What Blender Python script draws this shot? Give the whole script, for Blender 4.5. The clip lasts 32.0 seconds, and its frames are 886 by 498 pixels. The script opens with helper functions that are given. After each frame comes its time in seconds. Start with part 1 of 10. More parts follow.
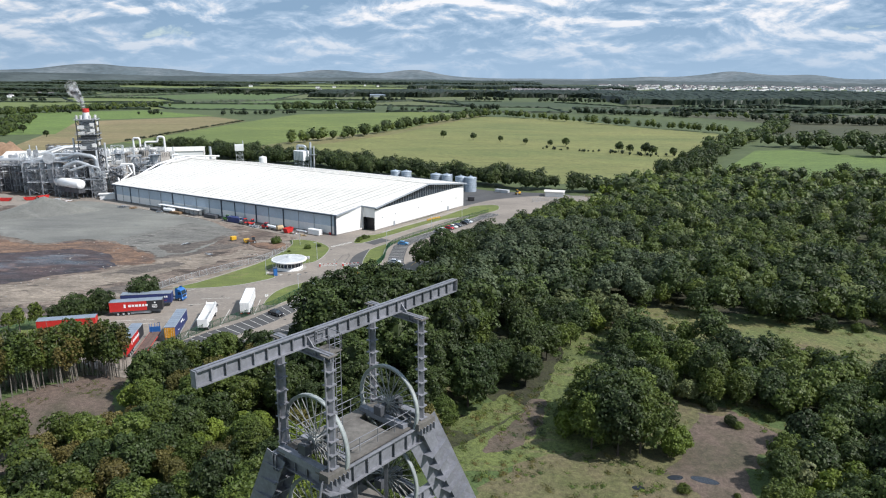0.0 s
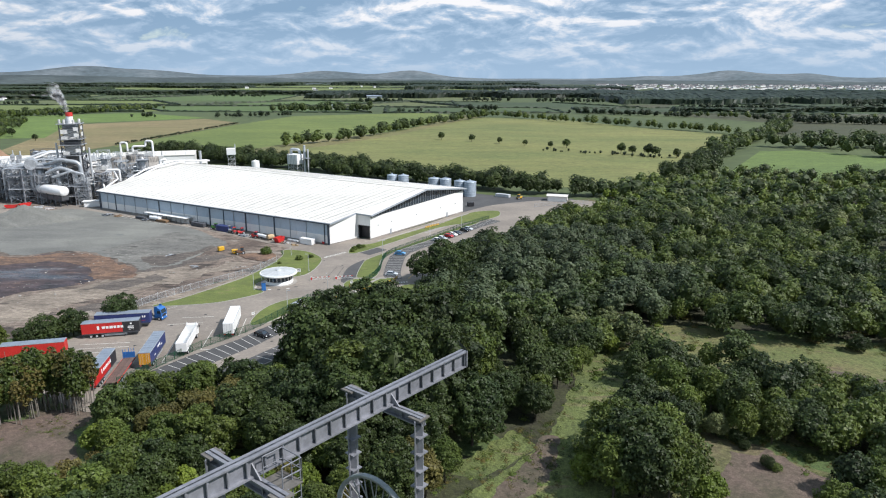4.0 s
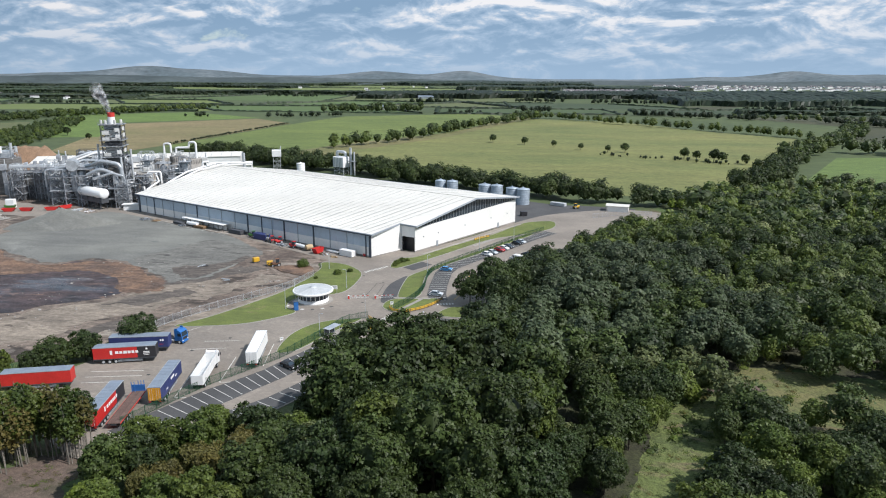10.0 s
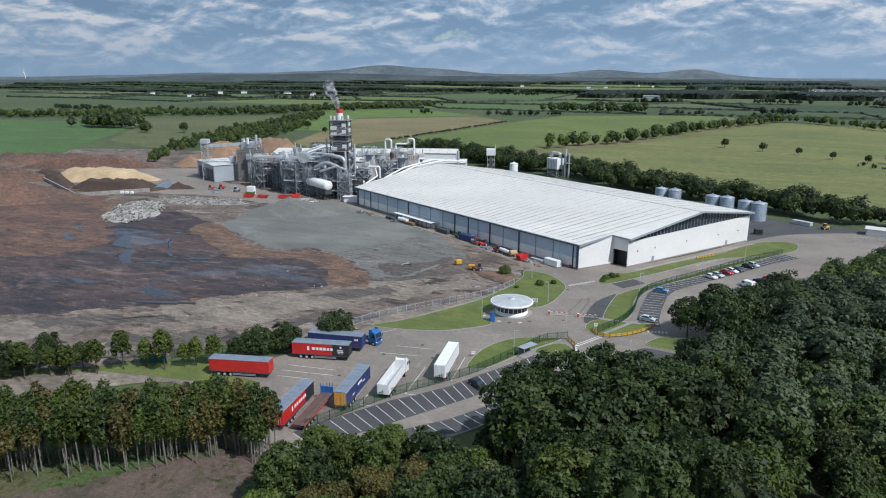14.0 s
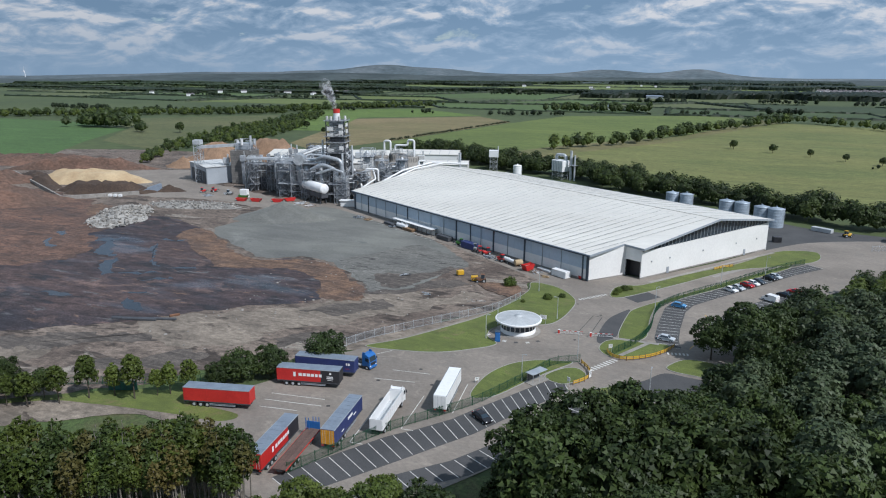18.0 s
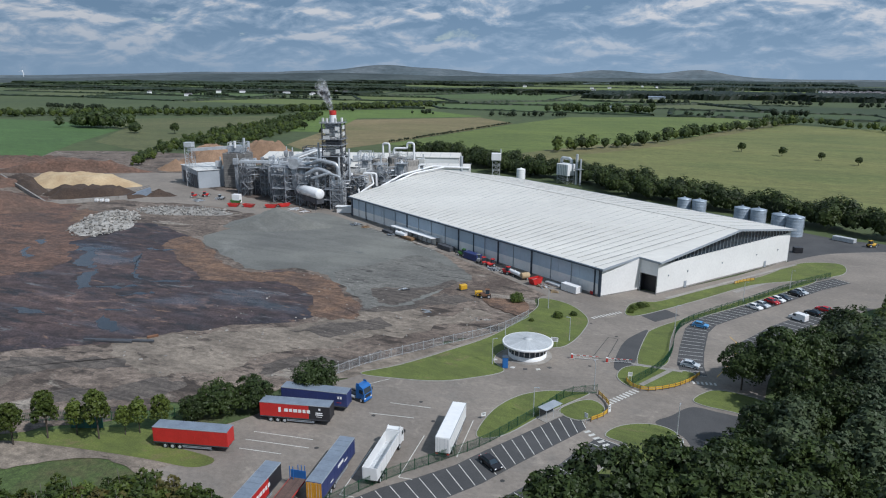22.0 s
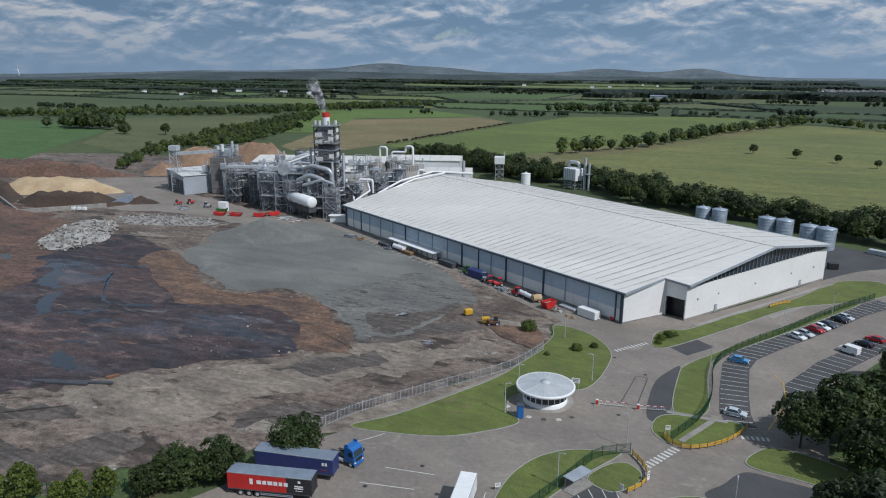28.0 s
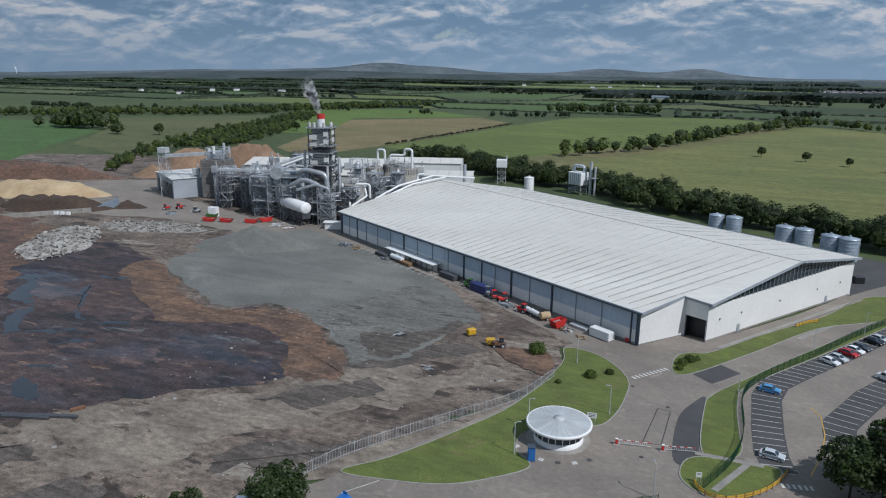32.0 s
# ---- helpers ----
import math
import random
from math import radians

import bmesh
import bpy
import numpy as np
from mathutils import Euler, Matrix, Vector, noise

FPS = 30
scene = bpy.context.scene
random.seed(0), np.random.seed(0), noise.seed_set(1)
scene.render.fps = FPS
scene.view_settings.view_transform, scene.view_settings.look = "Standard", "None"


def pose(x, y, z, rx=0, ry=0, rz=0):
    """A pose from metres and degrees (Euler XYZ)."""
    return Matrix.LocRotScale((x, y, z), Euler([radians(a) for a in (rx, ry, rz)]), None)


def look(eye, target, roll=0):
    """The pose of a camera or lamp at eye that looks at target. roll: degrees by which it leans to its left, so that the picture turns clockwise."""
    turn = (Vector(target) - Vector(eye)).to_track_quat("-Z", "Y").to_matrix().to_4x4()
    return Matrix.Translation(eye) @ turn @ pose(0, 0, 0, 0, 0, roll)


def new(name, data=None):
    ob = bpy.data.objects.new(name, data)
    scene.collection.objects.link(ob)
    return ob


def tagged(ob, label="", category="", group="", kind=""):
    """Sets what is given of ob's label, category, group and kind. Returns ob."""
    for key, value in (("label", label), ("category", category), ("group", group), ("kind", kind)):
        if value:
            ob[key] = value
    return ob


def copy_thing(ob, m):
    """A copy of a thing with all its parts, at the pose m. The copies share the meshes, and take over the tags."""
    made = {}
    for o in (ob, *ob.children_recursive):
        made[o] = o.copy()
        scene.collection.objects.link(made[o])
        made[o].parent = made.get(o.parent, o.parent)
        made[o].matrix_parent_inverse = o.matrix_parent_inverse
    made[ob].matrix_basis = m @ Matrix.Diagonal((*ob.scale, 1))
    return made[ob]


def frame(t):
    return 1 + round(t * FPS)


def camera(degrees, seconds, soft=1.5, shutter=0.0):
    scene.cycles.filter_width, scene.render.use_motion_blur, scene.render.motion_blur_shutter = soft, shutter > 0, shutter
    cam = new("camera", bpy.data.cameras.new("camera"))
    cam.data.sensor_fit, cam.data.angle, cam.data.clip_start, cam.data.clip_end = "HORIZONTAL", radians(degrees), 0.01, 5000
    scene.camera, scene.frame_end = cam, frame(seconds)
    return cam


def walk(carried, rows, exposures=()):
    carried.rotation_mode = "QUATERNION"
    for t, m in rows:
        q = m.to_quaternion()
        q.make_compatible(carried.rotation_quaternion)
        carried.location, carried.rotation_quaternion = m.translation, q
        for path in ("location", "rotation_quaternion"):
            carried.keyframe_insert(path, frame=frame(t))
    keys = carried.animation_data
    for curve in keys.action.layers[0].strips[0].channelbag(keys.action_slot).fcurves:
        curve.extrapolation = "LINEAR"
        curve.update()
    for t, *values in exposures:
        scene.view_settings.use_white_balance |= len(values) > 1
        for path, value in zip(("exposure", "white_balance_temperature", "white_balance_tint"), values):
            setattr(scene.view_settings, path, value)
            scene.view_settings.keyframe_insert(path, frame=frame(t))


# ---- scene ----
cam = camera(65.7, 32.0, soft=1.1)
PATH = [
    (0, (1.556, -6.537, 65.343), (1.46, -4.604, 64.84), 0.4),
    (0.5, (1.419, -4.739, 65.344), (1.323, -2.806, 64.84), 0.4),
    (1, (1.27, -2.956, 65.338), (1.175, -1.023, 64.835), 0.4),
    (1.5, (1.135, -1.167, 65.337), (1.04, 0.767, 64.835), 0.4),
    (2, (1.012, 0.606, 65.323), (0.919, 2.54, 64.821), 0.4),
    (2.5, (0.871, 2.382, 65.322), (0.779, 4.316, 64.821), 0.4),
    (3, (0.702, 4.138, 65.323), (0.61, 6.072, 64.821), 0.3),
    (3.5, (0.564, 5.889, 65.311), (0.473, 7.823, 64.809), 0.1),
    (5.5, (0.135, 12.929, 65.182), (0.048, 14.863, 64.681), 0.2),
    (6, (0.054, 14.736, 65.167), (-0.032, 16.671, 64.666), 0.2),
    (6.5, (-0.022, 16.566, 65.152), (-0.107, 18.501, 64.651), 0.2),
    (7, (-0.109, 18.395, 65.132), (-0.193, 20.33, 64.631), 0.2),
    (7.5, (-0.217, 20.222, 65.108), (-0.299, 22.157, 64.607), 0.2),
    (8, (-0.355, 22.043, 65.081), (-0.437, 23.978, 64.579), 0.2),
    (8.5, (-0.534, 23.863, 65.051), (-0.614, 25.798, 64.549), 0.2),
    (9, (-0.741, 25.701, 65.025), (-0.82, 27.636, 64.524), 0.2),
    (9.5, (-0.969, 27.545, 65.002), (-1.046, 29.479, 64.5), 0.2),
    (10, (-1.189, 29.409, 64.976), (-1.421, 31.331, 64.475), 0.2),
    (10.5, (-1.341, 31.321, 64.952), (-1.854, 33.187, 64.448), 0.1),
    (11, (-1.452, 33.229, 64.923), (-2.203, 35.013, 64.419), 0.0),
    (11.5, (-1.564, 35.107, 64.89), (-2.376, 36.864, 64.386), 0.1),
    (12, (-1.775, 36.936, 64.853), (-2.587, 38.692, 64.348), 0.1),
    (12.5, (-2.122, 38.72, 64.816), (-2.935, 40.476, 64.312), 0.0),
    (13, (-2.581, 40.468, 64.776), (-3.394, 42.225, 64.272), 0.1),
    (13.5, (-3.139, 42.181, 64.735), (-3.952, 43.937, 64.229), 0.1),
    (14, (-3.782, 43.884, 64.693), (-4.594, 45.64, 64.187), 0.1),
    (14.5, (-4.488, 45.583, 64.641), (-5.301, 47.339, 64.135), 0.1),
    (16.5, (-7.51, 52.401, 64.239), (-8.326, 54.156, 63.733), 0.1),
    (17, (-8.313, 54.094, 64.195), (-9.128, 55.849, 63.688), 0.2),
    (17.5, (-9.148, 55.785, 64.16), (-9.963, 57.54, 63.653), 0.2),
    (18, (-10.023, 57.505, 64.131), (-10.838, 59.26, 63.624), 0.2),
    (18.5, (-10.927, 59.239, 64.105), (-11.741, 60.994, 63.597), 0.2),
    (19, (-11.831, 60.961, 64.079), (-12.646, 62.716, 63.571), 0.2),
    (19.5, (-12.733, 62.655, 64.053), (-13.547, 64.409, 63.546), 0.2),
    (20, (-13.605, 64.345, 64.035), (-14.419, 66.099, 63.528), 0.2),
    (20.5, (-14.465, 66.011, 64.019), (-15.279, 67.766, 63.512), 0.2),
    (21, (-15.306, 67.685, 64.004), (-16.12, 69.44, 63.497), 0.2),
    (21.5, (-16.148, 69.352, 63.991), (-16.962, 71.107, 63.484), 0.2),
    (22, (-16.985, 71.017, 63.98), (-17.799, 72.772, 63.474), 0.3),
    (22.5, (-17.819, 72.668, 63.971), (-18.634, 74.423, 63.464), 0.3),
    (23, (-18.654, 74.324, 63.965), (-19.469, 76.079, 63.458), 0.3),
    (23.5, (-19.509, 75.964, 63.963), (-20.323, 77.719, 63.456), 0.3),
    (24, (-20.372, 77.62, 63.965), (-21.186, 79.375, 63.458), 0.2),
    (24.5, (-21.257, 79.283, 63.973), (-22.071, 81.038, 63.466), 0.3),
    (25, (-22.161, 80.945, 63.982), (-22.974, 82.7, 63.475), 0.3),
    (25.5, (-23.058, 82.616, 63.998), (-23.87, 84.371, 63.49), 0.3),
    (27.5, (-26.574, 89.24, 64.159), (-27.384, 90.996, 63.649), 0.3),
    (28, (-27.427, 90.881, 64.171), (-28.237, 92.637, 63.661), 0.3),
    (28.5, (-28.279, 92.519, 64.174), (-29.089, 94.275, 63.664), 0.3),
    (29, (-29.121, 94.161, 64.177), (-29.93, 95.918, 63.666), 0.3),
    (29.5, (-29.956, 95.801, 64.18), (-30.764, 97.558, 63.669), 0.4),
    (30, (-30.775, 97.43, 64.183), (-31.583, 99.187, 63.672), 0.4),
    (30.5, (-31.592, 99.037, 64.182), (-32.399, 100.793, 63.67), 0.4),
    (31, (-32.414, 100.632, 64.182), (-33.221, 102.389, 63.671), 0.4),
    (31.5, (-33.233, 102.217, 64.18), (-34.04, 103.974, 63.669), 0.3),
    (32, (-34.04, 103.797, 64.178), (-34.847, 105.554, 63.667), 0.5),
]
walk(cam, [(t, look(eye, target, roll)) for t, eye, target, roll in PATH],
     [(0, 0.36, 6350, 12), (9.5, 0.28, 6350, 12), (12, -0.02, 6050, 11), (19, -0.18, 5980, 11), (25, -0.39, 5980, 11), (32, -0.50, 5960, 11)])

# ---- light ----
SUN_DIR = Vector((0.93, -0.28, 1.12)).normalized()
world = bpy.data.worlds.new("sky")
scene.world = world
world.use_nodes = True


def build_sky(nt):
    nt.nodes.clear()
    n, l = nt.nodes.new, nt.links.new
    out = n("ShaderNodeOutputWorld")
    sky = n("ShaderNodeTexSky")
    sky.sky_type, sky.sun_disc = "NISHITA", False
    sky.sun_elevation = math.asin(SUN_DIR.z)
    sky.sun_rotation = math.atan2(SUN_DIR.x, SUN_DIR.y)
    sky.altitude, sky.air_density, sky.dust_density = 120, 1.0, 0.3
    clear = n("ShaderNodeBackground")
    clear.inputs[1].default_value = 0.1
    l(sky.outputs[0], clear.inputs[0])
    # cumulus deck: the sky direction laid on a flat layer
    tc = n("ShaderNodeTexCoord")
    sep = n("ShaderNodeSeparateXYZ")
    l(tc.outputs["Generated"], sep.inputs[0])
    up = n("ShaderNodeMath")
    up.operation = "MAXIMUM"
    l(sep.outputs[2], up.inputs[0])
    up.inputs[1].default_value = 0.0
    add = n("ShaderNodeMath")
    add.operation = "ADD"
    l(up.outputs[0], add.inputs[0])
    add.inputs[1].default_value = 0.34
    inv = n("ShaderNodeMath")
    inv.operation = "DIVIDE"
    inv.inputs[0].default_value = 1.0
    l(add.outputs[0], inv.inputs[1])
    flat = n("ShaderNodeVectorMath")
    flat.operation = "SCALE"
    tall = n("ShaderNodeVectorMath")
    tall.operation = "MULTIPLY"
    tall.inputs[1].default_value = (1.0, 1.0, 0.8)
    l(tc.outputs["Generated"], tall.inputs[0])
    l(tall.outputs[0], flat.inputs[0])
    l(inv.outputs[0], flat.inputs["Scale"])
    def deck(stretch, scale, detail):
        """Cloud thickness, sampled on the layer; stretch moves the sample away from or towards the viewer."""
        v = n("ShaderNodeVectorMath")
        v.operation = "SCALE"
        l(flat.outputs[0], v.inputs[0])
        v.inputs["Scale"].default_value = stretch
        t = n("ShaderNodeTexNoise")
        t.inputs["Scale"].default_value, t.inputs["Detail"].default_value = scale, detail
        t.inputs["Roughness"].default_value, t.inputs["Distortion"].default_value = 0.58, 0.35
        l(v.outputs[0], t.inputs[0])
        return t.outputs[0]

    puff = deck(1.0, 4.2, 10)
    mask = n("ShaderNodeValToRGB")
    mask.color_ramp.elements[0].position, mask.color_ramp.elements[1].position = 0.20, 0.33
    l(puff, mask.inputs[0])
    # sunlit tops over grey flat bases
    lit = n("ShaderNodeMath")
    lit.operation = "SUBTRACT"
    l(puff, lit.inputs[0])
    l(deck(0.978, 4.2, 10), lit.inputs[1])
    gain = n("ShaderNodeMath")
    gain.operation = "MULTIPLY_ADD"
    l(lit.outputs[0], gain.inputs[0])
    gain.inputs[1].default_value = 2.3
    l(deck(1.0, 2.1, 5), gain.inputs[2])
    tone = n("ShaderNodeValToRGB")
    e = tone.color_ramp.elements
    e[0].position, e[0].color = 0.33, (0.28, 0.43, 0.60, 1)
    e[1].position, e[1].color = 0.78, (1.0, 1.0, 1.0, 1)
    mid = tone.color_ramp.elements.new(0.55)
    mid.color = (0.47, 0.615, 0.775, 1)
    l(gain.outputs[0], tone.inputs[0])
    cloud = n("ShaderNodeBackground")
    far = n("ShaderNodeMapRange")
    far.inputs[1].default_value, far.inputs[2].default_value = 0.0, 0.075
    far.inputs[3].default_value, far.inputs[4].default_value = 0.85, 0.0
    l(sep.outputs[2], far.inputs[0])
    veil = n("ShaderNodeMix")
    veil.data_type = "RGBA"
    l(far.outputs[0], veil.inputs["Factor"])
    l(tone.outputs[0], veil.inputs[6])
    veil.inputs[7].default_value = (0.40, 0.56, 0.735, 1)
    l(veil.outputs[2], cloud.inputs[0])
    # the deck closes towards the horizon, and is brighter on the sun's side
    close = n("ShaderNodeMapRange")
    close.inputs[1].default_value, close.inputs[2].default_value = 0.02, 0.07
    close.inputs[3].default_value, close.inputs[4].default_value = 1.0, 0.0
    l(sep.outputs[2], close.inputs[0])
    cover = n("ShaderNodeMath")
    cover.operation = "MAXIMUM"
    l(mask.outputs[0], cover.inputs[0])
    l(close.outputs[0], cover.inputs[1])
    dot = n("ShaderNodeVectorMath")
    dot.operation = "DOT_PRODUCT"
    dot.inputs[1].default_value = (SUN_DIR.x, SUN_DIR.y, 0)
    l(tc.outputs["Generated"], dot.inputs[0])
    glow = n("ShaderNodeMapRange")
    glow.inputs[1].default_value, glow.inputs[2].default_value = -0.66, -0.4
    glow.inputs[3].default_value, glow.inputs[4].default_value = 0.64, 0.75
    l(dot.outputs["Value"], glow.inputs[0])
    l(glow.outputs[0], cloud.inputs[1])
    mix = n("ShaderNodeMixShader")
    l(cover.outputs[0], mix.inputs[0])
    l(clear.outputs[0], mix.inputs[1])
    l(cloud.outputs[0], mix.inputs[2])
    l(mix.outputs[0], out.inputs[0])


build_sky(world.node_tree)
sun = new("sun", bpy.data.lights.new("sun", "SUN"))
sun.data.energy, sun.data.angle, sun.data.color = 4.5, radians(0.6), (1.0, 0.97, 0.93)
sun.matrix_world = look(SUN_DIR * 300, (0, 0, 0))
scene.view_settings.exposure = 0.0


# ---- ground height and mesh helpers ----
def G(x, y):
    """The ground falls gently from the wood to the factory and is level beyond."""
    return min(2.8, max(0.0, (254 - y) * 0.02))


class Mesh:
    """Collects faces and links them as one object."""

    def __init__(self):
        self.v, self.f, self.smooth = [], [], []

    def add(self, verts, faces, smooth=False):
        k = len(self.v)
        self.v += [tuple(p) for p in verts]
        self.f += [tuple(i + k for i in f) for f in faces]
        self.smooth += [smooth] * len(faces)
        return self

    def box(self, c, s, rz=0.0, m=None, bevel=0.0):
        """A box round its centre c, of size s, turned by rz degrees; bevel: chamfered edges."""
        hx, hy, hz = s[0] / 2, s[1] / 2, s[2] / 2
        t = m or pose(*c, 0, 0, rz)
        if bevel <= 0:
            pts = [(x, y, z) for z in (-hz, hz) for x, y in ((-hx, -hy), (hx, -hy), (hx, hy), (-hx, hy))]
            fs = [(3, 2, 1, 0), (4, 5, 6, 7), (0, 1, 5, 4), (1, 2, 6, 5), (2, 3, 7, 6), (3, 0, 4, 7)]
            return self.add([t @ Vector(p) for p in pts], fs)
        b = min(bevel, hx * 0.9, hy * 0.9, hz * 0.9)
        ring = lambda x, y: [(-x + b, -y), (x - b, -y), (x, -y + b), (x, y - b), (x - b, y), (-x + b, y), (-x, y - b), (-x, -y + b)]
        rows = []
        for z, ins in ((-hz, b), (-hz + b, 0), (hz - b, 0), (hz, b)):
            rows.append([(x, y, z) for x, y in ring(hx - ins, hy - ins)])
        pts = [p for r in rows for p in r]
        fs = [tuple(range(7, -1, -1)), tuple(range(24, 32))]
        for r in range(3):
            for i in range(8):
                j = (i + 1) % 8
                fs.append((r * 8 + i, r * 8 + j, r * 8 + 8 + j, r * 8 + 8 + i))
        return self.add([t @ Vector(p) for p in pts], fs)

    def tube(self, a, b, r, r2=None, n=10, caps=True, smooth=True):
        a, b = Vector(a), Vector(b)
        r2 = r if r2 is None else r2
        q = (b - a).to_track_quat("Z", "Y")
        pts = []
        for p, rad in ((a, r), (b, r2)):
            for i in range(n):
                w = 2 * math.pi * i / n
                pts.append(p + q @ Vector((rad * math.cos(w), rad * math.sin(w), 0)))
        self.add(pts, [(i, (i + 1) % n, n + (i + 1) % n, n + i) for i in range(n)], smooth)
        if caps:
            self.add(pts, [tuple(range(n - 1, -1, -1)), tuple(range(n, 2 * n))])
        return self

    def pipe(self, pts, r, n=8):
        """A round pipe along points, with its bends rounded off."""
        pts = [Vector(p) for p in pts]
        path = [pts[0]]
        for i in range(1, len(pts) - 1):
            p, q, s = pts[i - 1], pts[i], pts[i + 1]
            cut = min(2.2 * r, (q - p).length * 0.45, (s - q).length * 0.45)
            a, b = q + (p - q).normalized() * cut, q + (s - q).normalized() * cut
            for k in range(5):
                w = k / 4
                path.append((1 - w) ** 2 * a + 2 * w * (1 - w) * q + w * w * b)
        path.append(pts[-1])
        rings, ref = [], None
        for i, p in enumerate(path):
            d = (path[min(i + 1, len(path) - 1)] - path[max(i - 1, 0)]).normalized()
            if ref is None:
                ref = d.orthogonal().normalized()
            ref = (ref - d * ref.dot(d)).normalized()
            side = d.cross(ref)
            rings += [p + r * (math.cos(2 * math.pi * k / n) * ref + math.sin(2 * math.pi * k / n) * side) for k in range(n)]
        fs = [(a * n + k, a * n + (k + 1) % n, a * n + n + (k + 1) % n, a * n + n + k) for a in range(len(path) - 1) for k in range(n)]
        self.add(rings, fs, True)
        return self.add(rings, [tuple(range(n - 1, -1, -1)), tuple(range(len(rings) - n, len(rings)))])

    def lathe(self, c, profile, n=24, smooth=True):
        """Turns (radius, height) pairs round the upright axis through c."""
        pts = [(c[0] + r * math.cos(2 * math.pi * i / n), c[1] + r * math.sin(2 * math.pi * i / n), c[2] + h) for r, h in profile for i in range(n)]
        fs = [(a * n + i, a * n + (i + 1) % n, a * n + n + (i + 1) % n, a * n + n + i) for a in range(len(profile) - 1) for i in range(n)]
        self.add(pts, fs, smooth)
        return self

    def prism(self, outline, z0, z1):
        """A flat outline extruded upright from z0 to z1."""
        n = len(outline)
        pts = [(x, y, z0) for x, y in outline] + [(x, y, z1) for x, y in outline]
        return self.add(pts, [tuple(range(n - 1, -1, -1)), tuple(range(n, 2 * n))] + [(i, (i + 1) % n, n + (i + 1) % n, n + i) for i in range(n)])

    def beam(self, a, b, w, h):
        """A square-edged bar from a to b, w wide and h high."""
        a, b = Vector(a), Vector(b)
        d = b - a
        y = d.normalized()
        up = Vector((0, 0, 1)) if abs(y.z) < 0.95 else Vector((0, 1, 0))
        x = y.cross(up).normalized()
        z = x.cross(y)
        m = Matrix((x, y, z)).transposed().to_4x4()
        m.translation = (a + b) / 2
        return self.box(None, (w, d.length, h), m=m)

    def data(self, name, material, fix=False):
        me = bpy.data.meshes.new(name)
        me.from_pydata(self.v, [], self.f)
        if any(self.smooth):
            me.polygons.foreach_set("use_smooth", self.smooth)
        if fix:
            bm = bmesh.new()
            bm.from_mesh(me)
            bmesh.ops.recalc_face_normals(bm, faces=bm.faces)
            bm.to_mesh(me)
            bm.free()
        me.materials.append(material)
        me.update()
        return me


def part(name, mesh, material, parent=None, label="", fix=True):
    ob = new(name, mesh.data(name, material, fix))
    if parent is not None:
        ob.parent = parent
    if label:
        ob["label"] = label
    return ob


def thing(name, label, category, at=None, group="", kind=""):
    ob = new(name)
    if at is not None:
        ob.matrix_basis = at
    return tagged(ob, label, category, group, kind)


def ground_pose(x, y, rz=0.0, dz=0.0):
    return pose(x, y, G(x, y) + dz, 0, 0, rz)


def heading(a, b):
    return math.degrees(math.atan2(b[1] - a[1], b[0] - a[0]))


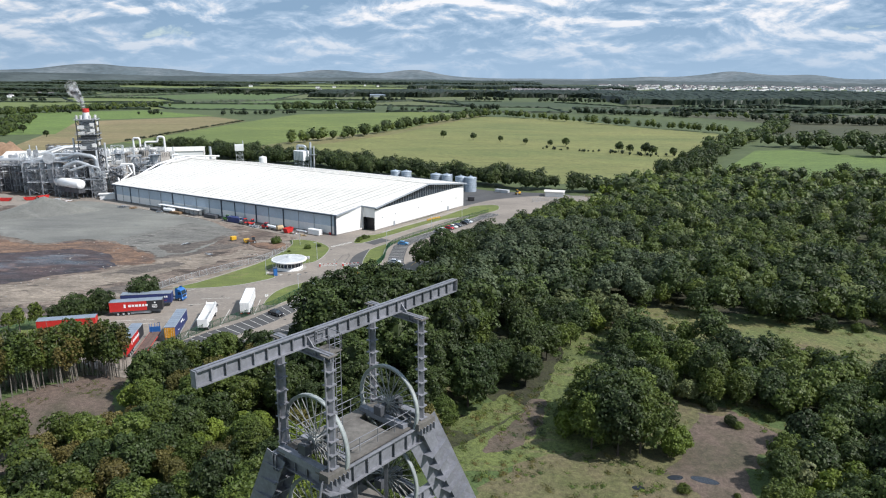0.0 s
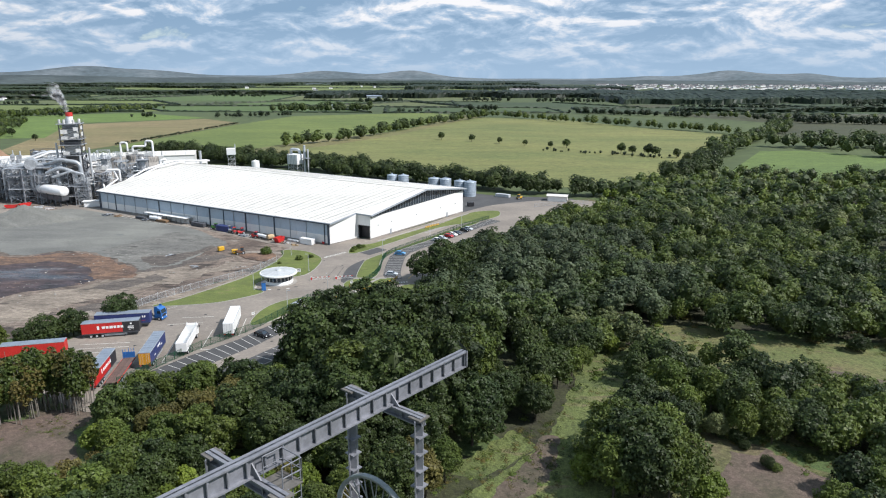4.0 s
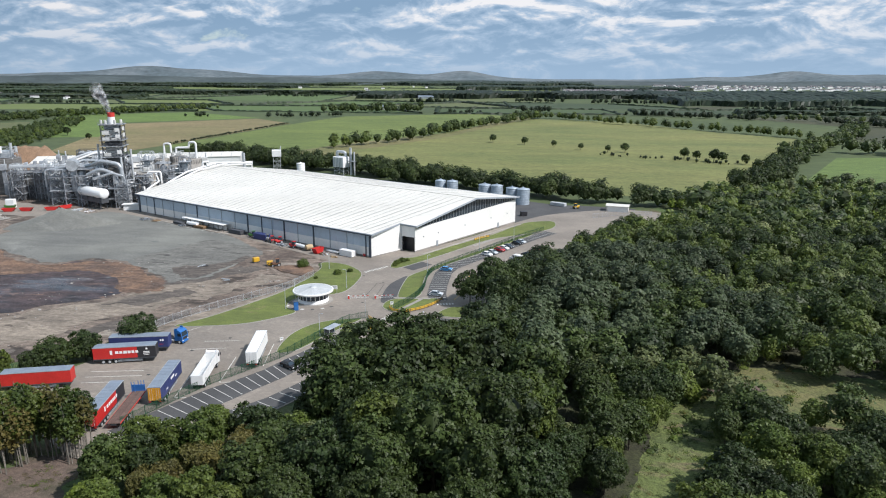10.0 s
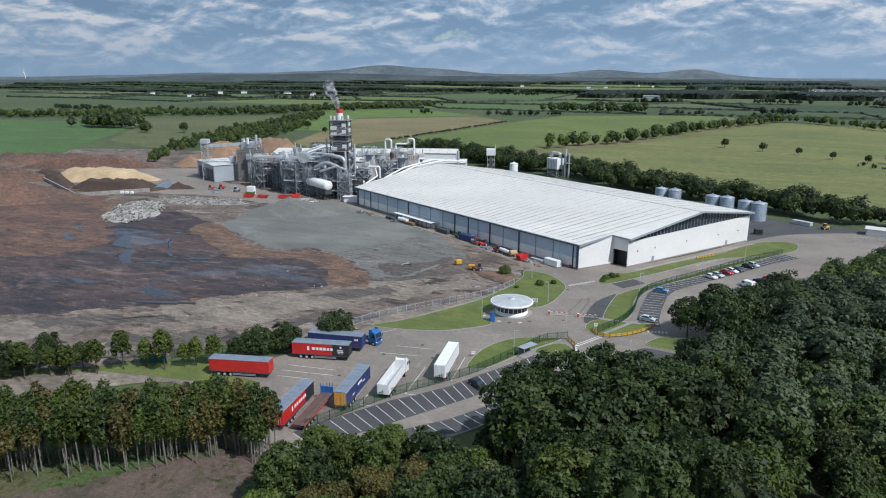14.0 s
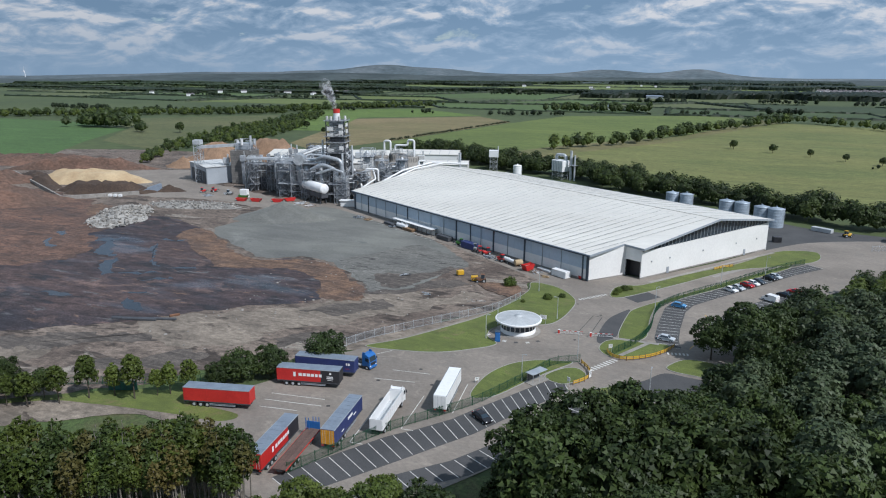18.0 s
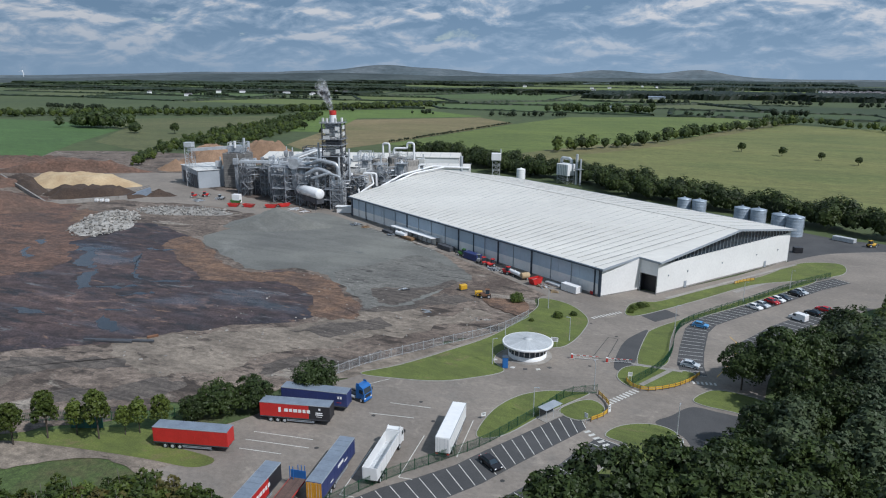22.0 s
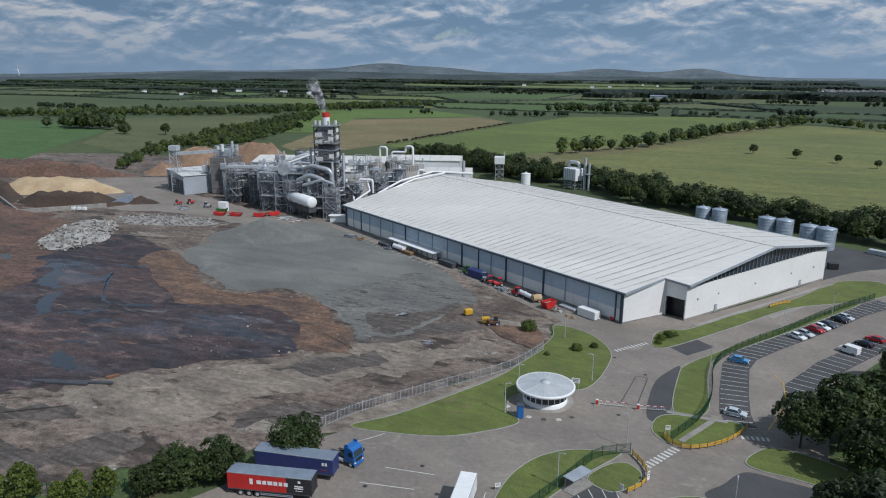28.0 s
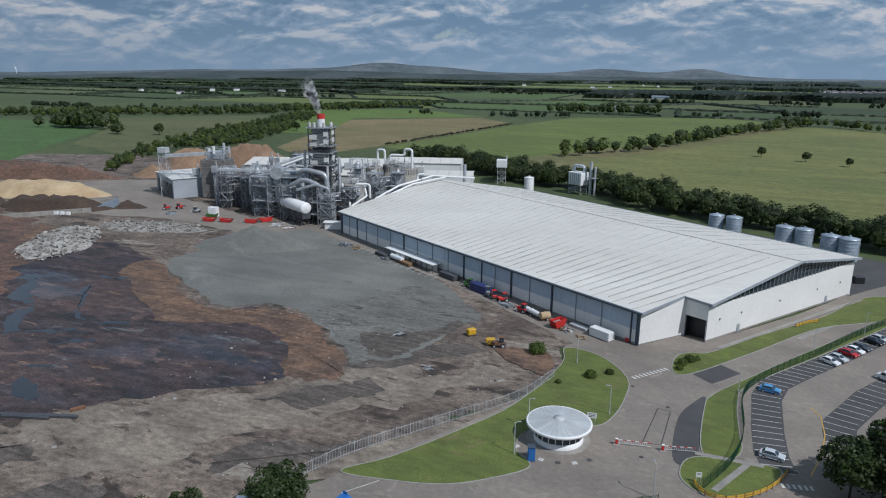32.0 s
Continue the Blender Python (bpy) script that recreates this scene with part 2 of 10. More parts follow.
# ---- materials ----
def surface(name, col, col2=None, rough=0.8, metal=0.0, s1=0.15, s2=3.0, v2=0.25, bump=0.2, depth=0.05, islands=0.0, objects=0.0, ramp=(0.35, 0.65), stretch=None, local=False, streak=None, crisp=0.0, blotch=()):
    """A two-scale surface: broad patches from col to col2, fine grain over them, and relief."""
    m = bpy.data.materials.new(name)
    m.use_nodes = True
    nt = m.node_tree
    n, l = nt.nodes.new, nt.links.new
    b = nt.nodes["Principled BSDF"]
    b.inputs["Roughness"].default_value, b.inputs["Metallic"].default_value = rough, metal
    if local:
        pos = n("ShaderNodeTexCoord").outputs["Object"]
    else:
        pos = n("ShaderNodeNewGeometry").outputs["Position"]
    if stretch:
        mp = n("ShaderNodeMapping")
        mp.inputs["Rotation"].default_value = (0, 0, radians(stretch[0]))
        mp.inputs["Scale"].default_value = (stretch[1], 1, 1)
        l(pos, mp.inputs[0])
        pos = mp.outputs[0]
    broad = n("ShaderNodeTexNoise")
    broad.inputs["Scale"].default_value, broad.inputs["Detail"].default_value, broad.inputs["Roughness"].default_value = s1, 6, 0.62
    l(pos, broad.inputs[0])
    r = n("ShaderNodeValToRGB")
    c2 = col2 or tuple(c * 0.78 for c in col)
    r.color_ramp.elements[0].position, r.color_ramp.elements[1].position = ramp
    r.color_ramp.elements[0].color, r.color_ramp.elements[1].color = (*c2, 1), (*col, 1)
    l(broad.outputs[0], r.inputs[0])
    fine = n("ShaderNodeTexNoise")
    fine.inputs["Scale"].default_value, fine.inputs["Detail"].default_value, fine.inputs["Roughness"].default_value = s2, 4, 0.6
    l(pos, fine.inputs[0])
    grain = n("ShaderNodeMapRange")
    grain.inputs[1].default_value, grain.inputs[2].default_value = 0.3, 0.7
    grain.inputs[3].default_value, grain.inputs[4].default_value = 1 - v2, 1 + v2
    l(fine.outputs[0], grain.inputs[0])
    fac = grain.outputs[0]
    for amount, node, socket in ((islands, "ShaderNodeNewGeometry", "Random Per Island"), (objects, "ShaderNodeObjectInfo", "Random")):
        if amount:
            w = n("ShaderNodeMapRange")
            w.inputs[3].default_value, w.inputs[4].default_value = 1 - amount, 1 + amount
            l(n(node).outputs[socket], w.inputs[0])
            k = n("ShaderNodeMath")
            k.operation = "MULTIPLY"
            l(fac, k.inputs[0])
            l(w.outputs[0], k.inputs[1])
            fac = k.outputs[0]
    if crisp:
        grit = n("ShaderNodeTexNoise")
        grit.inputs["Scale"].default_value, grit.inputs["Detail"].default_value, grit.inputs["Roughness"].default_value = s2 * 4.3, 3, 0.7
        l(pos, grit.inputs[0])
        w = n("ShaderNodeMapRange")
        w.inputs[1].default_value, w.inputs[2].default_value = 0.38, 0.62
        w.inputs[3].default_value, w.inputs[4].default_value = 1 - crisp, 1 + crisp
        l(grit.outputs[0], w.inputs[0])
        k = n("ShaderNodeMath")
        k.operation = "MULTIPLY"
        l(fac, k.inputs[0])
        l(w.outputs[0], k.inputs[1])
        fac = k.outputs[0]
    for angle, ratio, scale, amount in streak or ():
        mp = n("ShaderNodeMapping")
        mp.inputs["Rotation"].default_value, mp.inputs["Scale"].default_value = (0, 0, radians(angle)), (ratio, 1, 1)
        l(n("ShaderNodeNewGeometry").outputs["Position"], mp.inputs[0])
        ruts = n("ShaderNodeTexNoise")
        ruts.inputs["Scale"].default_value, ruts.inputs["Detail"].default_value, ruts.inputs["Distortion"].default_value = scale, 7, 1.6
        l(mp.outputs[0], ruts.inputs[0])
        w = n("ShaderNodeMapRange")
        w.inputs[1].default_value, w.inputs[2].default_value = 0.38, 0.62
        w.inputs[3].default_value, w.inputs[4].default_value = 1 - amount, 1 + amount * 0.7
        l(ruts.outputs[0], w.inputs[0])
        k = n("ShaderNodeMath")
        k.operation = "MULTIPLY"
        l(fac, k.inputs[0])
        l(w.outputs[0], k.inputs[1])
        fac = k.outputs[0]
    shade = r.outputs[0]
    for col3, scale, lo, hi, angle, ratio in blotch:
        mp = n("ShaderNodeMapping")
        mp.inputs["Rotation"].default_value, mp.inputs["Scale"].default_value, mp.inputs["Location"].default_value = (0, 0, radians(angle)), (ratio, 1, 1), (scale * 900, 7, 0)
        l(n("ShaderNodeNewGeometry").outputs["Position"], mp.inputs[0])
        spot = n("ShaderNodeTexNoise")
        spot.inputs["Scale"].default_value, spot.inputs["Detail"].default_value, spot.inputs["Roughness"].default_value, spot.inputs["Distortion"].default_value = scale, 8, 0.66, 0.6
        l(mp.outputs[0], spot.inputs[0])
        edge = n("ShaderNodeMapRange")
        edge.inputs[1].default_value, edge.inputs[2].default_value = lo, hi
        l(spot.outputs[0], edge.inputs[0])
        over = n("ShaderNodeMix")
        over.data_type = "RGBA"
        l(edge.outputs[0], over.inputs["Factor"])
        l(shade, over.inputs[6])
        over.inputs[7].default_value = (*col3, 1)
        shade = over.outputs[2]
    v = n("ShaderNodeVectorMath")
    v.operation = "SCALE"
    l(shade, v.inputs[0])
    l(fac, v.inputs["Scale"])
    l(v.outputs[0], b.inputs["Base Color"])
    if bump:
        bp = n("ShaderNodeBump")
        bp.inputs["Strength"].default_value, bp.inputs["Distance"].default_value = bump, depth
        l(fine.outputs[0], bp.inputs["Height"])
        l(bp.outputs[0], b.inputs["Normal"])
    return m


def foliage(name, col, col2, spread=0.25):
    """Leaves: clump by clump and tree by tree a little different, letting some light through."""
    m = surface(name, col, col2, rough=0.55, s1=0.09, s2=0.9, v2=0.22, bump=0, islands=spread, objects=0.25, ramp=(0.38, 0.62))
    nt = m.node_tree
    b = nt.nodes["Principled BSDF"]
    b.inputs["Specular IOR Level"].default_value = 0.3
    tr = nt.nodes.new("ShaderNodeBsdfTranslucent")
    mix = nt.nodes.new("ShaderNodeMixShader")
    mix.inputs[0].default_value = 0.22
    nt.links.new(b.inputs["Base Color"].links[0].from_socket, tr.inputs[0])
    nt.links.new(b.outputs[0], mix.inputs[1])
    nt.links.new(tr.outputs[0], mix.inputs[2])
    nt.links.new(mix.outputs[0], nt.nodes["Material Output"].inputs[0])
    return m


GRASS = surface("lawn_grass", (0.122, 0.150, 0.032), (0.090, 0.112, 0.027), rough=0.9, s1=0.16, s2=4, v2=0.3, bump=0.5, streak=((70, 0.3, 0.4, 0.12),), crisp=0.15, blotch=(((0.15, 0.135, 0.055), 0.22, 0.58, 0.7, 0, 0.8),))
ROUGH_GRASS = surface("rough_grass", (0.060, 0.090, 0.026), (0.095, 0.075, 0.04), rough=0.95, s1=0.07, s2=1.5, v2=0.35, bump=0.6, depth=0.15, ramp=(0.32, 0.5), crisp=0.3)
FAR_GRASS = surface("pasture_ground", (0.070, 0.092, 0.030), (0.042, 0.062, 0.022), rough=0.95, s1=0.004, s2=0.1, v2=0.25, bump=0.2)
YARD = surface("demolition_ground", (0.192, 0.152, 0.121), (0.082, 0.061, 0.049), rough=0.92, s1=0.05, s2=0.8, v2=0.4, bump=0.8, depth=0.25, stretch=(-25, 0.7), ramp=(0.34, 0.62), streak=((-38, 0.35, 0.3, 0.2),), crisp=0.25, blotch=(((0.052, 0.040, 0.032), 0.16, 0.55, 0.6, -30, 0.4), ((0.23, 0.20, 0.165), 0.1, 0.58, 0.64, -20, 0.5), ((0.045, 0.038, 0.034), 0.6, 0.6, 0.66, 25, 0.3)))
GRAVEL = surface("crushed_gravel", (0.175, 0.175, 0.155), (0.125, 0.125, 0.115), rough=0.95, s1=0.03, s2=1.2, v2=0.15, bump=0.3, depth=0.08, streak=((-30, 0.3, 0.12, 0.1),), crisp=0.14, blotch=(((0.11, 0.115, 0.11), 0.5, 0.6, 0.68, 30, 0.25), ((0.21, 0.21, 0.19), 0.05, 0.55, 0.7, 0, 0.6)))
ASPHALT = surface("asphalt", (0.076, 0.075, 0.075), (0.056, 0.056, 0.057), rough=0.9, s1=0.12, s2=5, v2=0.18, bump=0.25)
CONCRETE_ROAD = surface("worn_road", (0.245, 0.212, 0.178), (0.182, 0.158, 0.134), rough=0.88, s1=0.06, s2=1.4, v2=0.14, bump=0.2, stretch=(60, 0.7), streak=((60, 0.5, 0.12, 0.05),), crisp=0.08, blotch=(((0.19, 0.17, 0.148), 0.12, 0.56, 0.70, 60, 0.6), ((0.31, 0.27, 0.225), 0.2, 0.58, 0.74, 60, 0.7)))
CONCRETE = surface("concrete", (0.32, 0.30, 0.27), (0.22, 0.205, 0.185), rough=0.85, s1=0.25, s2=2.5, v2=0.15, bump=0.2)
KERB = surface("kerb_stone", (0.34, 0.33, 0.30), rough=0.85, s1=0.4, s2=6, v2=0.12)
LINE = surface("road_paint", (0.62, 0.61, 0.57), (0.42, 0.41, 0.38), rough=0.7, s1=1.2, s2=6, v2=0.2, bump=0)
YELLOW_PAINT = surface("yellow_paint", (0.62, 0.37, 0.03), (0.5, 0.29, 0.03), rough=0.6, s1=0.8, s2=6, v2=0.15)
WHITE_METAL = surface("white_cladding", (0.80, 0.80, 0.79), (0.72, 0.72, 0.71), rough=0.5, s1=0.06, s2=1.5, v2=0.04, bump=0.05)
ROOF_WHITE = surface("white_roof_sheet", (0.69, 0.665, 0.605), (0.585, 0.56, 0.51), rough=0.5, s1=0.035, s2=0.9, v2=0.06, bump=0.05, stretch=(62, 0.25))
BLUE_CLAD = surface("blue_grey_cladding", (0.45, 0.535, 0.61), (0.395, 0.475, 0.55), rough=0.5, s1=0.08, s2=1.2, v2=0.06, bump=0.05)
DARK_TRIM = surface("dark_blue_trim", (0.055, 0.075, 0.10), (0.04, 0.055, 0.075), rough=0.5, s1=0.5, s2=4, v2=0.12)
GREY_TRIM = surface("grey_flashing", (0.33, 0.36, 0.39), (0.27, 0.30, 0.33), rough=0.5, s1=0.5, s2=3, v2=0.1)
GALV = surface("galvanised_steel", (0.56, 0.58, 0.59), (0.42, 0.44, 0.46), rough=0.45, metal=0.2, s1=0.3, s2=2.5, v2=0.15, bump=0.1)
STEEL_GREY = surface("grey_painted_steel", (0.215, 0.22, 0.245), (0.15, 0.155, 0.17), rough=0.55, metal=0.1, s1=0.35, s2=3, v2=0.18, bump=0.15)
PLANT_STEEL = surface("plant_steel", (0.35, 0.37, 0.39), (0.17, 0.18, 0.195), rough=0.6, metal=0.1, s1=0.3, s2=2.5, v2=0.2, bump=0.1, objects=0.25)
STEEL_DARK = surface("dark_steel", (0.075, 0.08, 0.09), (0.05, 0.052, 0.058), rough=0.6, s1=0.4, s2=3, v2=0.2)
RED = surface("red_sheet", (0.53, 0.028, 0.024), (0.45, 0.022, 0.02), rough=0.45, s1=0.4, s2=3, v2=0.08, bump=0.05)
NAVY = surface("navy_sheet", (0.035, 0.05, 0.16), (0.03, 0.042, 0.13), rough=0.45, s1=0.4, s2=3, v2=0.1, bump=0.05)
BLACK = surface("black_sheet", (0.022, 0.022, 0.026), (0.03, 0.03, 0.034), rough=0.5, s1=0.5, s2=4, v2=0.15, bump=0)
RUBBER = surface("tyre_rubber", (0.022, 0.022, 0.022), (0.03, 0.03, 0.03), rough=0.9, s1=2, s2=8, v2=0.15)
CAB_BLUE = surface("cab_blue_paint", (0.03, 0.15, 0.42), (0.025, 0.12, 0.36), rough=0.3, s1=0.6, s2=4, v2=0.06, bump=0)
GREY_TOP = surface("trailer_roof_sheet", (0.20, 0.24, 0.29), (0.16, 0.19, 0.235), rough=0.5, s1=0.5, s2=3, v2=0.1)
GREEN_MESH = surface("green_fence_paint", (0.02, 0.085, 0.042), (0.016, 0.07, 0.034), rough=0.5, s1=0.5, s2=4, v2=0.12)
TIMBER = surface("timber", (0.24, 0.15, 0.08), (0.16, 0.10, 0.055), rough=0.85, s1=0.6, s2=5, v2=0.3)
BARK = surface("bark", (0.085, 0.068, 0.05), (0.055, 0.045, 0.035), rough=0.95, s1=0.8, s2=6, v2=0.3, bump=0.5)
PALE_BARK = surface("pale_bark", (0.22, 0.20, 0.17), (0.12, 0.11, 0.09), rough=0.9, s1=0.9, s2=6, v2=0.3, bump=0.4)
LEAF_A = foliage("leaves_deep", (0.057, 0.081, 0.019), (0.028, 0.044, 0.012), spread=0.3)
# darkest leaf: the shade of clouded, backlit trees is put into its colour
LEAF_F = foliage("leaves_shade_dark", (0.042, 0.063, 0.016), (0.021, 0.035, 0.010), spread=0.28)
LEAF_B = foliage("leaves_mid", (0.097, 0.126, 0.023), (0.058, 0.086, 0.017), spread=0.25)
LEAF_C = foliage("leaves_silver", (0.185, 0.205, 0.085), (0.085, 0.115, 0.034), spread=0.35)
LEAF_D = foliage("leaves_bright", (0.122, 0.160, 0.022), (0.082, 0.116, 0.016), spread=0.22)
LEAF_P = foliage("pine_needles", (0.086, 0.112, 0.052), (0.050, 0.070, 0.034), spread=0.2)
LEAF_E = foliage("leaves_olive", (0.13, 0.108, 0.032), (0.08, 0.078, 0.022), spread=0.2)
# distant leaves, darkened to hold the cloud shade on the plain
FAR_LEAF = foliage("distant_leaves", (0.034, 0.050, 0.020), (0.018, 0.030, 0.014))


def glass_material():
    m = bpy.data.materials.new("dark_window_glass")
    m.use_nodes = True
    b = m.node_tree.nodes["Principled BSDF"]
    b.inputs["Base Color"].default_value = (0.03, 0.045, 0.06, 1)
    b.inputs["Roughness"].default_value = 0.08
    b.inputs["Specular IOR Level"].default_value = 0.6
    return m


GLASS = glass_material()


# ---- ground, fields, roads ----
def rounded(points, steps=5):
    """A closed smooth outline through the points."""
    n, out = len(points), []
    for i in range(n):
        p0, p1, p2, p3 = (Vector(points[(i + k) % n]) for k in (-1, 0, 1, 2))
        for s in range(steps):
            t = s / steps
            q = 0.5 * (2 * p1 + (p2 - p0) * t + (2 * p0 - 5 * p1 + 4 * p2 - p3) * t * t + (3 * p1 - p0 - 3 * p2 + p3) * t ** 3)
            out.append((q.x, q.y))
    return out


def curve(points, steps=6):
    """An open smooth line through the points."""
    pts = [Vector(p) for p in points]
    pts = [2 * pts[0] - pts[1], *pts, 2 * pts[-1] - pts[-2]]
    out = []
    for i in range(1, len(pts) - 2):
        p0, p1, p2, p3 = pts[i - 1:i + 3]
        for s in range(steps):
            t = s / steps
            out.append(0.5 * (2 * p1 + (p2 - p0) * t + (2 * p0 - 5 * p1 + 4 * p2 - p3) * t * t + (3 * p1 - p0 - 3 * p2 + p3) * t ** 3))
    return out + [pts[-2]]


def sheet(name, outline, material, lift, label, category, smooth=True, parent=None, ragged=0.0):
    """A level or gently sloping patch of ground, lift metres over the terrain."""
    pts = rounded(outline, 14 if ragged else 5) if smooth else outline
    if ragged:
        pts = [(x + ragged * (noise.noise((x * 0.11, y * 0.11, 1)) + 0.6 * noise.noise((x * 0.4, y * 0.4, 2))), y + ragged * (noise.noise((x * 0.11, y * 0.11, 5)) + 0.6 * noise.noise((x * 0.4, y * 0.4, 6)))) for x, y in pts]
    bm = bmesh.new()
    bm.faces.new([bm.verts.new((x, y, 0)) for x, y in pts])
    for y in (114, 254):
        bmesh.ops.bisect_plane(bm, geom=bm.verts[:] + bm.edges[:] + bm.faces[:], plane_co=(0, y, 0), plane_no=(0, 1, 0))
    bmesh.ops.triangulate(bm, faces=bm.faces[:])
    bmesh.ops.recalc_face_normals(bm, faces=bm.faces[:])
    for f in bm.faces:
        if f.normal.z < 0:
            f.normal_flip()
    for v in bm.verts:
        v.co.z = G(v.co.x, v.co.y) + lift
    me = bpy.data.meshes.new(name)
    bm.to_mesh(me)
    bm.free()
    me.materials.append(material)
    ob = new(name, me)
    if parent:
        ob.parent = parent
        return ob
    return tagged(ob, label, category, kind="structure")


def kerb(parent, outline, top, smooth=True):
    """A raised stone edge round a lawn."""
    pts = rounded(outline) if smooth else outline
    m = Mesh()
    n = len(pts)
    c = Vector((sum(p[0] for p in pts) / n, sum(p[1] for p in pts) / n))
    v, f = [], []
    for i, p in enumerate(pts):
        a, b = Vector(pts[i - 1]), Vector(pts[(i + 1) % n])
        d = (b - a).normalized()
        s = Vector((-d.y, d.x))
        z = G(*p)
        for k, h in ((-0.09, -0.02), (-0.09, top), (0.09, top), (0.09, -0.02)):
            q = Vector(p) + s * k
            v.append((q.x, q.y, z + h))
    for i in range(n):
        j = (i + 1) % n
        f += [(i * 4 + k, i * 4 + k + 1, j * 4 + k + 1, j * 4 + k) for k in range(3)]
    m.add(v, f)
    return part("kerb", m, KERB, parent, "pale stone kerb")


def build_ground():
    xs = [-4950, -2500, -1200, -600, -300, -100, 0, 100, 300, 600, 1200, 2500, 4950]
    ys = [-4950, -1500, -400, 0, 60, 114, 160, 210, 254, 400, 700, 1200, 2500, 4950]
    v = [(x, y, G(x, y) - 0.15) for y in ys for x in xs]
    w = len(xs)
    f = [(j * w + i, j * w + i + 1, j * w + w + i + 1, j * w + w + i) for j in range(len(ys) - 1) for i in range(w - 1)]
    ob = part("ground", Mesh().add(v, f), FAR_GRASS, fix=False)
    tagged(ob, "broad green pasture land reaching to the hills", "ground", kind="structure")


build_ground()
sheet("ground_1", [(-260, 40), (-190, 100), (-140, 124), (-110, 160), (-60, 140), (-20, 180), (10, 300), (60, 370), (240, 430), (420, 380), (300, 40), (60, 10)], ROUGH_GRASS, -0.10,
      "rough grass and bare earth under the woodland", "ground")
YARD_EDGE = [(-96, 178), (-91, 191), (-81, 207.5), (-72, 223), (-68, 240), (-71, 256), (-56, 266), (-110, 300), (-182, 340), (-200, 420), (-300, 430), (-430, 470),
             (-560, 400), (-480, 250), (-330, 130), (-190, 110), (-140, 128), (-112, 158)]
sheet("ground_2", YARD_EDGE, YARD, -0.06, "churned grey-brown demolition yard with tyre tracks", "ground", ragged=3.0)
MUD = surface("wet_brown_mud", (0.076, 0.050, 0.046), (0.030, 0.027, 0.034), rough=0.8, s1=0.03, s2=0.6, v2=0.35, bump=0.6, depth=0.2, stretch=(-30, 0.6), ramp=(0.36, 0.62), streak=((-52, 0.35, 0.2, 0.3),), crisp=0.38, blotch=(((0.15, 0.095, 0.068), 0.5, 0.6, 0.66, -35, 0.25), ((0.028, 0.026, 0.030), 0.09, 0.54, 0.6, -25, 0.5), ((0.115, 0.076, 0.066), 0.06, 0.57, 0.62, 20, 0.5), ((0.10, 0.096, 0.098), 0.28, 0.60, 0.66, -42, 0.3)))


def wet_patches(m):
    """Standing water in the low places: smooth and dark where a broad noise is low."""
    nt = m.node_tree
    n, l = nt.nodes.new, nt.links.new
    b = nt.nodes["Principled BSDF"]
    pos = n("ShaderNodeNewGeometry").outputs["Position"]
    mp = n("ShaderNodeMapping")
    mp.inputs["Rotation"].default_value, mp.inputs["Scale"].default_value = (0, 0, radians(-28)), (0.35, 1, 1)
    l(pos, mp.inputs[0])
    w = n("ShaderNodeTexNoise")
    w.inputs["Scale"].default_value, w.inputs["Detail"].default_value = 0.06, 5
    l(mp.outputs[0], w.inputs[0])
    r = n("ShaderNodeMapRange")
    r.inputs[1].default_value, r.inputs[2].default_value, r.inputs[3].default_value, r.inputs[4].default_value = 0.55, 0.66, 0.85, 0.12
    l(w.outputs[0], r.inputs[0])
    l(r.outputs[0], b.inputs["Roughness"])


wet_patches(MUD)
MUD_EDGE = [(-222, 268), (-199, 247), (-165, 229), (-161, 239), (-150, 246), (-132, 240), (-118, 228), (-114, 219), (-128, 201), (-146, 182), (-160, 166), (-205, 145),
            (-300, 180), (-330, 235), (-300, 264), (-255, 278)]
sheet("ground_3", MUD_EDGE, MUD, -0.03, "dark wet brown mud with standing water", "ground", ragged=3.0)
sheet("ground_4", [(-204, 312), (-194, 328), (-150, 305), (-120, 288), (-104, 270), (-99, 250), (-104, 232), (-112, 228), (-136, 244), (-152, 248), (-163, 241), (-176, 246), (-212, 270)],
      GRAVEL, -0.02, "level pad of grey crushed gravel", "ground", ragged=2.5)
PALE = surface("pale_dirt", (0.240, 0.200, 0.158), (0.15, 0.124, 0.099), rough=0.95, s1=0.08, s2=0.9, v2=0.3, bump=0.6, depth=0.15, stretch=(-25, 0.7), streak=((-40, 0.4, 0.3, 0.2),), crisp=0.18, blotch=(((0.075, 0.06, 0.048), 0.3, 0.6, 0.65, -20, 0.35),))
sheet("ground_5", [(-137, 172), (-128, 180), (-119, 182), (-115, 175), (-122, 167), (-132, 164)], PALE, -0.02, "pale patch of dry crushed stone", "ground", ragged=3.5)
sheet("ground_6", [(-150, 176), (-130, 194), (-114, 212), (-106, 226), (-94, 226), (-98, 206), (-114, 186), (-138, 168)], PALE, -0.035, "pale dirt haul track along the mud", "ground", ragged=3.0)
ROAD_EDGE = [(-104, 141), (-97, 161), (-93, 178), (-89, 185), (-72, 222), (-67, 240), (-71, 256), (-57, 262), (-40, 272), (-22, 300), (-4, 331), (14, 352), (48, 366), (70, 350),
             (40, 315), (12, 280), (-4, 250), (-10, 225), (-12, 205), (-18, 190), (-27, 178), (-38, 164), (-45, 148), (-56, 130), (-70, 122), (-86, 130)]
road = sheet("road", ROAD_EDGE, CONCRETE_ROAD, 0.0, "worn pale concrete road and lorry park", "road")
sheet("pavement_1", [(-191, 326), (-150, 305), (-112, 285), (-76, 262), (-66, 256), (-58, 264), (-110, 291), (-182, 330), (-205, 345), (-215, 330)], CONCRETE_ROAD, -0.01,
      "concrete apron along the warehouse wall", "pavement")
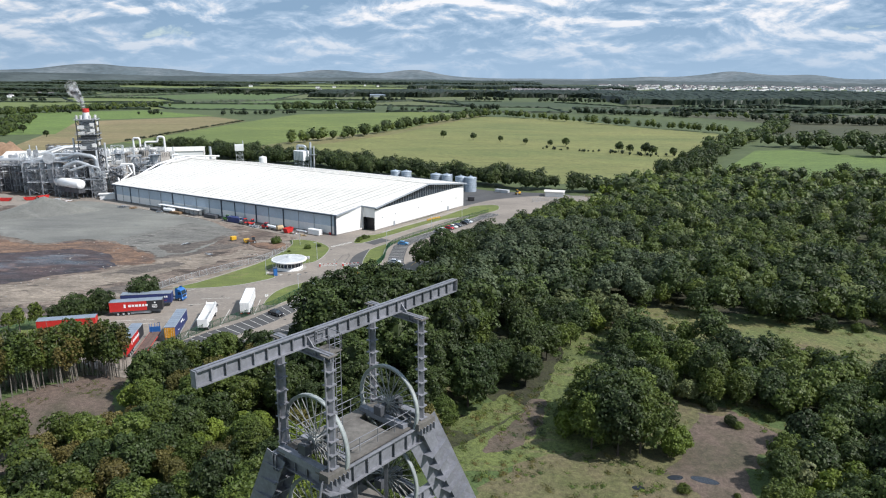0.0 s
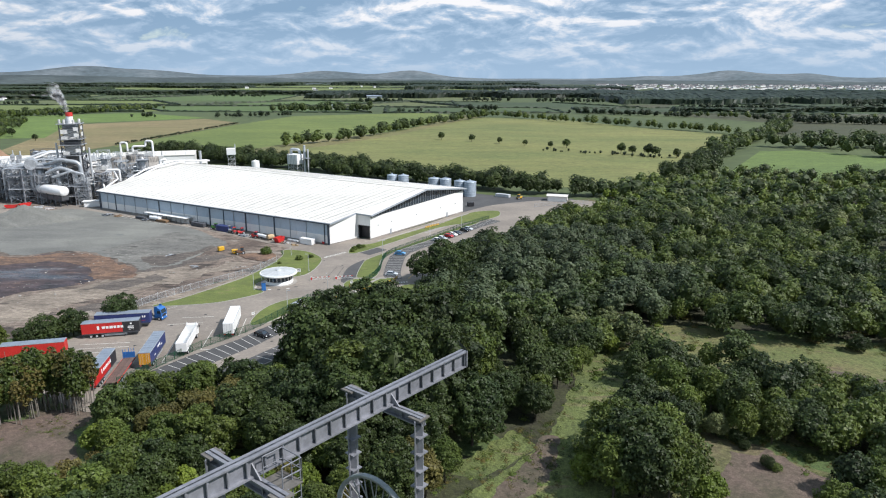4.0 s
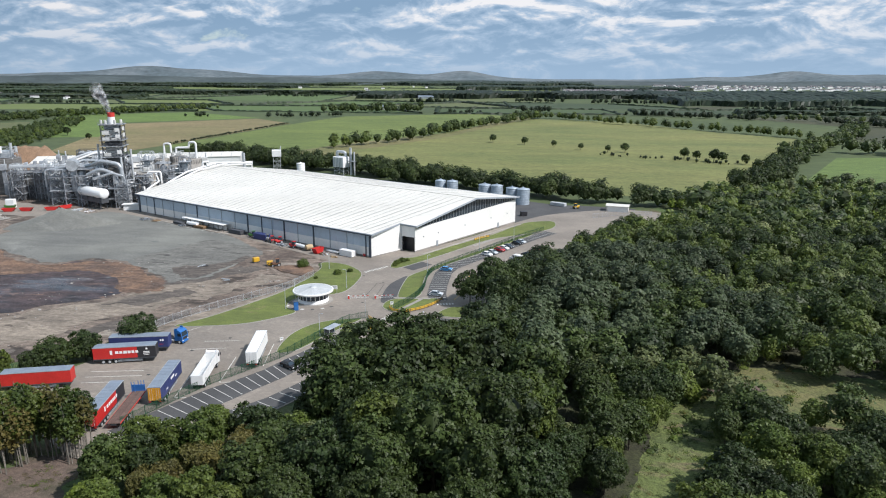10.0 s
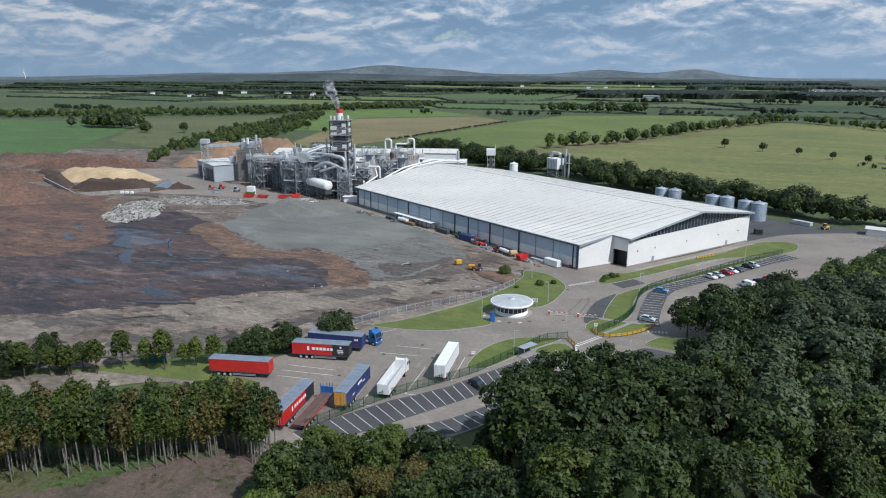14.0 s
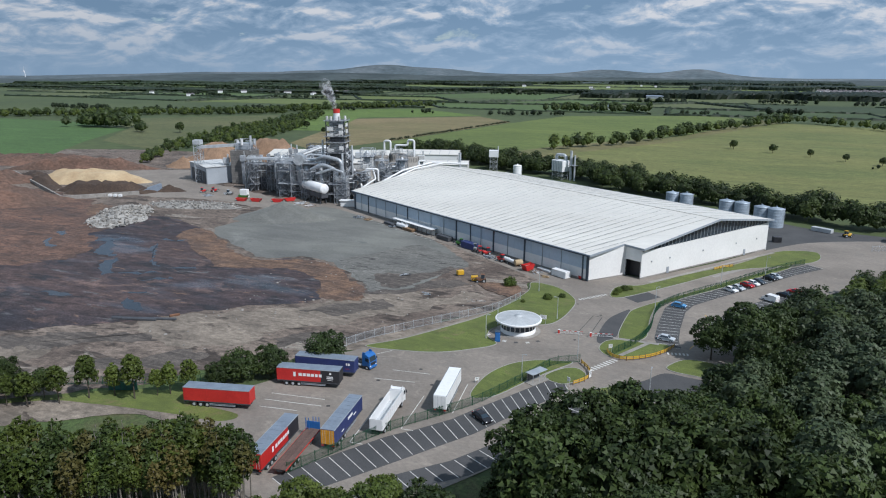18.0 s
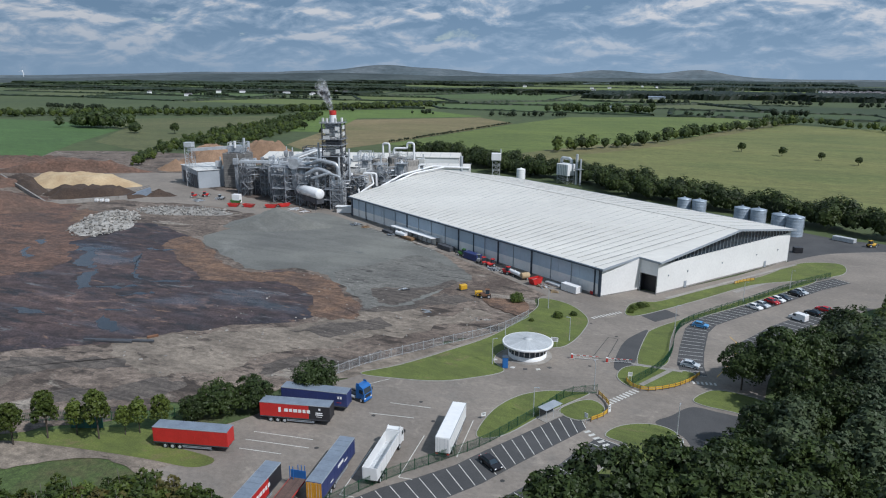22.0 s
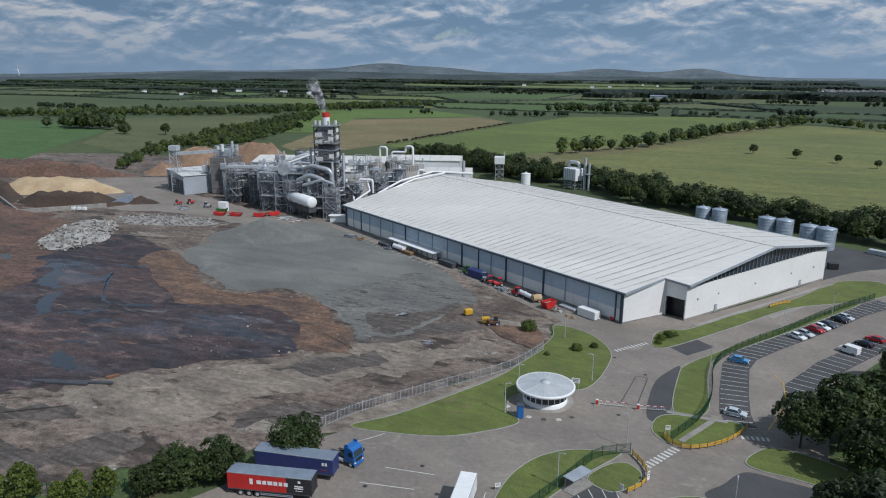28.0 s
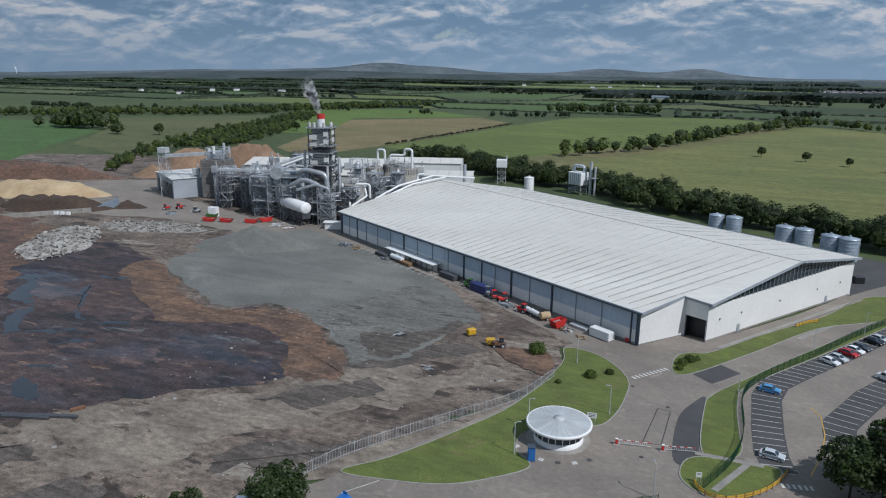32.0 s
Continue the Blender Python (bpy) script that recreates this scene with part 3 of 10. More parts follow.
sheet("road_1", [(-98, 143), (-104, 143), (-118, 142), (-128, 138), (-150, 120), (-156, 122), (-165, 112), (-150, 108), (-126, 125), (-112, 137), (-100, 138)], PALE, 0.01, "pale gravel track beside the trees", "road", ragged=1.2)
sheet("pavement_2", [(-66, 255), (-62, 261), (-56, 262.5), (-47, 275.5), (-40, 274), (-20, 304), (-6, 329), (-3, 327), (-14, 305), (-38, 268), (-44, 258), (-55, 250)], CONCRETE_ROAD, 0.004,
      "concrete apron at the foot of the end wall", "pavement", smooth=False)
sheet("pavement_3", [(-6, 331), (-12, 345), (-72, 378), (-62, 404), (-38, 403), (-10, 390), (12, 376), (40, 372), (52, 365), (20, 340), (4, 330)], ASPHALT, -0.02, "dark tarmac apron round the silos", "pavement")
sheet("pavement_4", [(-380, 362), (-345, 392), (-305, 362), (-262, 347), (-225, 333), (-195, 322), (-190, 312), (-215, 311), (-262, 318), (-300, 310), (-328, 328)], CONCRETE_ROAD, -0.03,
      "dusty concrete apron before the chip shed", "pavement", ragged=2.5)
RIM = surface("orange_clay", (0.180, 0.108, 0.068), (0.092, 0.062, 0.048), rough=0.95, s1=0.12, s2=0.9, v2=0.35, bump=0.9, depth=0.4, streak=((-30, 0.2, 0.4, 0.25),), crisp=0.35)
sheet("ground_10", [(-216, 266), (-180, 243), (-163, 238), (-150, 245), (-134, 241), (-113, 225), (-110, 215), (-119, 211), (-132, 227), (-150, 231), (-167, 225), (-186, 233), (-219, 257)], RIM, -0.012,
      "churned orange-brown clay between gravel and mud", "ground", ragged=3.0)
sheet("ground_11", [(-345, 258), (-306, 285), (-291, 284), (-264, 250), (-252, 240), (-262, 230), (-300, 240), (-340, 245)], RIM, -0.02, "bare red-brown earth beside the rubble", "ground", ragged=4.0)
SPOIL_SOIL = surface("red_spoil_ground", (0.165, 0.092, 0.064), (0.075, 0.050, 0.040), rough=0.95, s1=0.07, s2=0.9, v2=0.4, bump=0.9, depth=0.4, streak=((-40, 0.25, 0.3, 0.25),), crisp=0.35, blotch=(((0.062, 0.046, 0.040), 0.2, 0.55, 0.62, -30, 0.4),))
sheet("ground_19", [(-318, 292), (-287, 268), (-254, 249), (-243, 234), (-222, 213), (-240, 190), (-300, 170), (-400, 200), (-440, 270), (-400, 300)], SPOIL_SOIL, -0.014, "churned red-brown spoil at the edge of the yard", "ground", ragged=5.0)
sheet("ground_20", [(-130, 134), (-121, 137), (-113, 139), (-103, 141), (-94, 142.5), (-93, 146), (-104, 146), (-107, 149), (-119, 145), (-130, 137), (-142, 127), (-144, 123)], GRASS, 0.02, "strip of grass under the row of small trees", "ground")
DARK_DIRT = surface("oily_dark_dirt", (0.115, 0.096, 0.080), (0.075, 0.063, 0.054), rough=0.85, s1=0.15, s2=1.0, v2=0.35, bump=0.6, depth=0.15, streak=((15, 0.12, 0.6, 0.35),), crisp=0.3)
for o in ([(-120, 224), (-104, 240), (-92, 246), (-88, 240), (-98, 232), (-110, 222)], [(-118, 200), (-104, 216), (-99, 214), (-110, 200)], [(-168, 152), (-146, 168), (-136, 168), (-150, 155), (-166, 146)], [(-110, 178), (-100, 190), (-93, 198), (-92, 192), (-103, 178)],
          [(-140, 150), (-124, 164), (-118, 162), (-132, 148)]):
    sheet("ground_12", o, DARK_DIRT, -0.024, "dark churned dirt in the yard", "ground", ragged=5.0)
for o in ([(-100, 214), (-90, 226), (-82, 236), (-78, 232), (-86, 220), (-96, 210)], [(-180, 140), (-160, 152), (-150, 150), (-170, 134)]):
    sheet("ground_13", o, PALE, -0.028, "pale trampled dirt in the yard", "ground", ragged=5.0)
sheet("pavement_5", [(-98, 177), (-91, 192), (-81, 208), (-72, 224), (-68, 242), (-66, 240), (-68, 222), (-76, 204), (-83, 191), (-90, 183)], PALE, -0.02, "trodden strip beside the palisade fence", "pavement", smooth=False)
SCRAPED = surface("scraped_gravel", (0.165, 0.160, 0.142), (0.115, 0.112, 0.102), rough=0.95, s1=0.06, s2=1.0, v2=0.25, bump=0.5, depth=0.12, crisp=0.2, streak=((-12, 0.25, 0.5, 0.2),), blotch=(((0.055, 0.052, 0.048), 0.35, 0.57, 0.63, -12, 0.22), ((0.07, 0.065, 0.06), 0.8, 0.58, 0.64, 20, 0.3)))
sheet("ground_15", [(-138.7, 249.8), (-131.7, 264.9), (-124.4, 280.6), (-109.4, 274.4), (-95.7, 264.2), (-99.3, 254.8), (-104.7, 232.3), (-108.3, 226.1), (-110.9, 224.1), (-121.6, 234.9)], SCRAPED, -0.008, "scraped gravel with dark drag marks", "ground", ragged=1.6)
sheet("ground_16", [(-118.8, 238.8), (-108.9, 229.0), (-105.9, 232.8), (-102.9, 240.1), (-98.3, 253.1), (-101.0, 258.4), (-106.1, 250.0), (-112.1, 243.0)], DARK_DIRT, -0.004, "wet dark scrape in the gravel", "ground", ragged=2.6)
sheet("ground_17", [(-85.3, 245.4), (-78.4, 248.9), (-72.5, 248.1), (-69.6, 236.4), (-74.4, 237.4), (-80.2, 240.4)], RIM, 0.125, "trampled brown earth at the tip of the lawn", "ground", ragged=1.0)
LOT = [(-74, 132), (-69, 142), (-64.3, 150.8), (-60.5, 155.8), (-56.7, 161.6), (-53.9, 168.2), (-50.7, 174.8), (-46.7, 183.6), (-43.7, 189.5)]
LOT_FRONT = [(-67.5, 129.5), (-62.5, 138), (-58.2, 145.5), (-54.6, 152.0), (-50.8, 158.6), (-48, 165.5), (-45.4, 171.5), (-42.5, 178), (-40.3, 183)]
car_park = sheet("car_park", LOT + LOT_FRONT[::-1], ASPHALT, 0.012, "dark asphalt car park with white bay lines", "car park", smooth=False)
LOT2 = [(-61, 134), (-57, 141.2), (-50.9, 148.7), (-46.1, 157.7), (-42.6, 165), (-40.6, 172.5), (-37.8, 181)]
LOT2_FRONT = [(-57, 131.5), (-53, 138.5), (-46.5, 146), (-41.8, 155), (-38.2, 163), (-36.2, 171.5), (-33.4, 179.8)]
car_park_b = sheet("car_park", LOT2 + LOT2_FRONT[::-1], ASPHALT, 0.012, "second row of dark asphalt parking bays", "car park", smooth=False)
UP = [(-27.5, 216), (-29.2, 222), (-29.8, 232), (-30, 247), (-28.2, 256), (-22.5, 266), (-15.8, 276.5), (-8.5, 289), (-1.1, 302), (8, 314)]
UP_IN = [(-22.4, 217.5), (-23.6, 223), (-24.2, 232), (-24.4, 246), (-23, 253), (-17.6, 262.5), (-11, 273), (-3.6, 285.7), (3.8, 298.5), (12.5, 310.5)]
car_park_c = sheet("car_park", UP + UP_IN[::-1], ASPHALT, 0.012, "long curved row of asphalt parking bays by the fence", "car park", smooth=False)
RB = [(-17.8, 232), (-17.9, 236), (-17.4, 241), (-10.6, 257.5), (-5.6, 266), (4, 282)]
RB_OUT = [(-12.2, 231), (-12.4, 235), (-12, 239), (-5.6, 254), (-0.8, 262.5), (8.8, 279)]
car_park_d = sheet("car_park", RB + RB_OUT[::-1], ASPHALT, 0.012, "asphalt parking bays at the edge of the wood", "car park", smooth=False)
sheet("road_2", [(-41, 212.5), (-42.2, 219), (-42.3, 230), (-40.5, 237), (-38.4, 241), (-38, 230), (-38, 214)], ASPHALT, 0.014, "dark new asphalt strip by the barrier", "road")
sheet("road_3", [(-42.2, 252.0), (-36.8, 260.0), (-32.3, 256.8), (-37.7, 248.3)], ASPHALT, 0.014, "dark asphalt patch across the road", "road", smooth=False)
sheet("road_4", [(-29.4, 191), (-27, 195.5), (-24, 200.8), (-19, 200.8), (-11, 199.6), (-11, 194.5), (-16.5, 189.5), (-19.5, 186), (-21.4, 182.5), (-24.2, 188)], ASPHALT, 0.014, "dark asphalt lane entering the wood", "road")

LAWNS = [
    ("mown lawn round the gatehouse, bordered by a kerb", [(-89.4, 185.6), (-84.2, 193), (-78.1, 205.3), (-71.9, 221), (-69, 244), (-70.7, 254), (-62, 252.5), (-54.3, 243), (-53, 232), (-54, 222), (-57, 218), (-66, 212.5), (-66.5, 205), (-62.4, 200.4), (-67.3, 194), (-73, 189.5), (-81, 186.8)]),
    ("mown lawn along the white end wall of the warehouse", [(-46.3, 252.5), (-46.2, 260), (-43.5, 264), (-39.0, 266.5), (-28, 284), (-16.0, 301.5), (-11.5, 309), (-2.5, 327), (5, 333), (12, 333), (11, 320), (-1, 307), (-15, 295), (-28.9, 272.4), (-40.2, 254.5), (-44.3, 250)]),
    ("strip of mown grass along the green fence", [(-38.2, 236), (-37, 243), (-31, 254.5), (-17.6, 278), (-6, 297.5), (1, 309), (2.5, 307), (-3.5, 296), (-17, 273.5), (-30.6, 251), (-32.4, 241), (-31.6, 228), (-31, 222), (-32.5, 218), (-37.2, 218)]),
    ("small corner lawn inside the yellow rail", [(-39.9, 209), (-38.3, 215.6), (-28.5, 218), (-24.8, 217), (-28, 209.4), (-33.2, 205.4), (-36.9, 205)]),
    ("mown lawn beside the lorry park", [(-57.2, 172), (-58, 182), (-55.8, 190), (-51.4, 195), (-46, 197.2), (-43.2, 197.6), (-46.6, 190), (-49.5, 183), (-53, 174)]),
    ("small round lawn behind the bus shelter", [(-46.7, 187.6), (-44.6, 193), (-42, 195), (-39.6, 193.5), (-38.9, 191), (-40.5, 187.3), (-43, 185.5)]),
    ("mown lawn at the edge of the wood", [(-36.6, 182), (-35.6, 186), (-32.5, 189), (-29, 190.2), (-26, 189.2), (-24.8, 187), (-23.6, 182), (-22, 176), (-24, 168), (-31, 161), (-36, 161), (-35.2, 170), (-32.2, 179.6)]),
    ("grass corner under the trees", [(-24, 204), (-22.6, 208), (-20, 211), (-15, 211), (-8, 208), (-8, 201.4), (-17, 202), (-22, 202.4)]),
]
for label, outline in LAWNS:
    lawn = sheet("lawn", outline, GRASS, 0.11, label, "lawn")
    kerb(lawn, outline, 0.13)
DRY = surface("dry_grass", (0.128, 0.118, 0.046), (0.082, 0.108, 0.030), rough=0.95, s1=0.09, s2=1.4, v2=0.4, bump=0.8, depth=0.2, crisp=0.3, blotch=(((0.105, 0.082, 0.042), 0.14, 0.55, 0.66, 20, 0.5),))
SCRUB = surface("scrub_grass", (0.085, 0.092, 0.032), (0.115, 0.094, 0.052), rough=0.95, s1=0.1, s2=1.2, v2=0.35, bump=0.8, depth=0.25, ramp=(0.35, 0.6), crisp=0.3)
EARTH = surface("bare_earth", (0.112, 0.081, 0.064), (0.062, 0.055, 0.034), rough=0.95, s1=0.12, s2=1.2, v2=0.3, bump=0.7, depth=0.2, ramp=(0.36, 0.6), crisp=0.28)
sheet("ground_7", [(-2, 55), (4, 86), (14, 111), (18, 106), (28, 101), (40, 120), (48, 116), (60, 107), (51, 100), (45, 88), (40, 60), (15, 45)], SCRUB, -0.05, "scrubby grass clearing below the winding tower", "ground", ragged=4.0)
sheet("ground_14", [(34, 84), (36, 96), (40, 106), (45, 113), (51, 114), (56, 105), (47, 93), (42, 80), (37, 78)], EARTH, -0.03, "bare grey-brown earth in the clearing", "ground", ragged=3.5)
sheet("ground_8", [(32, 152), (36, 164), (44, 172), (54, 180), (62, 173), (84, 167), (128, 161), (132, 132), (100, 129), (80, 130), (66, 140), (46, 148)], DRY, -0.05, "grassy glade in the wood", "ground", ragged=4.0)
BRACKEN = surface("bracken_slope", (0.110, 0.132, 0.036), (0.072, 0.092, 0.028), rough=0.95, s1=0.14, s2=1.5, v2=0.4, bump=0.9, depth=0.3, crisp=0.3, blotch=(((0.135, 0.115, 0.058), 0.2, 0.56, 0.66, 20, 0.5),))
sheet("ground_21", [(-4, 92), (-1, 108), (8, 120), (15, 128), (19, 142), (27, 156), (37, 166), (44, 172), (50, 166), (42, 152), (36, 142), (31, 128), (28, 112), (22, 100), (10, 96)], BRACKEN, -0.045, "light green bracken and rough grass in the hollow", "ground", ragged=3.0)
sheet("ground_22", [(4, 99), (9, 108), (13, 117), (16, 117), (14, 109), (10, 100)], EARTH, -0.02, "trodden brown path up into the wood", "ground", ragged=1.5)
for o in ([(38, 164), (44, 168.5), (49, 168), (50, 165), (43, 163)], [(74, 151), (80, 150), (88, 145), (86, 142), (78, 145)]):
    sheet("ground_23", o, EARTH, -0.03, "bare brown patch in the glade", "ground", ragged=2.0)
sheet("ground_9", [(-100, 96), (-93, 105), (-87, 114), (-80, 122), (-76, 127), (-72, 122), (-68, 112), (-66, 100), (-72, 88), (-90, 85)], EARTH, -0.05, "bank of bare reddish earth below slender trees", "ground", ragged=3.0)

PASTURE = [
    ("field_1", "broad pale dry hay field", [(-150, 600), (-114, 674), (-73, 848), (4, 1030), (123, 985), (206, 838), (285, 752), (212, 622), (160, 508), (120, 440), (60, 405), (16, 412), (-62, 470), (-120, 540)], (0.165, 0.165, 0.052), (0.112, 0.130, 0.038)),
    ("field_2", "bright green pasture beyond the factory", [(-320, 605), (-298, 868), (-270, 1040), (-85, 1135), (-18, 1075), (-84, 790), (-165, 660), (-205, 560)], (0.120, 0.152, 0.034), (0.092, 0.124, 0.028)),
    ("field_3", "brown stubble field", [(-395, 560), (-505, 850), (-378, 968), (-302, 890), (-322, 625), (-340, 520)], (0.195, 0.152, 0.075), (0.135, 0.125, 0.05)),
    ("field_4", "bright green meadow", [(-500, 660), (-690, 990), (-540, 1100), (-380, 985), (-515, 870), (-430, 680)], (0.105, 0.160, 0.03), (0.085, 0.132, 0.025)),
    ("field_5", "deep green arable field", [(-480, 380), (-565, 484), (-645, 600), (-795, 646), (-1000, 640), (-1000, 330), (-640, 300)], (0.066, 0.125, 0.032), (0.055, 0.105, 0.027)),
    ("field_6", "small green field between hedges", [(150, 425), (160, 455), (242, 605), (280, 612), (330, 560), (420, 520), (330, 420), (225, 405)], (0.10, 0.145, 0.033), (0.078, 0.12, 0.028)),
    ("field_8", "strip of dry rough grass along a field edge", [(-205, 560), (-165, 660), (-84, 790), (-18, 1075), (10, 1055), (-84, 730), (-146, 600), (-120, 530)], (0.165, 0.145, 0.06), (0.11, 0.115, 0.04)),
    # field_9: rough moor, darkened because its colour carries a cloud's shade
    ("field_9", "rough moor with rushes beyond the hay field, cloud shade put into its colour", [(300, 770), (400, 930), (300, 1090), (300, 1450), (620, 1500), (1500, 1400), (1600, 760), (720, 640), (420, 640)], (0.058, 0.060, 0.026), (0.036, 0.042, 0.020)),
    ("field_10", "dark green field on the plain", [(-560, 1200), (-300, 1200), (40, 1130), (280, 1110), (280, 1480), (-160, 1700), (-420, 1690), (-640, 1420)], (0.056, 0.078, 0.026), (0.038, 0.055, 0.021)),
    ("field_7", "rough pale moor grass", [(-450, 460), (-560, 500), (-650, 610), (-800, 690), (-640, 860), (-500, 640)], (0.108, 0.112, 0.044), (0.076, 0.090, 0.032)),
]
for k, (name, label, outline, a, b) in enumerate(PASTURE):
    mat = surface(name + "_grass", a, b, rough=0.95, s1=0.012, s2=0.3, v2=0.25, bump=0.2, stretch=(35, 0.6), streak=((25, 0.15, 0.08, 0.06), (-50, 0.3, 0.05, 0.1)), crisp=0.2)
    sheet(name, outline, mat, -0.085 + 0.008 * k, label, "field", smooth=False)


HEDGE_LINES = []


def far_fields():
    """A quilt of meadows towards the hills, each a field of its own between dark hedges."""
    rng = random.Random(4)
    tones = [((0.076, 0.118, 0.032), (0.057, 0.090, 0.026)), ((0.099, 0.113, 0.042), (0.076, 0.094, 0.034)), ((0.052, 0.080, 0.026), (0.038, 0.061, 0.022)), ((0.118, 0.146, 0.038), (0.094, 0.123, 0.032)), ((0.038, 0.059, 0.022), (0.028, 0.045, 0.019)), ((0.042, 0.064, 0.025), (0.033, 0.052, 0.021))]
    mats = [surface("meadow_grass", a, b, rough=0.95, s1=0.006, s2=0.12, v2=0.12, bump=0.1) for a, b in tones]
    y = 1130
    while y < 4300:
        depth = rng.uniform(0.16, 0.24) * y
        x = -1.45 * y - rng.uniform(0, 200)
        while x < 1.0 * y:
            wide = rng.uniform(0.16, 0.36) * y
            skew = 0.12 * y * rng.uniform(-1, 1)
            j = lambda k: rng.uniform(-k, k)
            if rng.random() < 0.85 and not (y > 2250 and x > -0.12 * y):
                o = [(x + 12, y + j(20)), (x + wide - 12, y + j(20)), (x + wide + skew - 12, y + depth - 15 + j(25)), (x + skew + 12, y + depth - 15 + j(25))]
                # right of centre only dark tones: cloud shade painted into the meadows
                sheet("field", o, mats[rng.choice((2, 4, 5, 4) if x > -0.05 * y else (0, 1, 3, 0, 3, 2))], 0.01 + 0.02 * (len(HEDGE_LINES) % 5), "distant green meadow between dark hedges", "field", smooth=False)
                HEDGE_LINES.append(o)
            x += wide
        y += depth


far_fields()


# ---- the warehouse ----
NC, LC = Vector((-55.3, 262.9)), Vector((-182.6, 329.3))
U = (LC - NC).normalized()
V = Vector((U.y, -U.x))
E0, E1 = Vector((-40.9, 272.2)), Vector((-5.2, 330.0))
NOTCH = Vector((-46.3, 274.6))
RIDGE_A, RIDGE_B = Vector((-21.6, 302.6)), Vector((-166.0, 381.8))
BACK = E1 + (LC - NC) + (E1 - E0) * 0.02
EAVE, RIDGE, FAR_EAVE = 8.7, 15.6, 11.6


def wall(m, a, b, z0, z1, thick=0.35, za=None, zb=None):
    """A wall between two plan points, its outer face on the line; za, zb: top heights at the ends."""
    d = (b - a).normalized()
    s = Vector((-d.y, d.x)) * thick
    za, zb = za or z1, zb or z1
    p = [(a.x, a.y, z0), (b.x, b.y, z0), (b.x + s.x, b.y + s.y, z0), (a.x + s.x, a.y + s.y, z0),
         (a.x, a.y, za), (b.x, b.y, zb), (b.x + s.x, b.y + s.y, zb), (a.x + s.x, a.y + s.y, za)]
    return m.add(p, [(3, 2, 1, 0), (4, 5, 6, 7), (0, 1, 5, 4), (1, 2, 6, 5), (2, 3, 7, 6), (3, 0, 4, 7)])


def p3(v, z):
    return (v.x, v.y, z)


def build_warehouse():
    wh = thing("warehouse", "huge white warehouse with a shallow gabled roof and blue-grey side wall", "warehouse", pose(0, 0, 0))
    # long side: blue-grey upper sheets over a white band, dark posts between
    length = (LC - NC).length
    n = 17
    for i in range(n):
        a, b = NC + U * (length * i / n + 0.03), NC + U * (length * (i + 1) / n - 0.03)
        part("wall_panel", wall(Mesh(), b, a, 3.7, EAVE - 0.15), BLUE_CLAD, wh, "blue-grey profiled wall sheet")
        part("wall_panel", wall(Mesh(), b, a, 0.55, 3.68), PANEL_WHITE, wh, "white profiled wall sheet")
    m = Mesh()
    wall(m, LC, NC, 0.0, 0.55, 0.45)
    part("plinth", m, CONCRETE, wh, "grey concrete plinth")
    # dark posts at uneven bays, thin downpipes between
    for s, w in ((0.4, 0.9), (2.4, 0.3), (28.5, 0.55), (44.5, 0.55), (57.5, 0.3), (66.0, 0.55), (99.0, 0.55), (130.5, 0.35), (142.4, 1.2)):
        c = NC + U * s - V * 0.12
        part("post", Mesh().box((c.x, c.y, (EAVE + 0.1) / 2), (w, 0.35, EAVE - 0.1), heading((0, 0), U)), DARK_TRIM, wh, "dark blue cladding post")
    for s in (11.5, 20.0, 37.0, 51.5, 74.0, 82.5, 91.0, 107.5, 116.0, 124.0, 136.5):
        c = NC + U * s - V * 0.14
        part("downpipe", Mesh().tube(p3(c, 0.2), p3(c, EAVE - 0.2), 0.13, n=6), GREY_TRIM, wh)
    # near end: short return wall, recess with the dark doorway, long white end wall
    part("end_wall", wall(Mesh(), NC, NOTCH, 0.4, 8.6, zb=10.0), PANEL_WHITE, wh, "white wall beside the goods door")
    part("plinth", wall(Mesh(), NC - V * 0.02, NOTCH, 0.0, 0.4, 0.4), CONCRETE, wh)
    d = (E0 - NOTCH)
    a, b = NOTCH + d * 0.05, NOTCH + d * 0.96
    part("door_head", wall(Mesh(), NOTCH, E0, 5.6, 10.1), WHITE_METAL, wh, "white panel over the goods door")
    part("door_jamb", wall(Mesh(), NOTCH, a, 0.0, 5.6), WHITE_METAL, wh)
    part("door_jamb", wall(Mesh(), b, E0, 0.0, 5.6), WHITE_METAL, wh)
    inner = Vector((-d.y, d.x)).normalized()
    # black panels close the recess in place of the unlit interior
    part("doorway", wall(Mesh(), a + inner * 2.2, b + inner * 2.2, 0.0, 5.6, 0.2), BLACK, wh, "black panel for the unlit inside of the goods doorway")
    part("doorway_side", wall(Mesh(), a, a + inner * 2.2, 0.0, 5.6, 0.15), BLACK, wh)
    part("doorway_side", wall(Mesh(), b + inner * 2.2, b, 0.0, 5.6, 0.15), BLACK, wh)
    e = (E1 - E0)
    k = 10
    for i in range(k):
        f0, f1 = i / k, (i + 1) / k
        part("end_wall", wall(Mesh(), E0 + e * f0, E0 + e * f1, 0.5, 8.9 + 1.4 * f0, 0.35, 8.9 + 1.4 * f0, 8.9 + 1.4 * f1), PANEL_WHITE, wh, "white profiled end wall sheet")
    part("plinth", wall(Mesh(), E0, E1, 0.0, 0.5, 0.5), CONCRETE, wh)
    # louvred glazing under the gable, in panes between dark bars
    out = Vector((e.y, -e.x)).normalized()
    back = -out * 0.12

    def roof_at(f):
        return 9.9 + (RIDGE - 9.9) * f / 0.53 if f < 0.53 else RIDGE - (RIDGE - FAR_EAVE) * (f - 0.53) / 0.47

    rows = 4
    cols = 34
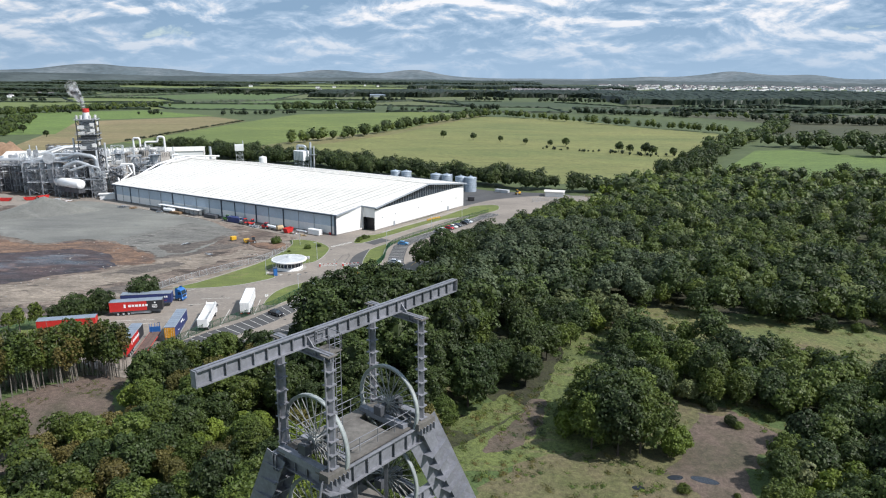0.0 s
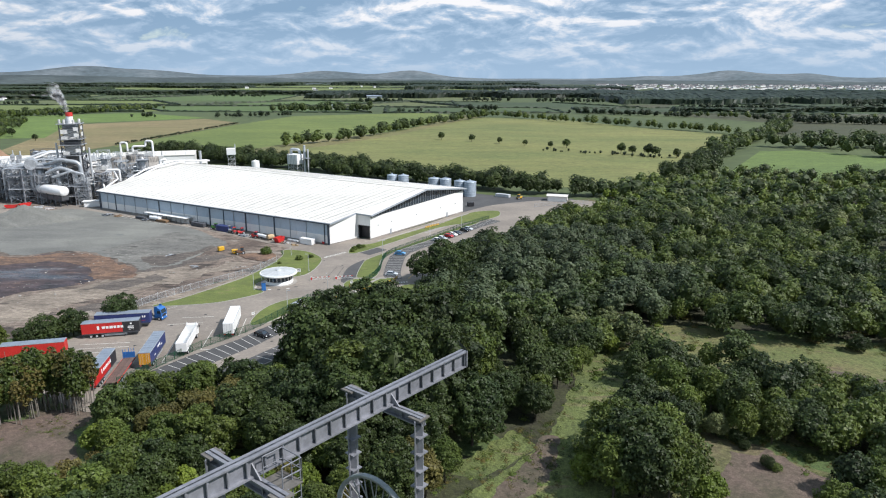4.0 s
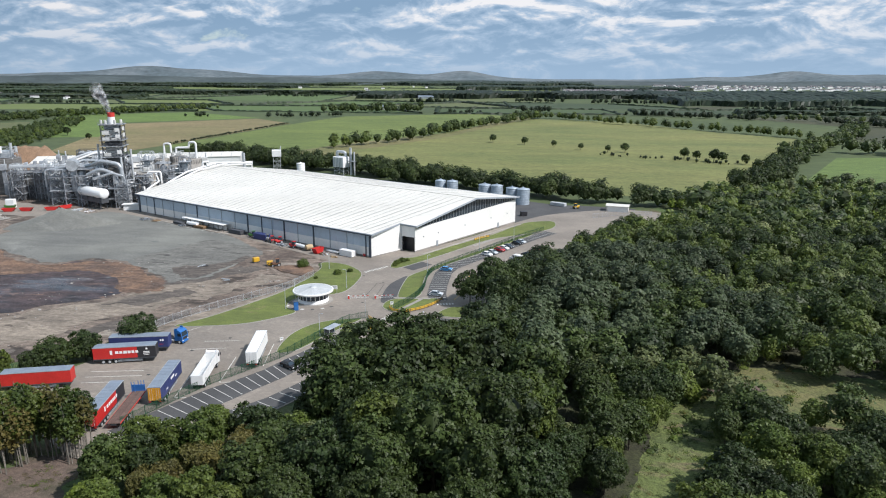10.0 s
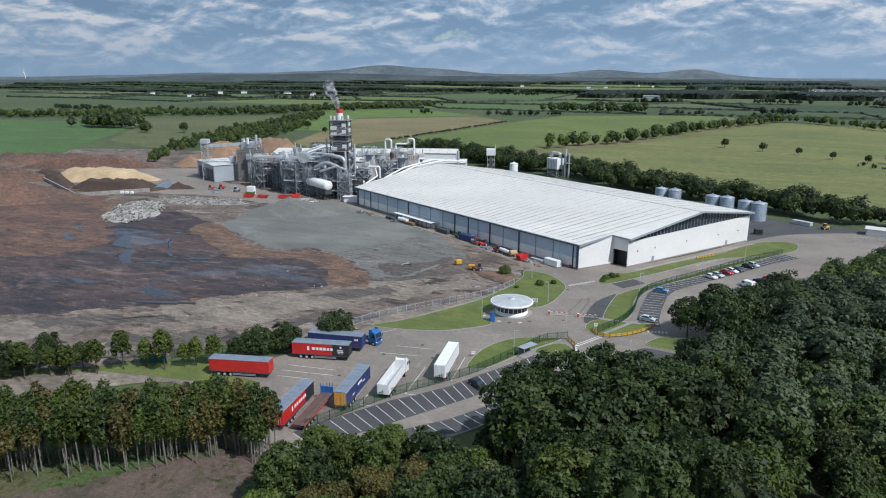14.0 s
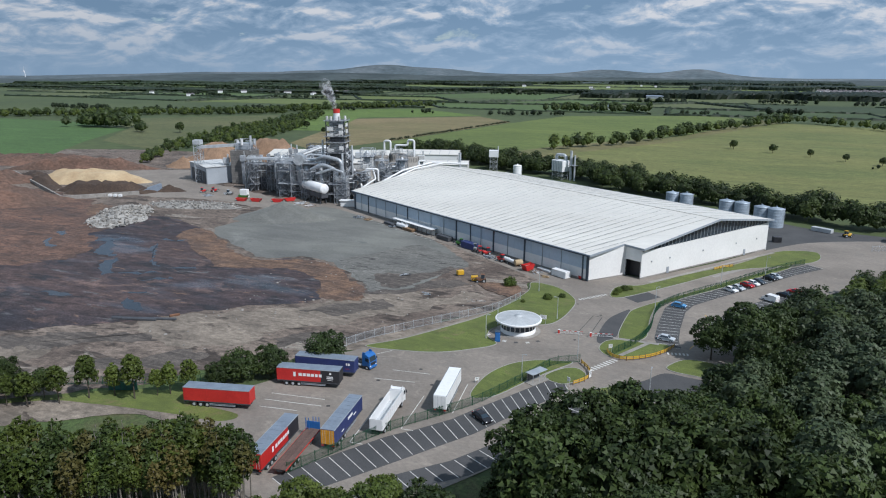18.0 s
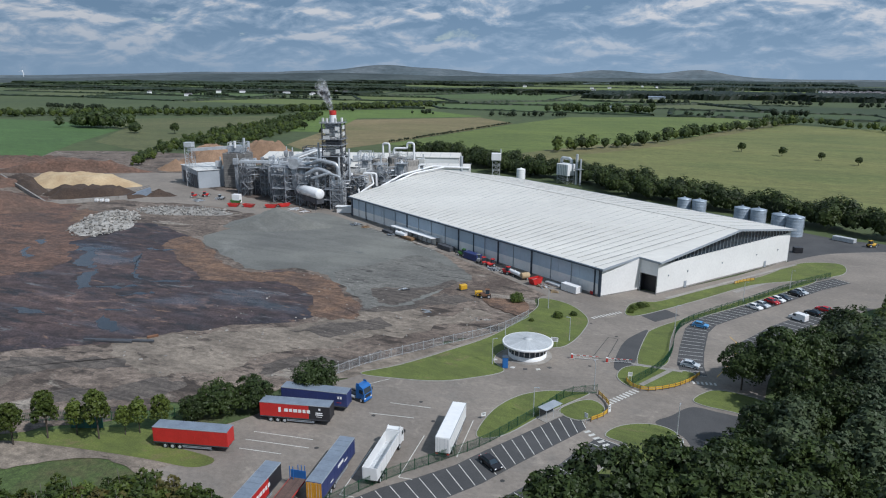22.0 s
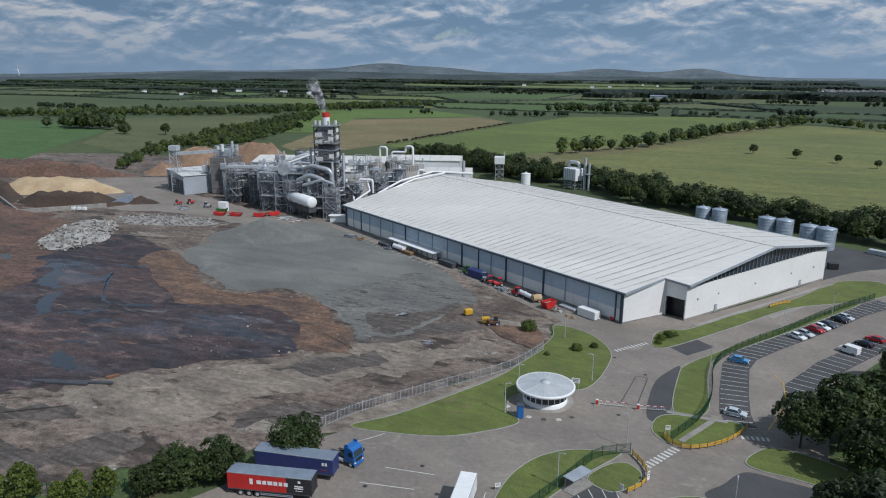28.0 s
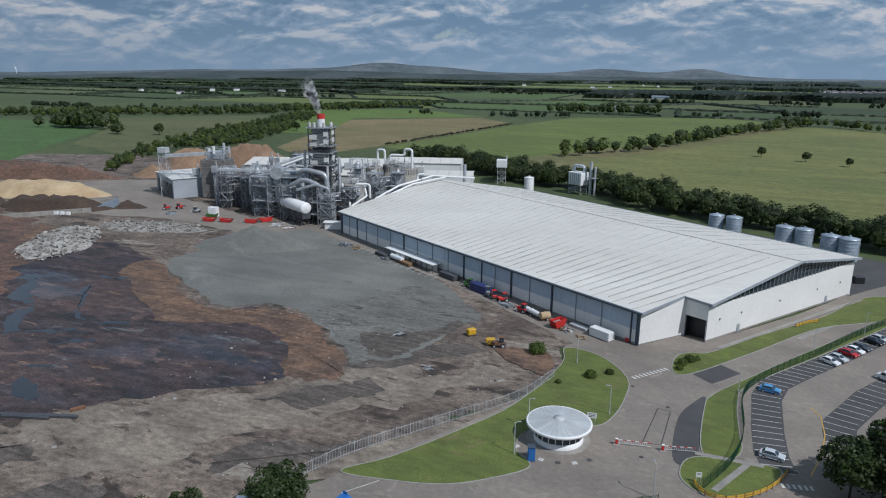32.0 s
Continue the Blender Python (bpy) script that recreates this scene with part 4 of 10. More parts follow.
    for i in range(cols):
        f0, f1 = 0.08 + 0.90 * i / cols, 0.08 + 0.90 * (i + 1) / cols - 0.004
        lo0, lo1 = 8.95 + 1.4 * f0, 8.95 + 1.4 * f1
        hi0, hi1 = roof_at(f0) - 0.9, roof_at(f1) - 0.9
        if min(hi0 - lo0, hi1 - lo1) < 0.15:
            continue
        rows = max(1, min(4, int(max(hi0 - lo0, hi1 - lo1) / 0.8)))
        for r in range(rows):
            q = lambda f, lo, hi, w: p3(E0 + e * f + back, lo + (hi - lo) * w)
            w0, w1 = r / rows + 0.03, (r + 1) / rows - 0.03
            pane = Mesh().add([q(f0, lo0, hi0, w0), q(f1, lo1, hi1, w0), q(f1, lo1, hi1, w1), q(f0, lo0, hi0, w1)], [(0, 1, 2, 3)])
            part("pane", pane, GLASS, wh, fix=False)
    for i in range(cols + 1):
        f = 0.08 + 0.90 * i / cols - 0.002
        lo, hi = 8.9 + 1.4 * f, roof_at(f) - 0.7
        if hi > lo + 0.1:
            c = E0 + e * f
            part("glazing_bar", Mesh().beam(p3(c + back * 0.3, lo), p3(c + back * 0.3, hi), 0.2, 0.2), GREY_TRIM, wh, fix=False)
    m = Mesh()
    wall(m, E0 + e * 0.05 - out * 0.5, E0 + e * 0.53 - out * 0.5, 9.0, 9.0, 0.1, roof_at(0.05) - 0.6, RIDGE - 0.6)
    wall(m, E0 + e * 0.53 - out * 0.5, E1 - out * 0.5, 9.0, 9.0, 0.1, RIDGE - 0.6, FAR_EAVE - 0.6)
    part("gable_lining", m, STEEL_DARK, wh, "dark lining behind the glazing")
    # closing walls
    rb = RIDGE_B
    part("rear_wall", wall(Mesh(), E1, BACK, 0.0, FAR_EAVE - 0.4), WHITE_METAL, wh)
    part("far_wall", wall(Mesh(), rb, LC, 0.0, 8.0, 0.35, RIDGE - 0.5, EAVE - 0.3), WHITE_METAL, wh)
    part("far_wall", wall(Mesh(), BACK, rb, 0.0, 8.0, 0.35, FAR_EAVE - 0.5, RIDGE - 0.5), WHITE_METAL, wh)
    # roof: two slopes of long sheets with raised ribs, and a bright band at the edge
    side = -V * 0.9
    nc, lc = NC + side - U * 1.0, LC + side + U * 0.8
    dip = E0 - U * 1.2 - V * 0.6
    step = NOTCH + U * 0.3 - V * 0.6
    ra, rb2 = RIDGE_A - U * 1.4, RIDGE_B + U * 0.8
    e1 = E1 - U * 1.4 + V * 0.8
    bk = BACK + U * 0.8 + V * 0.8
    zs = EAVE + (RIDGE - EAVE) * 0.17
    top = [p3(nc, EAVE), p3(step, 10.35), p3(dip, 10.1), p3(ra, RIDGE), p3(rb2, RIDGE), p3(lc, EAVE), p3(e1, FAR_EAVE), p3(bk, FAR_EAVE)]
    low = [(x, y, z - 0.3) for x, y, z in top]
    near = [(0, 1, 3, 4, 5), (1, 2, 3)]
    m = Mesh().add(top, [(0, 5, 4, 3, 1), (1, 3, 2)])
    m.add(low, near + [])
    part("roof", m, ROOF_WHITE, wh, "white standing-seam roof slope", fix=False)
    m = Mesh().add(top, [(3, 4, 7, 6)]).add(low, [(6, 7, 4, 3)])
    part("roof", m, ROOF_WHITE, wh, "white rear roof slope", fix=False)
    m = Mesh()
    edge = [top[5], top[0], top[1], top[2], top[3], top[6], top[7]]
    for a, b in zip(edge, edge[1:]):
        m.beam((a[0], a[1], a[2] - 0.2), (b[0], b[1], b[2] - 0.2), 0.25, 0.62)
    part("fascia", m, GREY_TRIM, wh, "grey roof-edge flashing")
    g = Mesh()
    a, b = Vector(top[5]), Vector(top[0])
    g.beam(a + Vector((0, 0, -0.32)) - V.to_3d() * 0.22, b + Vector((0, 0, -0.32)) - V.to_3d() * 0.22, 0.35, 0.3)
    part("gutter", g, DARK_TRIM, wh, "dark gutter along the eave")
    ribs = 46
    for i in range(1, ribs):
        f = i / ribs
        a = Vector(top[0]).lerp(Vector(top[5]), f)
        b = Vector(top[3]).lerp(Vector(top[4]), f)
        lift = Vector((0, 0, 0.06))
        if i % 2:
            rib = Mesh().beam(a + lift, b + lift, 0.12, 0.08)
        else:
            rib = Mesh().beam(a.lerp(b, 0.05) + lift, a.lerp(b, 0.95) + lift, 0.22, 0.12)
        part("roof_rib", rib, RIB_GREY, wh)
        a2 = Vector(top[6]).lerp(Vector(top[7]), f)
        if i % 2 == 0:
            part("roof_rib", Mesh().beam(a2.lerp(b, 0.1) + lift, a2.lerp(b, 0.85) + lift, 0.30, 0.12), RIB_GREY, wh)
    part("ridge_cap", Mesh().beam(Vector(top[3]) + Vector((0, 0, 0.05)), Vector(top[4]) + Vector((0, 0, 0.05)), 0.9, 0.14), ROOF_WHITE, wh)
    for f in (0.07, 0.20, 0.45, 0.72, 0.9):
        c = E0 + e * f + out * 0.12
        part("wall_lamp", Mesh().box((c.x, c.y, 5.2), (0.3, 0.3, 0.4), heading((0, 0), e)), GREY_TRIM, wh)
    for f in (0.19, 0.80):
        c = E0 + e * f + out * 0.06
        door = part("door", Mesh().box((c.x, c.y, 1.15), (1.1, 0.16, 2.1), heading((0, 0), e)), GREY_TRIM, wh, "grey escape door")
        h = c + e.normalized() * 0.4 + out * 0.1
        part("handle", Mesh().box((h.x, h.y, 1.1), (0.12, 0.08, 0.04), heading((0, 0), e)), BLACK, door)


def profiled(name, col, col2, pitch):
    """Cladding with the upright ribs of profiled sheet as relief."""
    m = surface(name, col, col2, rough=0.5, s1=0.06, s2=1.5, v2=0.05, bump=0)
    nt = m.node_tree
    n, l = nt.nodes.new, nt.links.new
    w = n("ShaderNodeTexWave")
    w.inputs["Scale"].default_value = 1 / pitch
    l(n("ShaderNodeNewGeometry").outputs["Position"], w.inputs[0])
    b = n("ShaderNodeBump")
    b.inputs["Strength"].default_value, b.inputs["Distance"].default_value = 0.12, 0.03
    l(w.outputs["Fac"], b.inputs["Height"])
    l(b.outputs[0], nt.nodes["Principled BSDF"].inputs["Normal"])
    return m


PANEL_WHITE = profiled("white_profiled_sheet", (0.80, 0.79, 0.765), (0.73, 0.72, 0.695), 2.2)
RIB_GREY = surface("roof_seam_grey", (0.33, 0.33, 0.32), (0.54, 0.53, 0.50), rough=0.6, s1=0.12, s2=1, v2=0.25, bump=0)
build_warehouse()


# ---- trees ----
def ico(sub):
    bm = bmesh.new()
    bmesh.ops.create_icosphere(bm, subdivisions=sub, radius=1.0)
    v = np.array([x.co[:] for x in bm.verts])
    f = np.array([[q.index for q in p.verts] for p in bm.faces])
    bm.free()
    return v, f


ICO1, ICO0 = ico(2), ico(1)


def crown_arrays(seed, radius, height, clumps, per, leaf, core=ICO0, base=0.0, taper=0.0, hull=0.60, loose=0.5):
    """A crown: boughs of leaf sprays set round an uneven hull, with gaps of shade between them."""
    rng = np.random.default_rng(seed)
    swell = rng.normal(size=(6, 3)) + np.array([0, 0, 0.3])
    swell /= np.linalg.norm(swell, axis=1)[:, None]
    tall = rng.uniform(0.10, 0.34, 6)

    def form(d):
        return 0.72 + (np.exp(4.5 * (d @ swell.T - 1)) * tall).max(axis=1)

    def place(d, r):
        wide = radius * (1 - taper * (d[:, 2] + 1) / 2)
        return np.stack([d[:, 0] * r * wide, d[:, 1] * r * wide, base + height * (0.46 + 0.52 * d[:, 2] * r)], 1)

    k = np.arange(clumps) + 0.5
    up = 1 - 1.72 * k / clumps
    turn = k * 2.39996 + rng.uniform(0, 6)
    flat = np.sqrt(np.maximum(0.0, 1 - up * up))
    d = np.stack([flat * np.cos(turn), flat * np.sin(turn), up], 1) + rng.normal(scale=0.13, size=(clumps, 3))
    d /= np.linalg.norm(d, axis=1)[:, None]
    size = radius * (6.6 / math.sqrt(clumps)) * rng.uniform(0.22, 0.44, clumps)
    mid = place(d, form(d) * rng.uniform(0.74, 1.0, clumps) - 0.5 * size / radius)
    n = clumps * per
    own = np.repeat(np.arange(clumps), per)
    e = rng.normal(size=(n, 3)) * 0.62 + d[own] * 0.75 + np.array([0, 0, 0.45])
    e /= np.linalg.norm(e, axis=1)[:, None]
    p = mid[own] + e * size[own][:, None] * rng.uniform(0.62, 1.12, n)[:, None] * np.array([1.05, 1.05, 0.85])
    nrm = e + rng.normal(scale=loose, size=(n, 3)) + np.array([0, 0, 0.15])
    nrm /= np.linalg.norm(nrm, axis=1)[:, None]
    t = np.cross(nrm, rng.normal(size=(n, 3)))
    t /= np.linalg.norm(t, axis=1)[:, None]
    b = np.cross(nrm, t)
    w = leaf * rng.uniform(0.55, 1.35, n)[:, None]
    tri = np.stack([p - t * w * 0.62 - b * w * 0.42, p + t * w * 0.66 - b * w * 0.36, p + b * w * 0.85 + nrm * w * rng.uniform(-0.35, 0.45, n)[:, None]], 1).reshape(-1, 3)
    sv, sf = core
    inner = place(sv, form(sv) * hull)
    q = np.arange(3 * n).reshape(-1, 3) + len(inner)
    return np.concatenate([inner, tri]), np.concatenate([np.c_[sf, sf[:, 2]], np.c_[q, q[:, 2]]])


def mesh_from(name, v, f, material, smooth=None):
    """A mesh from arrays; a face that names its last corner twice is a triangle."""
    tri = f[:, 2] == f[:, 3]
    size = np.where(tri, 3, 4)
    start = np.concatenate([[0], np.cumsum(size)[:-1]])
    loops = f.reshape(-1)[(np.arange(4)[None] < size[:, None]).reshape(-1)]
    me = bpy.data.meshes.new(name)
    me.vertices.add(len(v))
    me.vertices.foreach_set("co", np.ascontiguousarray(v, dtype=np.float32).reshape(-1))
    me.loops.add(len(loops))
    me.loops.foreach_set("vertex_index", loops.astype(np.int32))
    me.polygons.add(len(f))
    me.polygons.foreach_set("loop_start", start.astype(np.int32))
    me.polygons.foreach_set("use_smooth", np.zeros(len(f), dtype=bool))
    me.update(calc_edges=True)
    me.materials.append(material)
    return me


def trunk_mesh(height, r, limbs, seed, spread):
    rng = random.Random(seed)
    m = Mesh()
    p, q = Vector((0, 0, -0.4)), Vector((rng.uniform(-0.2, 0.2), rng.uniform(-0.2, 0.2), height * 0.45))
    t = Vector((q.x * 1.8, q.y * 1.8, height * 0.9))
    m.tube(p, q, r, r * 0.7, 7, caps=False)
    m.tube(q, t, r * 0.7, r * 0.2, 7, caps=False)
    for i in range(limbs):
        w = 0.35 + 0.5 * i / limbs
        a = i * 2.4 + rng.uniform(-0.4, 0.4)
        b = Vector((0, 0, height * w))
        e = b + Vector((spread * math.cos(a), spread * math.sin(a), height * rng.uniform(0.12, 0.25)))
        m.tube(b, e, r * 0.38, r * 0.1, 5, caps=False)
    return m


TREE_KINDS = {}


def tree_kind(key, leafmat, radius, height, base, clumps, per, leaf, bark=BARK, taper=0.0, r=0.22, label="", category="tree", hull=0.60, loose=0.5):
    """A tree that is built once: trunk with limbs, and its crown."""
    ob = thing("tree", label, category, pose(0, 0, -500))
    part("trunk", trunk_mesh(base + height * 0.75, r, 6, len(TREE_KINDS), radius * 0.6), bark, ob, fix=False)
    v, f = crown_arrays(len(TREE_KINDS) + 11, radius, height, clumps, per, leaf, ICO1 if per > 40 else ICO0, base, taper, hull, loose)
    crown = new("crown", mesh_from("crown", v, f, leafmat))
    crown.parent = ob
    TREE_KINDS[key] = ob
    return ob


tree_kind("syc", LEAF_A, 5.2, 12.4, 1.6, 72, 54, 0.41, label="tall broad sycamore with dense dark green leaves")
tree_kind("ash", LEAF_B, 4.6, 11.2, 1.6, 62, 52, 0.38, label="rounded mid-green broadleaf tree with uneven crown", loose=0.6)
tree_kind("willow", LEAF_C, 4.9, 9.8, 0.4, 80, 56, 0.36, label="silvery green willow with wind-turned leaves", loose=0.75)
tree_kind("oak", LEAF_F, 5.4, 10.4, 1.2, 64, 54, 0.40, label="spreading oak, shade put into its deep green crown")
tree_kind("birch", LEAF_B, 2.2, 6.6, 6.0, 26, 34, 0.34, bark=PALE_BARK, taper=0.4, r=0.12, label="slender tree with bare pale trunk and thin crown", hull=0.3, loose=0.8)
tree_kind("young", LEAF_D, 3.4, 7.2, 0.2, 44, 56, 0.36, taper=0.25, r=0.14, label="young bright green tree with full low crown")
tree_kind("alder", LEAF_E, 3.8, 9.8, 1.2, 52, 56, 0.36, taper=0.3, label="olive-brown tinted tree among green neighbours", loose=0.7)
tree_kind("pine", LEAF_P, 4.2, 8.2, 4.6, 34, 64, 0.38, bark=PALE_BARK, taper=0.15, r=0.24, label="dark blue-green pine with layered open boughs", hull=0.42, loose=0.35)
tree_kind("row", LEAF_B, 2.2, 6.6, 2.0, 34, 44, 0.30, r=0.13, taper=0.35, label="small upright green tree with a bare lower trunk", hull=0.32, loose=0.8)
tree_kind("bush", LEAF_B, 2.5, 2.9, -0.1, 30, 44, 0.27, r=0.1, label="low rounded green bush", category="bush")
tree_kind("bush2", LEAF_F, 3.6, 6.2, -0.2, 64, 66, 0.24, r=0.14, label="large dense round shrub", category="shrub")
tree_kind("small", LEAF_A, 3.0, 5.2, 1.4, 26, 26, 0.55, label="lone small field tree", r=0.2)

FINE = {"syc": (5.2, 12.4, 120, 86, 0.29, ICO1, 1.6), "ash": (4.6, 11.2, 104, 80, 0.27, ICO1, 1.6), "willow": (4.9, 9.8, 120, 78, 0.26, ICO1, 0.4), "oak": (5.4, 10.4, 110, 86, 0.29, ICO1, 1.2)}
for key, args in FINE.items():
    v, f = crown_arrays(70 + len(key) * 3 + ord(key[0]), *args)
    ob = copy_thing(TREE_KINDS[key], pose(0, 0, -500))
    next(c for c in ob.children if c.name.startswith("crown")).data = mesh_from("crown", v, f, {"syc": LEAF_A, "ash": LEAF_B, "willow": LEAF_C, "oak": LEAF_F}[key])
    TREE_KINDS[key + "_fine"] = ob


def plant(key, x, y, scale, rz, group="", label=""):
    ob = copy_thing(TREE_KINDS[key], pose(x, y, G(x, y) - 0.1, 0, 0, rz) @ Matrix.Diagonal((scale, scale, scale * 1.0, 1)))
    ob.scale = (scale, scale, scale)
    return tagged(ob, label, group=group)


def inside(p, poly):
    x, y = p
    hit = False
    for i in range(len(poly)):
        (x0, y0), (x1, y1) = poly[i - 1], poly[i]
        if (y0 > y) != (y1 > y) and x < (x1 - x0) * (y - y0) / (y1 - y0) + x0:
            hit = not hit
    return hit


WOOD = [(-41, 131), (-37.5, 136), (-36, 140), (-31, 145), (-22, 150), (-11, 152.5), (-13, 160), (-18, 168), (-18.5, 176), (-14, 185), (-8, 190), (4, 197), (8, 210), (1, 228), (5, 246), (13, 266), (28, 294), (48, 318), (78, 345), (76, 365), (60, 378), (95, 400),
        (140, 425), (170, 455), (230, 430), (330, 420), (420, 380), (330, 200), (200, 60), (120, 40), (60, 30), (40, 60), (46, 88), (53, 99), (63, 108), (52, 117), (44, 119), (38, 119), (30, 104), (24, 108), (20, 116), (15, 125), (7, 120),
        (-1, 109), (-7, 94), (-8, 78), (-18, 66), (-40, 60), (-70, 62), (-78, 80), (-66, 90), (-62, 102), (-64, 112), (-66, 119.5), (-60, 125), (-53, 128), (-46, 129.5)]
GLADE = [(36, 158), (38, 166), (44, 171), (54, 179), (60, 172), (70, 167), (88, 165), (126, 160), (130, 136), (100, 132), (80, 133), (68, 142), (58, 147), (46, 151)]
HOLLOW = [(6, 106), (14, 118), (17.5, 130), (22, 142), (28, 154), (37, 161), (39, 154), (35.5, 146), (32, 136), (28, 124), (26, 112), (20, 104)]
LANE = [(-13, 195), (-2, 184), (8, 182), (13, 186), (4, 192), (-6, 199)]
FRAME_ZONE = [(-20, 26), (12, 40), (16, 62), (0, 66), (-28, 48)]


def wood_size(x, y, rng):
    """Tree size by stand: a tall sycamore stand, mixed growth round it, a low thicket by the clearing."""
    if 2 < x < 20 and y < 134 + (12 - x) * 0.4:
        return rng.uniform(0.55, 0.85)
    if -33.5 < x < 12 and 108 < y < 160:
        return rng.uniform(1.30, 1.6) * (1.0 if y > 116 else 0.84)
    if -12 < x < 45 and 165 < y < 250:
        return rng.uniform(0.85, 1.15)
    if x <= -33.5:
        return rng.uniform(0.70, 0.96) if y > 110 else rng.uniform(0.58, 0.86)
    if y <= 108 and x < 12:
        return rng.uniform(0.7, 1.0)
    if x > 20 and y < 152:
        return rng.uniform(0.50, 0.86)
    return rng.uniform(0.62, 1.05)


def wood_kind(x, y, rng):
    k = noise.noise((x * 0.045, y * 0.045, 9))
    if -12 < x < 60 and 172 < y < 262 and k > -0.25:
        return rng.choices(("pine", "syc", "oak", "ash"), (5, 1, 1, 0.6))[0]
    if -22 < x < 10 and 152 < y < 200:
        return rng.choices(("oak", "syc", "pine"), (4, 2, 1))[0]
    if -40 < x < 14 and 104 < y < 170:
        return rng.choices(("syc", "oak", "ash", "alder", "willow"), (5, 3, 1.4, 0.7, 0.4))[0]
    if x < -33.5 or (y <= 104 and x < 10) or (2 < x < 20 and y < 136):
        return rng.choices(("ash", "syc", "young", "alder", "oak"), (3.4, 1.2, 0.9, 2.2, 0.8))[0]
    if x > 20 and y < 152:
        return rng.choices(("ash", "young", "syc", "oak", "willow"), (2.5, 1.4, 2, 2, 0.6))[0]
    return rng.choices(("ash", "syc", "willow", "oak", "young", "alder"), (max(0.8, 3 - 3 * k), max(0.5, 1.6 + 3 * k), max(0.4, 1.4 - 3 * k), max(0.8, 1.2 + 3 * k), 0.9, 0.3))[0]


def plant_wood():
    rng = random.Random(7)
    near, rest = [], []
    taken = {}
    for i in range(60000):
        x, y = rng.uniform(-90, 430), 30 + 430 * rng.random() ** 1.15
        if not inside((x, y), WOOD) or any(inside((x, y), o) for o in (GLADE, HOLLOW, LANE, FRAME_ZONE)):
            continue
        size = wood_size(x, y, rng)
        gap = (4.6 if x < 130 else 5.6) * size + (0.4 if x < 130 else 1.8)
        cell = (int(x // 8), int(y // 8))
        if any((x - a) ** 2 + (y - b) ** 2 < gap * gap for i in (-1, 0, 1) for j in (-1, 0, 1) for a, b in taken.get((cell[0] + i, cell[1] + j), ())):
            continue
        taken.setdefault(cell, []).append((x, y))
        spot = (wood_kind(x, y, rng), x, y, size, rng.uniform(0, 360))
        (near if (x + 5) ** 2 * 1.1 + (y - 112) ** 2 < 4900 else rest).append(spot)
    near.sort(key=lambda s: math.hypot(s[1] + 8, s[2] - 105))
    for k, (key, x, y, s, a) in enumerate(near[:210]):
        plant(key + "_fine" if k < 52 and key in FINE else key, x, y, s, a, "woodland below the camera")
    return near[210:] + rest


FAR_KINDS, REMOTE_KINDS, MID_KINDS, BELT_KINDS = {}, {}, {}, {}
for key, radius, height, base, taper in (("syc", 4.9, 12.2, 1.6, 0.0), ("ash", 4.4, 11.0, 1.4, 0.0), ("willow", 4.6, 9.6, 0.4, 0.0), ("oak", 5.1, 10.2, 1.0, 0.0), ("young", 3.3, 7.0, 0.2, 0.2), ("alder", 3.7, 9.5, 1.0, 0.25), ("birch", 2.8, 9, 2.5, 0.4), ("pine", 4.2, 8.2, 4.6, 0.15)):
    MID_KINDS[key] = crown_arrays(60 + ord(key[0]) % 7, radius, height, 48, 27, 0.49, ICO0, base, taper, 0.70, 0.34)
    FAR_KINDS[key] = crown_arrays(40 + ord(key[0]) % 7, radius, height, 34, 20, 0.53, ICO0, base, taper, 0.79, 0.24)
    BELT_KINDS[key] = crown_arrays(80 + ord(key[0]) % 7, radius, height, 30, 15, 0.64, ICO0, base * 0.4, taper, 0.79, 0.22)
    REMOTE_KINDS[key] = crown_arrays(50 + ord(key[0]) % 7, radius, height, 13, 7, 1.1, ICO0, base * 0.4, taper, 0.88, 0.22)


def joined_trees(name, spots, material, label, category, kinds=None):
    """Many far trees as one mass."""
    if not spots:
        return None
    vs, fs, off = [], [], 0
    for key, x, y, s, a in spots:
        v, f = (kinds or FAR_KINDS)[key]
        c, d = math.cos(radians(a)) * s, math.sin(radians(a)) * s
        w = np.stack([v[:, 0] * c - v[:, 1] * d + x, v[:, 0] * d + v[:, 1] * c + y, v[:, 2] * s + G(x, y) - 0.2], 1)
        vs.append(w)
        fs.append(f + off)
        off += len(v)
    ob = new(name, mesh_from(name, np.concatenate(vs), np.concatenate(fs), material))
    return tagged(ob, label, category, kind="stuff")


far_spots = plant_wood()
for n, (mat, keys, lab) in enumerate(((LEAF_A, ("syc",), "deep green broadleaf woodland canopy"), (LEAF_F, ("oak",), "oak canopy in the wood, shade put into its green"), (LEAF_B, ("ash", "birch", "alder"), "mid-green mixed woodland canopy"), (LEAF_C, ("willow",), "silvery willow canopy in the wood"), (LEAF_D, ("young",), "bright green young trees in the wood"), (LEAF_P, ("pine",), "dark blue-green pine stand in the wood"))):
    for kinds, far in ((MID_KINDS, 0), (FAR_KINDS, 1), (REMOTE_KINDS, 2)):
        joined_trees("woodland", [s for s in far_spots if s[0] in keys and ((s[2] > 205 or s[1] > 75) + (s[2] > 315 or s[1] > 205)) == far], mat, lab, "woodland", kinds)

